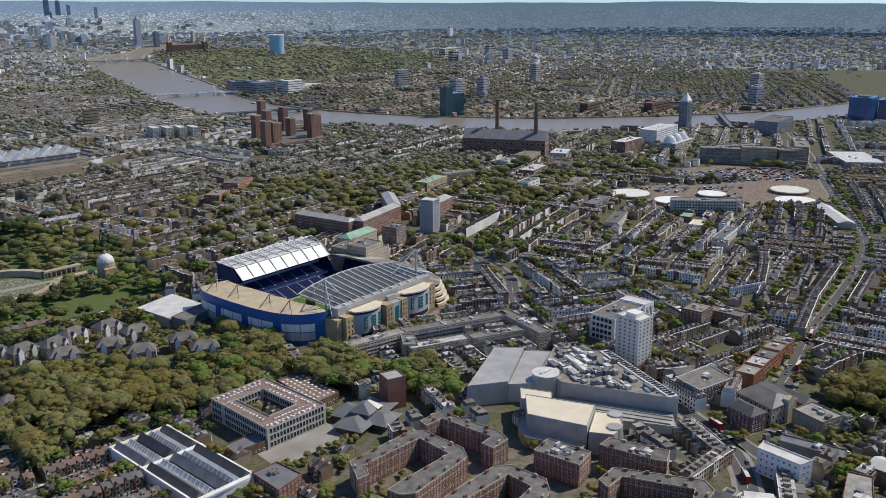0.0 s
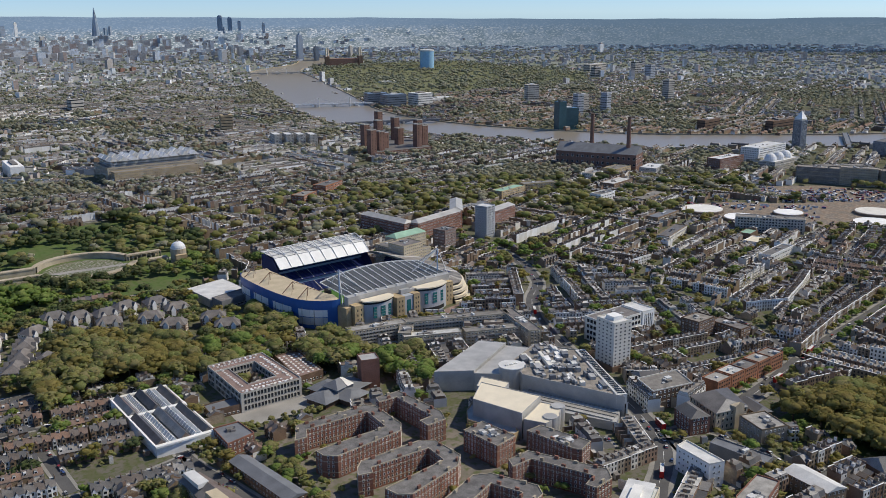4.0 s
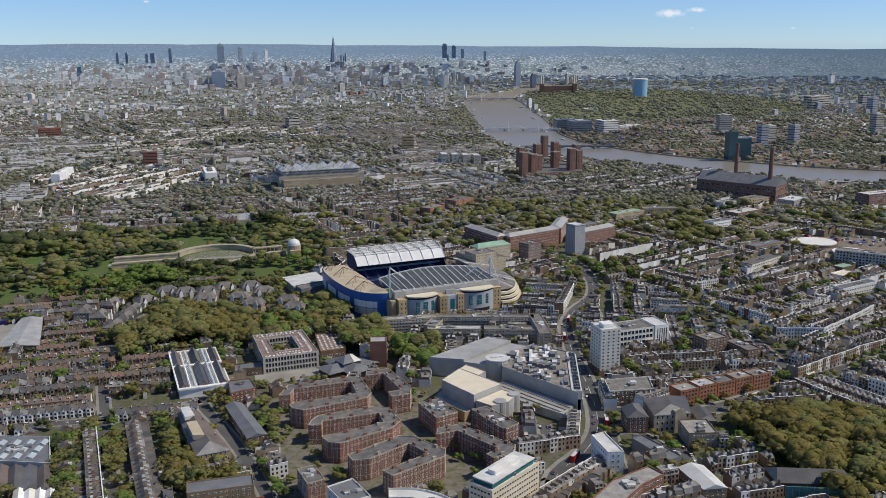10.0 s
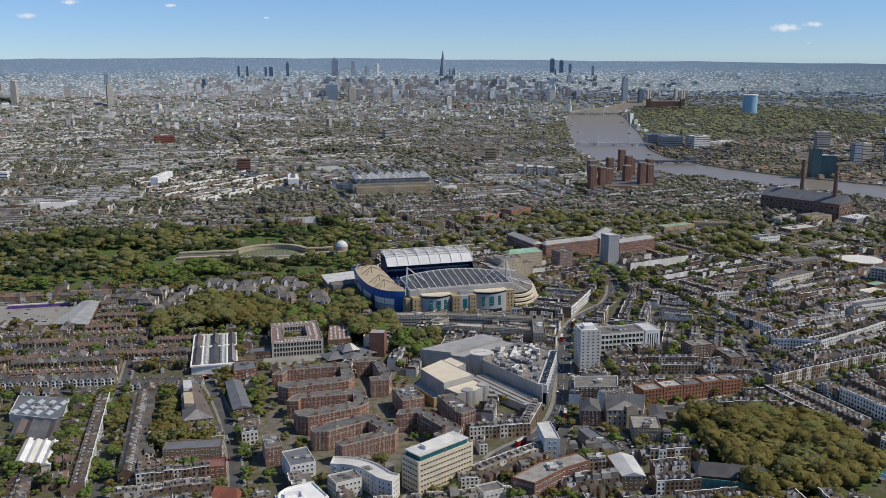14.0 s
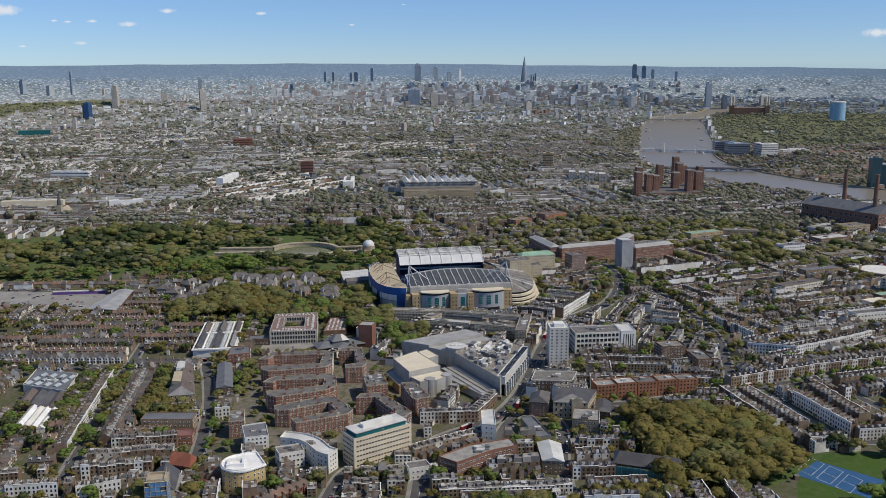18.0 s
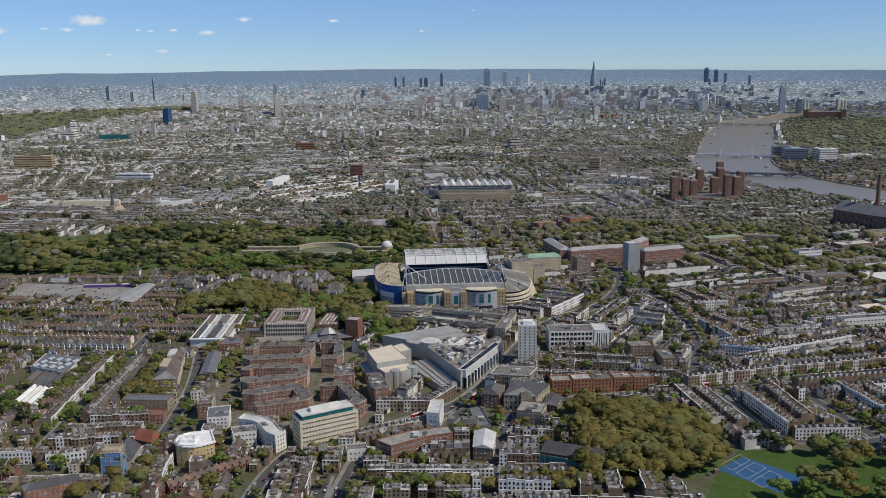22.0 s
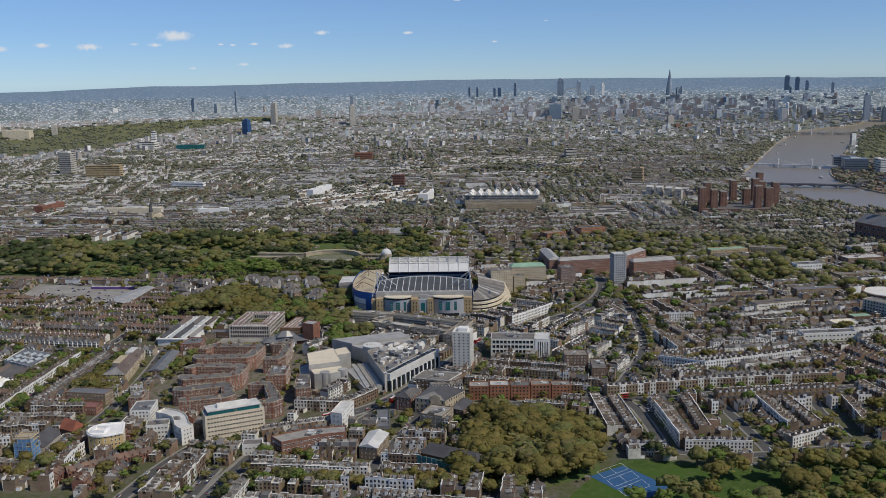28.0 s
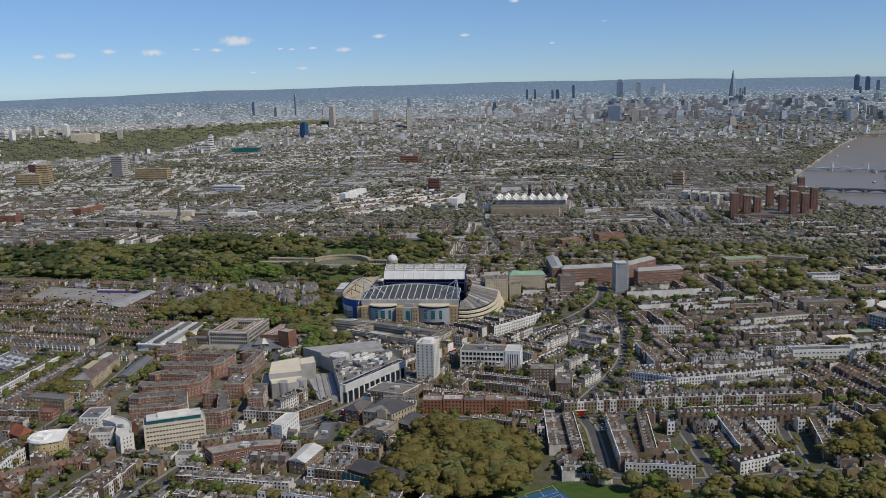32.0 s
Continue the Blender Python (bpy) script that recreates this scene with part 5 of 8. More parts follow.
# hospital
building("hospital", "large buff hospital with rows of white roof lights", "hospital", [(358, 1381), (517, 1393), (511, 1470), (352, 1458)], 25, "stone", "flat", 6, 3.4, 2.2, 2.2, vents=0, joined=True)
building("hospital_storey", "set-back glazed top storey of the hospital", "hospital", [(366, 1391), (509, 1402), (503, 1461), (360, 1450)], 8.6, "grey", "pale", 2, 3.4, 2.4, 2.2, joined=True, base=25.0, mask=False)
building("hospital_wing", "lower buff brick hospital wing along the street", "hospital", [(364, 1360), (500, 1371), (498, 1391), (362, 1379)], 20, "buff", "flat", 5, 3.6, 2.0, 1.9, vents=6, joined=True)
# river estate towers
for x, y, h in ((832, 1385, 56), (856, 1398, 50), (846, 1440, 60), (905, 1500, 58), (978, 1640, 60), (950, 1512, 60), (940, 1402, 58), (962, 1418, 52), (985, 1480, 56), (876, 1420, 44), (925, 1450, 46), (968, 1545, 50)):
    building("tower_block", "dark red-brown brick tower of cranked plan", "tower block", [(x + (9.2 if i_ % 2 else 6.8) * math.cos(a), y + (9.2 if i_ % 2 else 6.8) * math.sin(a)) for i_, a in enumerate(np.radians(np.arange(10, 370, 45)))], h * .93, "brownconc", "flat", 18, 3.0, 1.5, 1.2, trim="brown", joined=True, coping="concrete", parapet=1.6, group="riverside brick towers")
building("podium", "low brown brick estate linking the towers", "apartment block", [(830, 1372), (960, 1380), (990, 1500), (965, 1560), (900, 1470)], 11, "brownconc", "darkflat", 3, 4, 2, 1.4, joined=True)
# power station
building("power_station", "huge brown brick power station with a long ridged roof", "power station", [(1050, 1112), (1088, 1136), (1160, 1014), (1122, 990)], 30, "brownconc", "greydark", 3, 9, 4, 4, style="gable", rise=13, hip=0, joined=True)
for x, y in ((1113, 1092), (1128, 1016)):
    t = thing("chimney", x, y, "tall round brown brick power station chimney", "chimney")
    part("shaft", Shape().tube((0, 0, 0), (0, 0, 90), 4.2, 3.0, 14), "brownconc", t)
    part("rim", Shape().tube((0, 0, 89), (0, 0, 91), 3.5, 3.5, 14), "brown", t)

# ---------------------------------------------------------------- cemetery colonnade and chapel
AX, AY = 228, 868
def colonnade(pts, label):
    p = smooth_line(pts, 4.0)
    c = p.mean(0)
    t = thing("colonnade", c[0], c[1], label, "colonnade", group="cemetery colonnades")
    p = p - c
    a, b = offset_line(p, -2.8), offset_line(p, 2.8)
    part("back_wall", Shape().strip(l3(a, 0), l3(a, 6.6)).strip(l3(offset_line(p, -2.4), 6.6), l3(offset_line(p, -2.4), 0)), "stone", t)
    part("roof", Shape().strip(l3(offset_line(p, -3.3), 6.6), l3(offset_line(p, 3.3), 6.6)).strip(l3(offset_line(p, 3.3), 5.2), l3(offset_line(p, 3.3), 6.6)).strip(l3(offset_line(p, -3.3), 6.6), l3(offset_line(p, -3.3), 5.2)), "stone", t, "pale stone roof")
    col = Shape().tube((0, 0, 0), (0, 0, 5.4), .7, .6, 8).box(-.9, .9, -.9, .9, 5.0, 5.3).mesh("column", "stone")
    for q in b:
        put(col, t, pose(q[0], q[1], 0))


def ring_arc(a0, a1, r, n=8):
    return [(AX + r * math.cos(radians(a)), AY + r * 1.0 * math.sin(radians(a))) for a in np.linspace(a0, a1, n)]


for pts in ([(182, 884), (145, 882), (106, 880)], [(182, 852), (145, 850), (106, 848)], ring_arc(20, 160, 50), ring_arc(340, 200, 50), [(274, 884), (312, 888)], [(274, 852), (312, 856)]):
    colonnade(pts, "curving stone colonnade with a pale flat roof")
sheet("cemetery_walk", [(AX + 42 * math.cos(a), AY + 42 * math.sin(a)) for a in np.linspace(0, 6.1, 24)], .12, "graves", "grass circle crowded with grey gravestones", "lawn", value=1)
sheet("cemetery_path", ((100, 860), (330, 868), (330, 873), (100, 872)), .14, "paleyard", "pale gravel path", "path", value=1)
take([(AX + 60 * math.cos(a), AY + 62 * math.sin(a)) for a in np.linspace(0, 6.1, 20)], 1), take(((98, 836), (330, 842), (330, 896), (98, 894)), 1), take(((300, 830), (345, 830), (345, 875), (300, 875)), 1)
t = thing("chapel", 323, 850, "round stone chapel with a pale lead dome", "chapel")
ring16 = [(8.5 * math.cos(a), 8.5 * math.sin(a)) for a in np.linspace(0, 2 * math.pi, 16, endpoint=False)]
part("drum", Shape().prism(ring16, 0, 15), "stone", t)
s = Shape()
lat = np.linspace(0, math.pi / 2, 7)
for i in range(6):
    for j in range(20):
        p = [(8 * math.cos(lat[a]) * math.cos(2 * math.pi * b / 20), 8 * math.cos(lat[a]) * math.sin(2 * math.pi * b / 20), 15 + 7.5 * math.sin(lat[a])) for a, b in ((i, j), (i, j + 1), (i + 1, j + 1), (i + 1, j))]
        s.face(*p)
part("dome", s, "steel", t, "pale dome", True)
part("lantern", Shape().tube((0, 0, 22), (0, 0, 24.6), 1.1, .7, 8), "stone", t)
part("portico", Shape().box(-6, 6, -13, -8, 0, 10), "buff", t)

# ---------------------------------------------------------------- gasworks, sites and blocks by the river
for x, y, r in ((993, 721, 28), (996, 657, 24), (1069, 643, 20), (1168, 584, 27), (1110, 545, 28)):
    t = thing("gas_holder", x, y, "low round gas holder with a white top", "gas holder", group="gas holders")
    n = 28
    c = [(r * math.cos(a), r * math.sin(a)) for a in np.linspace(0, 2 * math.pi, n, endpoint=False)]
    part("tank", Shape().prism(c, 0, 3.2), "earth", t)
    part("crown", Shape().prism([(a * .93, b * .93) for a, b in c], 3.2, 3.9), "white", t, "white sheet top")
building("office_block", "grey-white six-storey block with deep window bays", "office block", [(939, 618), (992, 559), (1006, 570), (952, 630)], 17.5, "concrete", "flat", 5, 3.6, 2.4, 2.2, joined=True, vents=9)
building("market_shed", "long pale arched shed", "shed", [(1029, 430), (1097, 494), (1086, 508), (1018, 446)], 7, "grey", "pale", style="gable", rise=3, hip=0)
building("low_shed", "low white-roofed workshop beside the terraces", "shed", rect(906, 560, 28, 16, 20), 6, "white", "creamroof")
building("workshop", "curved green-roofed workshop beside the terraces", "shed", rect(930, 590, 24, 14, 20), 6, "stock", "copper")
for a, b, w, h, wall, roof in (((880, 700), (935, 718), 16, 9, "stock", "greydark"), ((950, 800), (1015, 824), 18, 8, "stock", "flat"), ((905, 838), (940, 848), 18, 13, "white", "flat"), ((985, 905), (1040, 925), 24, 10, "stock", "flat"), ((1060, 985), (1105, 1000), 26, 14, "buff", "flat"),
                               ((800, 930), (855, 950), 18, 14, "buff", "copper"), ((862, 955), (915, 945), 18, 15, "buff", "flat"), ((600, 1100), (640, 1128), 22, 16, "orange", "flat"), ((545, 1050), (575, 1075), 20, 15, "orange", "flat"), ((700, 880), (760, 900), 14, 9, "stock", "greydark"),
                               ((1120, 960), (1165, 985), 28, 13, "grey", "pale"), ((1010, 980), (1040, 990), 20, 12, "white", "flat"), ((820, 620), (880, 650), 15, 9, "stock", "slate"), ((850, 500), (905, 515), 13, 9, "white", "flat"), ((1365, 965), (1450, 985), 36, 24, "buff", "pale"),
                               ((1620, 870), (1720, 890), 44, 26, "harbourblue", "flat"), ((1420, 590), (1500, 660), 60, 8, "bluepale", "pale")):
    building("warehouse", "plain commercial building with a flat grey roof", "building", bar(a, b, w), h, wall, roof, max(2, int(h / 3.4)), 4.2, 2.2, 1.6, joined=True, vents=3)
# riverside flats: brick block, white block with glazed domes, long stepped flats in scaffolding
building("apartment_block", "red brick riverside flats with white gabled attics", "apartment block", bar((1240, 930), (1310, 942), 26), 22, "red", "pale", 6, 3.2, 1.8, 1.7, joined=True, vents=8)
t = building("apartment_block", "white riverside flats stepping down in terraces", "apartment block", bar((1345, 945), (1440, 965), 34), 30, "white", "pale", 8, 3.2, 2.0, 1.6, joined=True, vents=6)
t = building("market_hall", "pale banded hall crowned by three white glazed domes", "hall", bar((1318, 885), (1402, 902), 30), 16, "concrete", "pale", 4, 3.4, 2.4, 1.6, joined=True)
for i, x in enumerate((-28, -4, 20)):
    s = Shape()
    for a in range(5):
        for b in range(16):
            s.face(*[(x + 10.5 * math.cos(la) * math.cos(lo), 4 * i - 4 + 10.5 * math.cos(la) * math.sin(lo), 16 + 13 * math.sin(la)) for la, lo in ((a * .314, b * .3927), (a * .314, (b + 1) * .3927), ((a + 1) * .314, (b + 1) * .3927), ((a + 1) * .314, b * .3927))])
    part("dome", s, "steel", t, "white glazed dome", True)
for a, b, h in (((1285, 800), (1318, 745), 24), ((1318, 745), (1345, 700), 27), ((1345, 700), (1380, 676), 25), ((1380, 676), (1440, 708), 27), ((1440, 708), (1490, 738), 24), ((1330, 800), (1400, 760), 20)):
    t = building("flats_block", "long grey riverside flats behind scaffolding", "apartment block", bar(a, b, 22), h, "stone" if h > 26 else "flat", "flat", 7, 3.4, 2.4, 1.7, joined=True, vents=6, group="scaffolded riverside flats")
    c = np.mean(bar(a, b, 22), axis=0)
    q = [(x - c[0], y - c[1]) for x, y in ccw(bar(a, b, 25))]
    for z in range(6, h, 6):
        part("scaffold_lift", Shape().ring(q, inset(q, 1.3), z, z + .5), "stone", t)
r4 = random.Random(21)
bits = []
for poly, n_ in ((((1140, 770), (1290, 720), (1320, 620), (1280, 590), (1210, 650), (1120, 700)), 620), (((1080, 800), (1190, 870), (1250, 820), (1180, 750)), 300), (((1000, 770), (1060, 780), (1120, 700), (1050, 680)), 90), (((1035, 600), (1090, 610), (1150, 640), (1130, 680), (1080, 690)), 70)):
    pa = np.array(poly, float)
    for _ in range(n_):
        x, y = r4.uniform(pa[:, 0].min(), pa[:, 0].max()), r4.uniform(pa[:, 1].min(), pa[:, 1].max())
        if inside(np.array([x]), np.array([y]), poly)[0]:
            bits.append((x, y, r4.choice((.5, 2.07)), r4.uniform(4, 7), r4.uniform(2, 3), r4.uniform(1.5, 3)))
SITE_GOODS = bits
t = thing("tower_block", 1560, 1010, "slim pale residential tower with a pointed top", "tower block")
part("wall", Shape().box(-9, 9, -9, 9, 0, 58), "harbourblue", t)
part("crown", Shape().prism([(-8, -8), (8, -8), (8, 8), (-8, 8)], 58, 61).face((-8, -8, 61), (8, -8, 61), (2, 0, 76)).face((8, -8, 61), (8, 8, 61), (2, 0, 76)).face((8, 8, 61), (-8, 8, 61), (2, 0, 76)).face((-8, 8, 61), (-8, -8, 61), (2, 0, 76)), "white", t, "white pointed cap")
facade(t, (-9, -9), (9, -9), 0, 58, 18, 3.4, 2.4, 1.5, joined=True), facade(t, (-9, 9), (-9, -9), 0, 58, 18, 3.4, 2.4, 1.5, joined=True)

# ---------------------------------------------------------------- far towers: middle, width, depth, height, wall, label
FAR = []
FAR += [((722, 1895), 26, 24, 42, "buff", "yellow-brown slab tower of flats"), ((-980, 2060), 40, 30, 72, "concrete", "grey concrete hotel tower"), ((-822, 1996), 105, 24, 40, "buff", "buff banded slab of flats")]
FAR += [((-1120, 1830), 70, 50, 40, "buff", "stepped brown brick hotel block"), ((-1090, 1850), 34, 40, 66, "buff", "stepped brown brick hotel tower"), ((-1330, 2120), 60, 30, 40, "red", "red brick mansion flats")]
FAR += [((-1255, 3068), 70, 50, 36, "white", "pale stone institute building"), ((-1240, 3090), 18, 18, 75, "white", "slim white stone tower with a dome"), ((-1040, 3020), 110, 60, 26, "teal", "long building with a green glass roof")]
FAR += [((1727, 2090), 38, 22, 52, "concrete", "grey slab tower of flats"), ((1606, 1726), 20, 20, 56, "bluepale", "white and blue point block"), ((1650, 1760), 26, 20, 50, "concrete", "grey point block standing over the roofs"), ((1690, 1715), 20, 20, 56, "bluepale", "white and blue point block")]
FAR += [((1395, 1512), 52, 20, 50, "tealdark", "dark teal stepped glass flats"), ((1372, 1506), 20, 20, 66, "tealdark", "dark teal glass tower"), ((2100, 1900), 26, 24, 60, "concrete", "pale tower of flats"), ((2600, 2500), 30, 26, 62, "bluepale", "white and blue tower of flats")]
FAR += [((2750, 3000), 140, 30, 40, "concrete", "long pale slab of flats"), ((2500, 2700), 30, 30, 50, "concrete", "grey tower of flats standing over the roofs"), ((2900, 2900), 40, 26, 45, "concrete", "grey tower of flats standing over the roofs"), ((1950, 830), 60, 44, 52, "blueglass", "dark blue glass office block"), ((2010, 800), 50, 40, 44, "blueglass", "dark blue glass office block")]
FAR += [((2080, 1150), 30, 24, 44, "bluepale", "pale tower of flats"), ((2350, 1300), 30, 24, 50, "concrete", "grey tower of flats standing over the roofs"), ((1780, 1230), 90, 20, 24, "brown", "dark brick riverside flats"), ((1660, 1330), 70, 20, 24, "brown", "dark brick riverside flats")]
FAR += [((1310, 2300), 60, 44, 34, "harbourblue", "curved glass riverside offices"), ((1310, 2190), 60, 46, 38, "harbourblue", "curved glass riverside offices"), ((1385, 2165), 50, 50, 40, "white", "white vaulted riverside flats"), ((1500, 2250), 90, 30, 14, "pale", "low white-roofed sheds by the river"), ((1740, 3030), 70, 40, 8, "white", "long white tent in the park")]
FAR += [((-3300, 4300), 100, 40, 44, "white", "pale hotel block standing over the roofs"), ((120, 1800), 30, 20, 34, "red", "red brick mansion flats"), ((-180, 2550), 60, 30, 30, "red", "red brick mansion flats"), ((520, 2600), 36, 26, 36, "concrete", "pale block of flats")]
FAR += [((-420, 1720), 90, 16, 22, "white", "long white stucco terrace"), ((240, 1560), 22, 90, 20, "white", "white stucco terrace standing over the roofs"), ((-330, 1290), 110, 16, 17, "cream", "cream stucco terrace standing over the roofs"), ((-160, 1300), 60, 14, 16, "white", "white stucco terrace standing over the roofs"), ((-40, 1640), 16, 110, 20, "white", "white stucco terrace standing over the roofs"), ((-560, 1330), 22, 80, 18, "red", "red brick mansion terrace"), ((-640, 1180), 40, 30, 20, "red", "red brick flats standing over the roofs"), ((-450, 760), 70, 16, 15, "red", "long red brick hall by the railway")]
for i, ((x, y), w, d, h, wall, label) in enumerate(FAR):
    take(rect(x, y, w + 8, d + 8), 1)
    t = thing("far_building", x, y, label, "building", (i * 37) % 30 - 10)
    part("wall", Shape().box(-w / 2, w / 2, -d / 2, d / 2, 0, h), wall, t)
    part("roof_house", Shape().box(-w / 5, w / 5, -d / 4, d / 4, h, h + max(2.5, h * .05)), "pale" if i % 2 else "flat", t)
    if wall not in ("teal", "tealdark", "blueglass", "skylight", "distantblock") and h > 20 and y < 4600:
        fl = int(h / 3.2)
        for z in range(1, fl, 2 if y < 2600 else 3):
            b_ = Shape().box(-w / 2 - .08, w / 2 + .08, -d / 2 - .08, d / 2 + .08, z * 3.2 + .6, z * 3.2 + (2.0 if y < 2600 else 3.4))
            part("window_band", b_, "glass", t)
# white flats by the river estate
for i in range(4):
    building("flats_block", "stepped white-balconied riverside flats", "apartment block", rect(742 + i * 20, 1640 - i * 14, 15, 40, -8), 25, "concrete", "pale", 8, 3, 2, 1.5, joined=True, group="white stepped flats")
# church spire
t = thing("church", -240, 1190, "small stone church with a tall dark spire", "church")
part("nave", gable(Shape().box(-8, 8, 0, 34, 0, 10), [(-8, 0), (8, 0), (8, 34), (-8, 34)], 10, 18), "stone", t)
part("tower", Shape().box(-4, 4, -8, 0, 0, 24), "stone", t)
part("spire", Shape().tube((0, -4, 24), (0, -4, 52), 4.2, .1, 8), "slate", t)
# city towers by bearing from the middle of the flight, distance, width and height
def skyline(label, wall, *rows):
    for deg, dist, w, h in rows:
        # the farthest stand beyond the rise of the ground, as large to the eye
        far = 17500 if dist > 12000 else 15000 if dist >= 8000 else dist * 1.45 if dist > 6400 else dist
        w, h, dist = w * far / dist, MID[2] - (MID[2] - h) * far / dist, far
        t = thing("office_tower", MID[0] + dist * math.sin(radians(deg)), MID[1] + dist * math.cos(radians(deg)), label + " on the skyline", "office tower", deg * 5)
        if h > 1.6 * w:
            part("shaft", Shape().box(-w / 2.2, w / 2.2, -w / 2.4, w / 2.4, -30, h * .82), wall, t)
            part("upper_shaft", Shape().box(-w / 2.6, w / 2.8, -w / 2.8, w / 2.8, h * .82, h * .94), wall, t)
            part("top", Shape().tube((0, 0, h * .94), (0, 0, h), w / 3.2, w / 5, 6), wall, t)
        else:
            part("block", Shape().box(-w / 2, w / 2, -w / 5, w / 5, -30, h * .93), wall, t)
            part("roof_house", Shape().box(-w / 5, w / 4, -w / 9, w / 9, h * .93, h), wall, t)


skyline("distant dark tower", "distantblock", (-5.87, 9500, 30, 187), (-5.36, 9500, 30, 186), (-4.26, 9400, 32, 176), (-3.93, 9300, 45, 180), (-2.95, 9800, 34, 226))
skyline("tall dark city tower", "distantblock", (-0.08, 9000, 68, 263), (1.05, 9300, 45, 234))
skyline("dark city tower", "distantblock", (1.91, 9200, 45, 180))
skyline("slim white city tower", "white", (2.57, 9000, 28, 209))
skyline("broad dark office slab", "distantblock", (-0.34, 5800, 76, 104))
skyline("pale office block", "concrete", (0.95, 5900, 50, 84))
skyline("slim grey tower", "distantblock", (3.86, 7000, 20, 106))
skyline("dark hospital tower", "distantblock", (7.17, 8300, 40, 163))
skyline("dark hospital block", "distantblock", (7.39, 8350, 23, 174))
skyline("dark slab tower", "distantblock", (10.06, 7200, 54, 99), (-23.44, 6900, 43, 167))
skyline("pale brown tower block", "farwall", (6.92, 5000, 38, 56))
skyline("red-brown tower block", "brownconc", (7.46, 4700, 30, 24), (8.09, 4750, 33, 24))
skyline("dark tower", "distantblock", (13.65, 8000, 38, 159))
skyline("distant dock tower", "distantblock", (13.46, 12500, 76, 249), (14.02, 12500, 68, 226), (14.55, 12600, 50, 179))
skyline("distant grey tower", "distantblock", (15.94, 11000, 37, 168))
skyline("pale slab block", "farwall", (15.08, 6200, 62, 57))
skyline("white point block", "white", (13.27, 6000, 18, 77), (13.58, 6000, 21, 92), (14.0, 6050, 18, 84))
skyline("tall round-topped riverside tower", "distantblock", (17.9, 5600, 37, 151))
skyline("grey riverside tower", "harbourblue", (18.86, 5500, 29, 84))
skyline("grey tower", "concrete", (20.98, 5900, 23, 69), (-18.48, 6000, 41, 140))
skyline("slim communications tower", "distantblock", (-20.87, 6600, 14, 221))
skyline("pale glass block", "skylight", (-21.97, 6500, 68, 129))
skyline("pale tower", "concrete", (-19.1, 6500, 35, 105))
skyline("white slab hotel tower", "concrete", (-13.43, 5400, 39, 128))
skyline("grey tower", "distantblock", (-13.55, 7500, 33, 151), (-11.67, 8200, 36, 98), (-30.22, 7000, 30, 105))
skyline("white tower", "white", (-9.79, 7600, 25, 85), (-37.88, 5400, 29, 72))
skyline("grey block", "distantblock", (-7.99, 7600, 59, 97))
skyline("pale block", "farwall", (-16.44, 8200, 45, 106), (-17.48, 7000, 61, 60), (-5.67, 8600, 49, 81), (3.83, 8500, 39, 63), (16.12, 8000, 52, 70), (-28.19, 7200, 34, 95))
skyline("pale tower of flats", "farwall", (36.36, 6200, 32, 62))
skyline("pale blue tower", "bluepale", (36.63, 5200, 34, 24))
skyline("pale slab", "farwall", (35.19, 6400, 30, 44))
skyline("grey tower of flats", "concrete", (-36.64, 6000, 32, 72), (-31.7, 5200, 30, 66))
skyline("white block of flats", "white", (-34.89, 5800, 38, 80))
skyline("long pale terrace by the park", "cream", (-33.72, 5000, 138, 50))
skyline("white hotel block", "white", (-10.75, 5000, 40, 31))
skyline("dark blue glass tower", "blueglass", (-20.12, 4700, 38, 85))
# big wheel by the river
t = thing("observation_wheel", MID[0] + 6300 * math.sin(radians(.66)), MID[1] + 6300 * math.cos(radians(.66)), "tall white observation wheel on the skyline", "wheel")
s = Shape()
for a in range(36):
    p0, p1 = math.pi * a / 18, math.pi * (a + 1) / 18
    s.tube((64 * math.cos(p0), 0, 128 + 64 * math.sin(p0)), (64 * math.cos(p1), 0, 128 + 64 * math.sin(p1)), 2.6, n=4)
part("rim", s, "concrete", t)
part("strut", Shape().tube((-30, 18, 40), (0, 0, 128), 2, n=4).tube((30, 18, 40), (0, 0, 128), 2, n=4), "concrete", t)
x, y = MID[0] + 14500 * math.sin(radians(6.63)), MID[1] + 14500 * math.cos(radians(6.63))
t = thing("spire_tower", x, y, "very tall tapering pale glass spire", "skyscraper")
for a in range(8):
    p0, p1, zt = math.pi * 2 * a / 8, math.pi * 2 * (a + 1) / 8, 325 + 19 * (a % 3)
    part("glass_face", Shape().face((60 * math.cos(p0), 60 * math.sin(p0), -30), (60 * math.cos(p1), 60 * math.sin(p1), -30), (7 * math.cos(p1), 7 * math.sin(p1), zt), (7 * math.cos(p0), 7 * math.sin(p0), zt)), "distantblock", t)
t = thing("gas_holder", 2308, 3734, "tall pale blue cylindrical gas holder", "gas holder")
c = [(34 * math.cos(a), 34 * math.sin(a)) for a in np.linspace(0, 2 * math.pi, 28, endpoint=False)]
part("drum", Shape().prism(c, 0, 88), "gasblue", t, "", False)
part("rim", Shape().prism([(a * 1.03, b * 1.03) for a, b in c], 84, 90), "white", t, "white rim")
t = thing("power_station", MID[0] + 4900 * math.sin(radians(20.35)), MID[1] + 4900 * math.cos(radians(20.35)), "big brick power station with four white chimneys", "power station", -10)
part("hall", Shape().box(-85, 85, -26, 26, 0, 36), "brownconc", t)
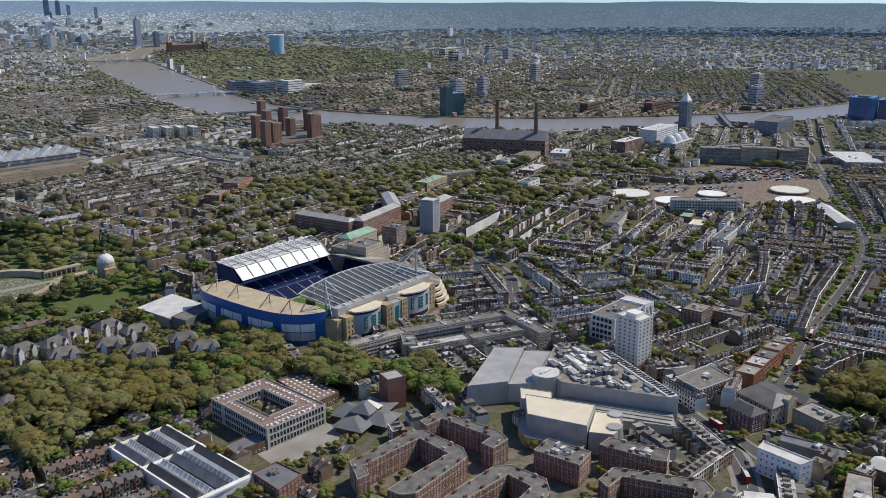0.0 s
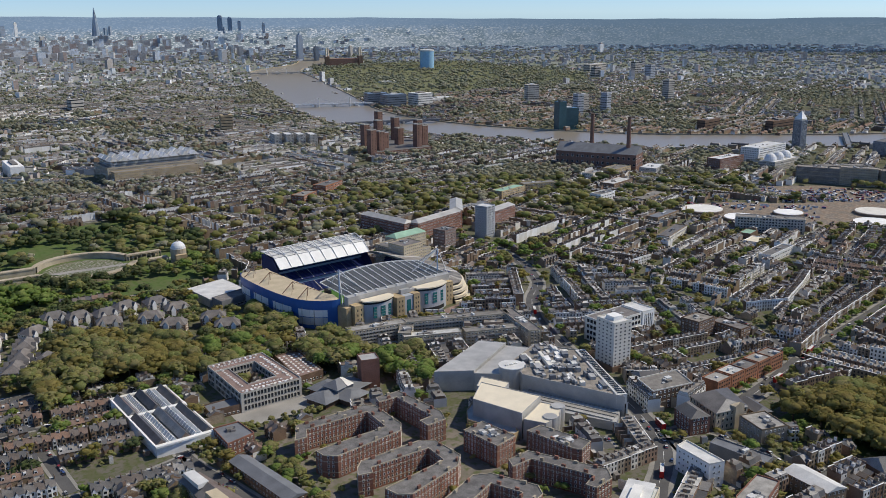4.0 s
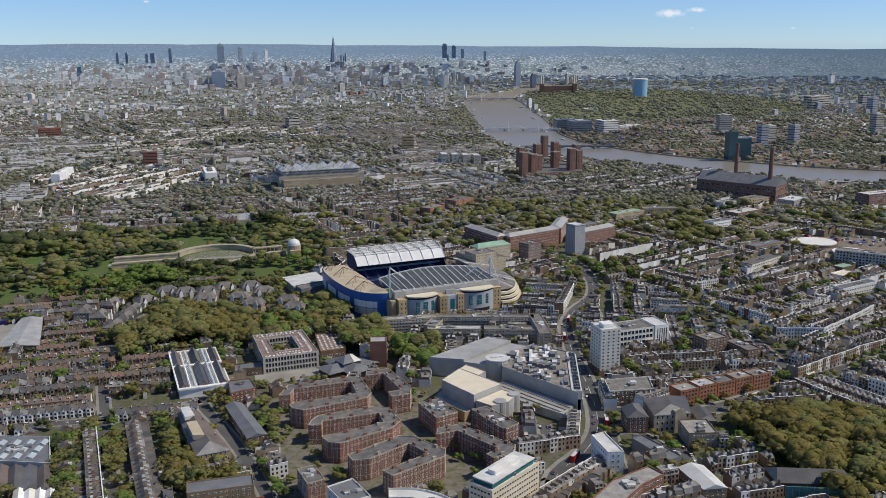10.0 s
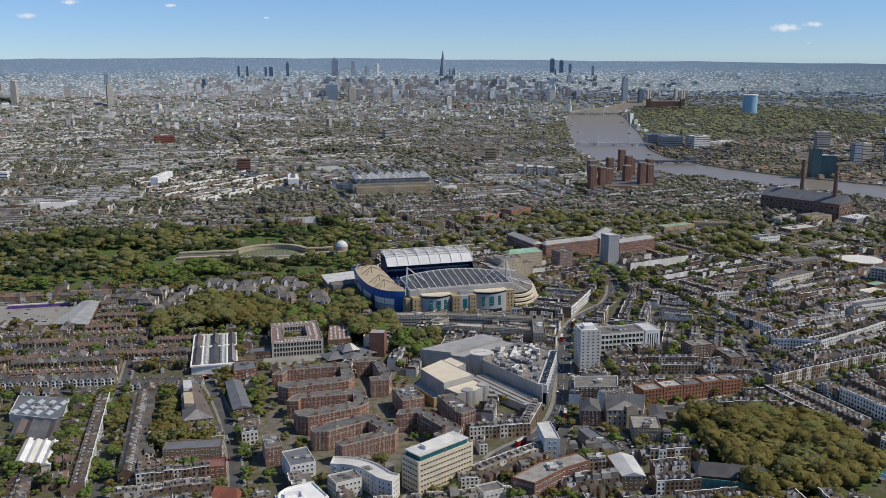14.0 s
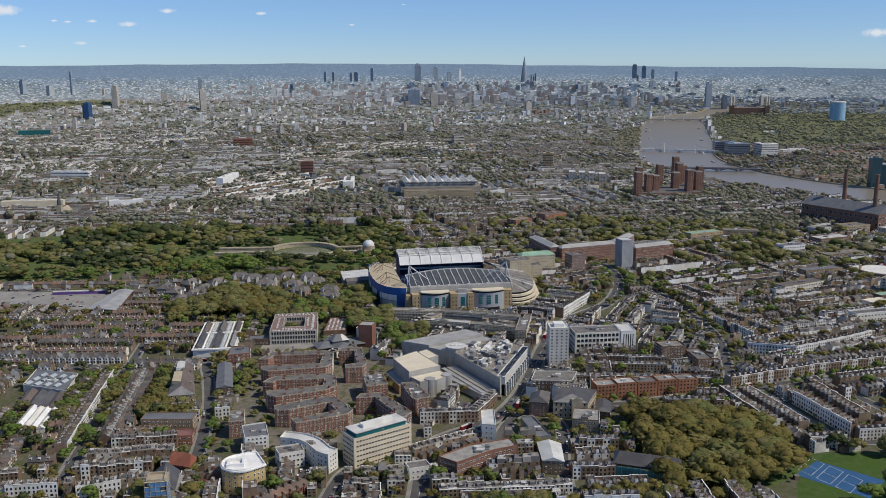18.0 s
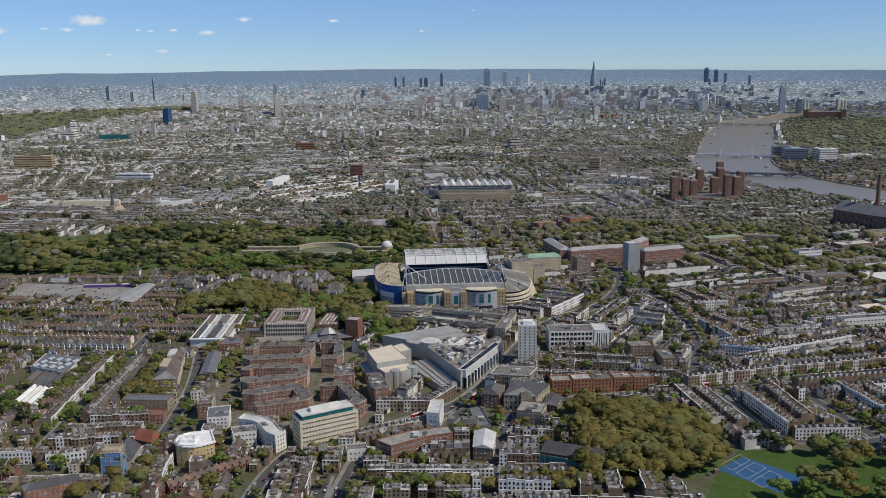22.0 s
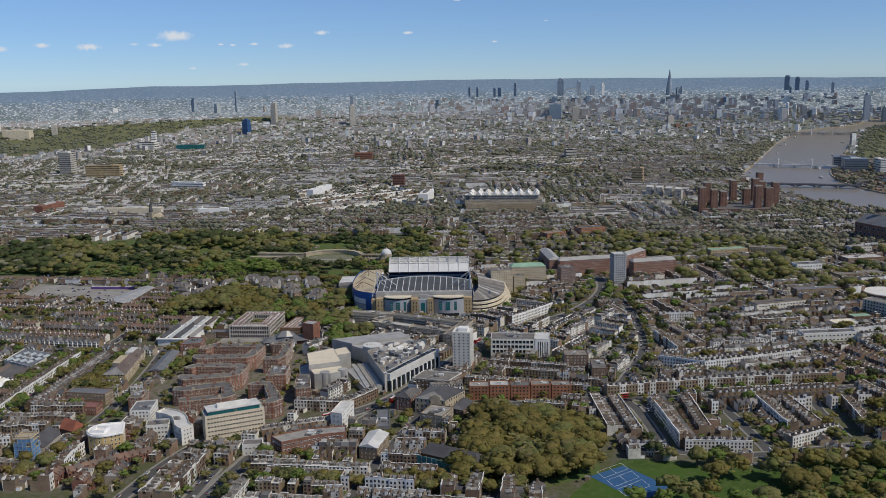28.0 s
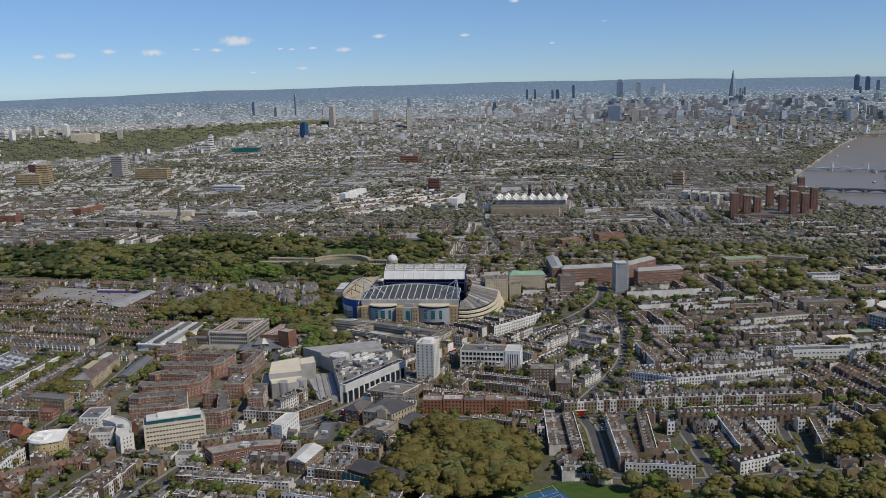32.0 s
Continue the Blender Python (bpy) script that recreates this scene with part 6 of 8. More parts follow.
for x in (-88, 88):
    for y in (-24, 24):
        part("wash_tower", Shape().box(x - 10 + y * .2, x + 10 + y * .2, y - 9, y + 9, 0, 48), "brown", t)
        part("chimney", Shape().tube((x + y * .45, y, 48), (x + y * .45, y, 93), 5.5, 4.6, 10), "cream", t, "cream fluted chimney")
# workshops west of the white terrace
building("factory", "old brick workshop with pale roof lights", "factory", [(61, 354), (102, 341), (108, 298), (66, 315)], 6, "stock", "greydark", vents=10)
t = thing("roof_lights", 84, 327, "rows of pale roof lights on the workshop", "roof", -14, z=6)
for i in range(4):
    for j in range(3):
        part("roof_light", gable(Shape(), [(-17 + i * 9, -14 + j * 10), (-11 + i * 9, -14 + j * 10), (-11 + i * 9, -7 + j * 10), (-17 + i * 9, -7 + j * 10)], 0, 1.4), "skylight", t)
for i in range(4):
    building("saw_tooth_shed", "workshop bay under a white sheet roof", "shed", rect(96.5 + i * 6, 250 - i * 1.8, 5.9, 38, 6), 5, "stock", "white", style="gable", rise=1.8, hip=0, group="workshop bays")
for i in range(4):
    building("saw_tooth_shed", "workshop bay under a dark slate roof", "shed", rect(81 + i * 8.6, 288 - i * 2.6, 8.4, 32, 8), 5, "stock", "slate", style="gable", rise=2.6, hip=0, group="workshop bays")



# ---------------------------------------------------------------- house kinds
def soup(faces):
    """Faces given as (tag, material, corners) to arrays."""
    v, q, m, tg = [], [], [], []
    for tag, mat, pts in faces:
        k = len(v)
        v += pts
        q.append((k, k + 1, k + 2, k + 3)), m.append(mat), tg.append(tag)
    return np.array(v, float), np.array(q), m, tg


def fbox(tag, mat, x0, x1, y0, y1, z0, z1, top=None):
    a = [(x0, y0), (x1, y0), (x1, y1), (x0, y1)]
    f = [(tag, mat, [(*a[i], z0), (*a[(i + 1) % 4], z0), (*a[(i + 1) % 4], z1), (*a[i], z1)]) for i in range(4)]
    return f + [(tag, top or mat, [(*p, z1) for p in a])]


def fwin(y, x, z, w, h, side):
    y += 0.04 * side
    p = [(x - w / 2, y, z), (x + w / 2, y, z), (x + w / 2, y, z + h), (x - w / 2, y, z + h)]
    return [("window", "G", p if side < 0 else p[::-1])]


def house(kind, detail):
    """Faces of one terraced house: front at -y, W front wall, B brick, R roof, G glass, F flat roof, P pots."""
    w, d = 5.6, 9.0
    x = w / 2
    f = []
    if kind == "pitched":
        e, r = 6.3, 9.0
        f += [("wall", "W", [(-x, -d / 2, 0), (x, -d / 2, 0), (x, -d / 2, e), (-x, -d / 2, e)]), ("wall", "B", [(x, d / 2, 0), (-x, d / 2, 0), (-x, d / 2, e), (x, d / 2, e)])]
        for s in (-1, 1):
            g = [(s * x, -d / 2 * s, 0), (s * x, d / 2 * s, 0), (s * x, d / 2 * s, e), (s * x, -d / 2 * s, e)]
            f += [("wall", "B", g), ("wall", "B", [(s * x, -d / 2 * s, e), (s * x, d / 2 * s, e), (s * x, 0.1 * s, r), (s * x, -0.1 * s, r)])]
        f += [("roof", "R", [(-x, -d / 2 - .25, e - .1), (x, -d / 2 - .25, e - .1), (x, 0, r), (-x, 0, r)]), ("roof", "R", [(x, d / 2 + .25, e - .1), (-x, d / 2 + .25, e - .1), (-x, 0, r), (x, 0, r)])]
        if detail:
            for c in (-1.3,):
                f += fbox("bay", "W", c - 1.15, c + 1.15, -d / 2 - .9, -d / 2 + .05, 0, 5.7, "R")
                f += [("bay", "W", [(c - 1.3, -d / 2 - .92, 5.7), (c + 1.3, -d / 2 - .92, 5.7), (c + .02, -d / 2 - .92, 7.9), (c - .02, -d / 2 - .92, 7.9)]),
                      ("bay", "R", [(c - 1.3, -d / 2 - 1.0, 5.7), (c, -d / 2 - 1.0, 8.0), (c, -d / 2 + 1.6, 8.0), (c - 1.3, -d / 2 + .4, 5.7)]), ("bay", "R", [(c, -d / 2 - 1.0, 8.0), (c + 1.3, -d / 2 - 1.0, 5.7), (c + 1.3, -d / 2 + .4, 5.7), (c, -d / 2 + 1.6, 8.0)])]
                f += fwin(-d / 2 - .9, c, .9, 1.7, 1.7, -1) + fwin(-d / 2 - .9, c, 3.7, 1.5, 1.5, -1)
        if detail:
            f += fbox("dormer", "V", .2, 1.9, .9, 3.2, 6.6, 8.5, "F") + fwin(3.2, 1.05, 7.0, 1.2, 1.1, 1)
        top, rows = r, 2
    elif kind == "butterfly":
        e, r = 10.2, 9.0
        f += fbox("wall", "W", -x, x, -d / 2, -d / 2 + 0.4, 0, e)
        f += [("wall", "B", [(x, d / 2, 0), (-x, d / 2, 0), (-x, d / 2, r), (x, d / 2, r)])]
        f += fbox("wall", "B", -x, -x + 0.35, -d / 2 + 0.4, d / 2, 0, e - 0.1) + fbox("wall", "B", x - 0.02, x, -d / 2 + .4, d / 2, 0, e - 0.8)
        f += [("roof", "R", [(-x + .35, -d / 2 + .4, e - .5), (0, -d / 2 + .4, r - .8), (0, d / 2, r - .8), (-x + .35, d / 2, e - .5)]), ("roof", "R", [(0, -d / 2 + .4, r - .8), (x, -d / 2 + .4, e - .5), (x, d / 2, e - .5), (0, d / 2, r - .8)])]
        if detail is not None:
            f += fbox("coping", "V", -x, x, -d / 2 - .12, -d / 2 + .5, e, e + .22)
        if detail:
            f += fbox("dormer", "V", -1.3, .5, .8, 2.6, r - 1.2, r + 1.3, "F")
        top, rows = e, 3
    elif kind == "mansard":
        e, r = 8.8, 11.4
        f += fbox("wall", "W", -x, x, -d / 2, d / 2, 0, e, "F")
        f += [("roof", "R", [(-x, -d / 2 + .4, e), (x, -d / 2 + .4, e), (x, -d / 2 + 1.5, r), (-x, -d / 2 + 1.5, r)]), ("roof", "R", [(x, d / 2 - .3, e), (-x, d / 2 - .3, e), (-x, d / 2 - 1.4, r), (x, d / 2 - 1.4, r)]),
              ("roof", "F", [(-x, -d / 2 + 1.5, r), (x, -d / 2 + 1.5, r), (x, d / 2 - 1.4, r), (-x, d / 2 - 1.4, r)])]
        for s in (-1, 1):
            f += [("roof", "B", [(s * x, (-d / 2 + .4) * s if s > 0 else d / 2 - .3, e), (s * x, (d / 2 - .3) if s > 0 else -d / 2 + .4, e), (s * x, d / 2 - 1.4 if s > 0 else -d / 2 + 1.5, r), (s * x, -d / 2 + 1.5 if s > 0 else d / 2 - 1.4, r)])]
        if detail:
            for c in (-1.35, 1.35):
                f += fbox("dormer", "W", c - .65, c + .65, -d / 2 + .55, -d / 2 + 1.6, e + .4, e + 2.0, "F") + fwin(-d / 2 + .55, c, e + .6, .9, 1.2, -1)
        top, rows = r, 3
    else:
        e = 8.4
        if detail is not None:
            f += fbox("coping", "V", -x, x, -d / 2 - .12, -d / 2 + .4, e, e + .3)
        f += fbox("wall", "W", -x, x, -d / 2, d / 2, 0, e, "F") + fbox("roof", "F", -x * .5, x * .3, -d * .2, d * .25, e, e + 1.6, "F")
        top, rows = e, 3
    f += fbox("chimney", "B", x - .55, x + .0, -1.0, 1.0, top - 1.6, top + 1.5)
    if detail:
        for o in (-.65, -.2, .25, .7):
            f += fbox("chimney", "P", x - .42, x - .16, o - .13, o + .13, top + 1.5, top + 2.0)
        for k in range(rows):
            for c in ((1.35,) if kind == "pitched" else (-1.35, 1.35) if k else (-1.2,)):
                f += fwin(-d / 2, c, 0.9 + 2.95 * k, 1.15 if k else 1.9, 1.7, -1)
            f += fwin(d / 2, -1.2, 1.0 + 2.9 * k, 1.0, 1.4, 1)
        f += [("door", "D", [(1.1, -d / 2 - .05, 0), (2.1, -d / 2 - .05, 0), (2.1, -d / 2 - .05, 2.3), (1.1, -d / 2 - .05, 2.3)])]
    if detail is None:
        return soup(f)
    h = 5.4 if rows == 2 else 6.6
    xe = 0.25
    f += [("rear_wing", "B", [(-x, d / 2 + 5.5, 0), (-x, d / 2, 0), (-x, d / 2, h), (-x, d / 2 + 5.5, h)]), ("rear_wing", "B", [(xe, d / 2, 0), (xe, d / 2 + 5.5, 0), (xe, d / 2 + 5.5, h - 1.2), (xe, d / 2, h - 1.2)]),
          ("rear_wing", "B", [(xe, d / 2 + 5.5, 0), (-x, d / 2 + 5.5, 0), (-x, d / 2 + 5.5, h), (xe, d / 2 + 5.5, h - 1.2)]), ("rear_wing", "R", [(-x, d / 2, h), (xe, d / 2, h - 1.2), (xe, d / 2 + 5.5, h - 1.2), (-x, d / 2 + 5.5, h)])]
    if detail:
        f += fbox("rear_wing", "W", .3, x - .05, d / 2, d / 2 + 3.2, 0, 2.7, "F")
    return soup(f)


# kinds of terraced house: form, and the material of front, brick, roof, flat, glass, pots, door
STYLES = [
    ("pitched", dict(W="stock", B="stock", R="slate", F="flat", G="glass", P="tile", D="bluesteel", V="white")),
    ("pitched", dict(W="white", B="stock", R="slate", F="flat", G="glass", P="tile", D="brown", V="white")),
    ("pitched", dict(W="red", B="red", R="tile", F="flat", G="glass", P="tile", D="white", V="white")),
    ("butterfly", dict(W="white", B="stock", R="slate", F="flat", G="glass", P="tile", D="brown", V="white")),
    ("butterfly", dict(W="stock", B="stock", R="slate", F="flat", G="glass", P="tile", D="bluesteel", V="white")),
    ("mansard", dict(W="white", B="stock", R="slate", F="flat", G="glass", P="tile", D="brown", V="white")),
    ("mansard", dict(W="stock", B="stock", R="slate", F="flat", G="glass", P="tile", D="brown", V="white")),
    ("block", dict(W="white", B="stock", R="slate", F="flat", G="glass", P="tile", D="brown", V="white")),
    ("block", dict(W="stock", B="stock", R="slate", F="flat", G="glass", P="tile", D="brown", V="white")),
    ("pitched", dict(W="stock", B="stock", R="tile", F="flat", G="glass", P="tile", D="white", V="white")),
]
HOUSES = []        # x, y, angle, width scale, height scale, style


def row_houses(x, y, rot, n, style, sw=1.0, sz=1.0, rnd=random):
    """n houses side by side from x, y along rot; fronts look to the right of that way."""
    c, s = math.cos(radians(rot)), math.sin(radians(rot))
    for i in range(n):
        st = style if isinstance(style, int) else rnd.choice(style)
        HOUSES.append((x + c * 5.6 * sw * (i + .5), y + s * 5.6 * sw * (i + .5), rot, sw, sz * rnd.uniform(.97, 1.03), st))


def row_between(a, b, style, sz=1.0, depth=9.0, rnd=random.Random(4)):
    """A terrace whose front stands on the line a to b; fronts look to the right of the way from a to b."""
    a, b = np.array(a, float), np.array(b, float)
    L = np.linalg.norm(b - a)
    u = (b - a) / L
    n = max(1, round(L / 5.6))
    o = a + np.array((-u[1], u[0])) * 4.5
    row_houses(o[0], o[1], math.degrees(math.atan2(u[1], u[0])), n, style, L / n / 5.6, sz, rnd)
    take([a - (-u[1] * -1, u[0] * -1), b, b + np.array((-u[1], u[0])) * 11, a + np.array((-u[1], u[0])) * 11], 1)


# terraces that can be followed in the plan
ROWS_OF_HOUSES = [
    ((655, 303), (738, 333), 4, 1.05), ((738, 333), (848, 364), 4, 1.05), ((702, 397), (744, 386), 3, 1.0), ((744, 386), (800, 413), 3, 1.0), ((800, 413), (838, 434), 3, 1.0),
    ((544, 373), (618, 364), 4, .78), ((544, 350), (612, 344), 4, .8), ((528, 318), (640, 308), 4, .85),
    ((150, 190), (131, 346), 3, .85), ((150, 350), (167, 202), 1, 1.0), ((38, 386), (126, 386), 1, 1.0), ((122, 414), (36, 414), 9, 1.0), ((30, 432), (118, 432), 0, 1.0), ((24, 462), (74, 465), 1, 1.0),
    ((141, 368), (198, 366), 1, 1.0), ((20, 488), (60, 490), 9, 1.1), ((68, 474), (100, 474), 9, 1.1), ((106, 449), (154, 446), 9, 1.0),
    ((396, 236), (440, 238), 8, 1.1), ((440, 240), (458, 278), 8, 1.0), ((440, 212), (388, 180), 8, 1.0), ((436, 114), (492, 117), 7, 0.95), ((408, 112), (436, 114), 8, 0.95),
    ((671, 183), (698, 186), 3, .9), ((693, 270), (708, 202), 3, 1.1), ((712, 196), (760, 200), 3, .9), ((790, 212), (828, 240), 3, .9),
    ((678, 712), (768, 747), 3, 1.0), ((695, 646), (786, 684), 3, 1.0), ((711, 558), (749, 565), 3, 1.0), ((549, 522), (590, 590), 3, 1.1),
    ((137, 122), (168, 126), 3, 1.0), ((182, 119), (207, 128), 3, 1.0), ((283, 84), (326, 127), 2, 1.0), ((884, 1138), (970, 1150), 3, 1.0),
    ((682, 212), (664, 288), 3, .95), ((640, 288), (655, 218), 4, .9), ((845, 339), (744, 311), 4, 1.0), ((776, 298), (791, 240), 3, 1.0), ((817, 246), (803, 304), 4, 1.0), ((845, 308), (849, 250), 4, 1.0), ((733, 224), (723, 292), 4, 1.0),
    ((503, 335), (523, 322), 8, 1.2), ((492, 322), (482, 290), 5, 1.1), ((506, 276), (532, 286), 5, 1.2),
]
for a, b, st, sz in ROWS_OF_HOUSES:
    row_between(a, b, st, sz)

# districts: middle, way of the streets, spacing, mix of house kinds, tree share
DISTRICTS = [
    ((60, 440), 0, 50, (1, 1, 9, 0), .9), ((110, 270), -83, 54, (0, 1, 1, 9), 1.2), ((230, 150), 8, 48, (0, 2, 3, 8), .7), ((420, 120), 3, 46, (4, 8, 7, 6), .6),
    ((540, 90), 0, 46, (4, 3, 0), .6), ((480, 300), 72, 44, (8, 5, 4), .2), ((570, 330), -4, 44, (4, 4, 0), .7), ((740, 270), -75, 54, (3, 4, 1, 0), .7),
    ((760, 450), 20, 52, (3, 4, 0, 5), .7), ((620, 470), 65, 50, (3, 4, 5), .9), ((740, 640), 21, 44, (3, 4, 0, 4), .7), ((870, 560), 20, 56, (4, 0, 8, 7), .7),
    ((950, 420), 25, 54, (0, 4, 9), .6), ((1150, 400), 30, 60, (0, 4, 9), .8), ((820, 860), 20, 62, (8, 6, 4), .8), ((960, 900), 24, 62, (8, 7, 4), .8), ((1010, 1100), 15, 48, (3, 4, 0), .8),
    ((700, 1050), 10, 60, (6, 4, 8), 1.0), ((420, 1150), 8, 58, (4, 6, 4, 3), .7), ((200, 1200), 4, 52, (3, 6, 4, 4), .8), ((-60, 1180), 3, 50, (3, 5, 3, 4), .8), ((-300, 1150), 6, 52, (3, 5, 6, 4), .6),
    ((-200, 1450), 5, 60, (5, 3, 7, 4), .8), ((100, 1550), 55, 60, (5, 3, 3, 4), .8), ((-500, 1600), 20, 64, (5, 7, 3, 6), .9), ((350, 1850), 10, 62, (6, 5, 3, 4), .9),
    ((650, 1500), 12, 54, (3, 4, 5), .6), ((700, 1800), 8, 58, (4, 6, 5), .8), ((800, 2200), 5, 60, (6, 6, 5), .9), ((300, 2300), 30, 66, (5, 3, 3, 4), .9), ((-300, 2100), 10, 66, (5, 5, 3, 7), .8),
    ((-900, 2100), 25, 70, (5, 7, 7, 3), .8), ((1500, 900), 28, 66, (8, 7, 6), .5), ((1700, 1500), 20, 60, (9, 6, 0), .8), ((1600, 2000), 15, 60, (9, 6, 0), .9), ((2200, 1600), 35, 62, (0, 9, 4), 1.0),
    ((0, 2900), 15, 70, (5, 6, 3), .9), ((700, 2900), 10, 70, (6, 5, 4), .9), ((-700, 2900), 30, 72, (5, 7, 3, 7), .7), ((2400, 2200), 25, 64, (0, 4, 9), 1.0),
]
SEEDS = np.array([d[0] for d in DISTRICTS], float)
TREES = []         # x, y, height, kind
SHEDS = []
STREETS = []       # x, y, angle, length
rng = np.random.default_rng(11)
for di, (mid, rot, gap, mix, green) in enumerate(DISTRICTS):
    gap *= .9
    far = math.hypot(mid[0] - MID[0], mid[1] - MID[1])
    R = 560 if far > 1500 else 400
    wide = 5.6 * (1.0 if far < 1600 else 3.0)
    c0, s0 = math.cos(radians(rot)), math.sin(radians(rot))
    blk = (gap * 3.0, gap * 2.0)
    turned = rng.random((64, 64)) < .24
    open_ = rng.random((64, 64)) < (.015 if far < 1100 else .13)
    skew = rng.uniform(-5, 5, (64, 64))

    def block_of(x, y):
        a, b = (x - mid[0]) * c0 + (y - mid[1]) * s0, -(x - mid[0]) * s0 + (y - mid[1]) * c0
        return (np.floor(a / blk[0]).astype(int) + 32) % 64, (np.floor(b / blk[1]).astype(int) + 32) % 64

    for way in (0, 1):
        rt = rot + 90 * way
        c, s = math.cos(radians(rt)), math.sin(radians(rt))
        us = np.arange(-R, R, wide)
        for vi in range(int(-R / gap), int(R / gap) + 1):
            seg = np.repeat(np.arange(len(us) // 12 + 2), 12)[:len(us)]
            wob = rng.uniform(-3.5, 3.5, seg.max() + 1)[seg]
            hm = rng.choice((.76, .84, .9, .98, 1.08), seg.max() + 1)[seg]
            styles = rng.choice(mix, seg.max() + 1)[seg]
            gone = (rng.random(seg.max() + 1) < .06)[seg]
            run = rng.integers(14, 30)
            for side in (-1, 1):
                v = vi * gap + wob + side * 11.5 + rng.uniform(-.5, .5, len(us))
                x, y = mid[0] + us * c - v * s, mid[1] + us * s + v * c
                bx, by = x - side * s * 9, y + side * c * 9
                fx, fy = x + side * s * 4, y - side * c * 4
                I, J = block_of(x, y)
                ok = inside(x, y, TOWN) & (taken(x, y) == 0) & (taken(bx, by) == 0) & (taken(fx, fy) == 0) & ~gone
                ok &= (turned[I, J] == bool(way)) & ~open_[I, J]
                ok &= np.argmin((SEEDS[:, 0, None] - x) ** 2 + (SEEDS[:, 1, None] - y) ** 2, axis=0) == di
                ok &= (np.arange(len(us)) + vi * 5) % run != 0
                ok &= rng.random(len(us)) > .04
                for i in np.nonzero(ok)[0]:
                    st = styles[i] if rng.random() < .78 else mix[rng.integers(len(mix))]
                    HOUSES.append((x[i], y[i], rt + (180 if side < 0 else 0), wide / 5.6, hm[i] * rng.uniform(.93, 1.05), st))
                if side > 0:
                    for i in range(0, len(us) - 3, 3):
                        if ok[i] and ok[i + 2]:
                            w_ = vi * gap + wob[i + 1]
                            STREETS.append((mid[0] + us[i + 1] * c - w_ * s, mid[1] + us[i + 1] * s + w_ * c, rt, wide * 3.05))
            # garden trees behind the rows, some along the street
            for v, chance, lo, hi in [b_ for b_ in ((vi * gap + gap / 2, (.85 if far < 1600 else .72) * green, 6, 13), (vi * gap + gap / 2 + 5, .85 * green, 3.5, 7.5), (vi * gap + gap / 2 - 5, .8 * green, 2.5, 6), (vi * gap + gap / 2 + 1, .8 * green, 2.5, 6), (vi * gap + 6.4, .14 * green, 6, 10), (vi * gap - 6.4, .10 * green, 6, 10)) if far < 1500 or b_[2] >= 6]:
                step = 2 if far < 1600 else 1
                uu = us[::step] + rng.uniform(-4, 4, len(us[::step]))
                vv = v + rng.uniform(-4, 4, len(uu)) * (chance > .2 * green)
                x, y = mid[0] + uu * c - vv * s, mid[1] + uu * s + vv * c
                I, J = block_of(x, y)
                ok = inside(x, y, TOWN) & (taken(x, y) == 0) & (rng.random(len(uu)) < np.where(open_[I, J], .95, chance)) & (turned[I, J] == bool(way))
                ok &= np.argmin((SEEDS[:, 0, None] - x) ** 2 + (SEEDS[:, 1, None] - y) ** 2, axis=0) == di
                for i in np.nonzero(ok)[0]:
                    TREES.append((x[i], y[i], rng.uniform(lo, hi) * (1 if far < 1100 else 1.4), rng.choice((0, 0, 1, 2, 3))))
            # sheds and back additions in the yards
            if far < 1300:
                uu = us + rng.uniform(-2, 2, len(us))
                vv = vi * gap + gap / 2 + rng.uniform(-9, 9, len(us))
                x, y = mid[0] + uu * c - vv * s, mid[1] + uu * s + vv * c
                I, J = block_of(x, y)
                ok = inside(x, y, TOWN) & (taken(x, y) == 0) & (rng.random(len(uu)) < .42) & (turned[I, J] == bool(way))
                ok &= np.argmin((SEEDS[:, 0, None] - x) ** 2 + (SEEDS[:, 1, None] - y) ** 2, axis=0) == di
                for i in np.nonzero(ok)[0]:
                    SHEDS.append((x[i], y[i], radians(rt), rng.uniform(2, 5.5), rng.uniform(2, 4), rng.uniform(2.2, 4.6)))

# ---------------------------------------------------------------- the nearest houses, each a thing of its own
HOUSES.sort(key=lambda h: (h[1] + 0.15 * abs(h[0] - 430)))
near_houses, HOUSES = HOUSES[:52], HOUSES[52:]
HOUSE_LABEL = {0: "two-storey stock brick terraced house with a slate roof", 1: "white-fronted terraced house with a slate roof", 2: "red brick terraced house with a tiled roof", 3: "three-storey white stucco terraced house with a parapet",
               4: "three-storey stock brick terraced house with a parapet", 5: "white terraced house with a slate mansard", 6: "stock brick terraced house with a slate mansard", 7: "white flat-roofed terraced house", 8: "brick flat-roofed terraced house", 9: "brick terraced house with a brown tiled roof"}
protos = {}
for st, (kind, mats) in enumerate(STYLES):
    v, q, m, tg = house(kind, True)
    protos[st] = []
    tg = [f"window {i}" if t_ == "window" else t_ for i, t_ in enumerate(tg)]
    for tag in dict.fromkeys(tg):
        sel = [i for i, t_ in enumerate(tg) if t_ == tag]
        idx = q[sel].ravel()
        names = sorted({mats[m[i]] for i in sel})
        protos[st].append((tag.split()[0], quads_mesh(tag.split()[0], v[idx], np.arange(len(idx)).reshape(-1, 4), [names.index(mats[m[i]]) for i in sel], names)))
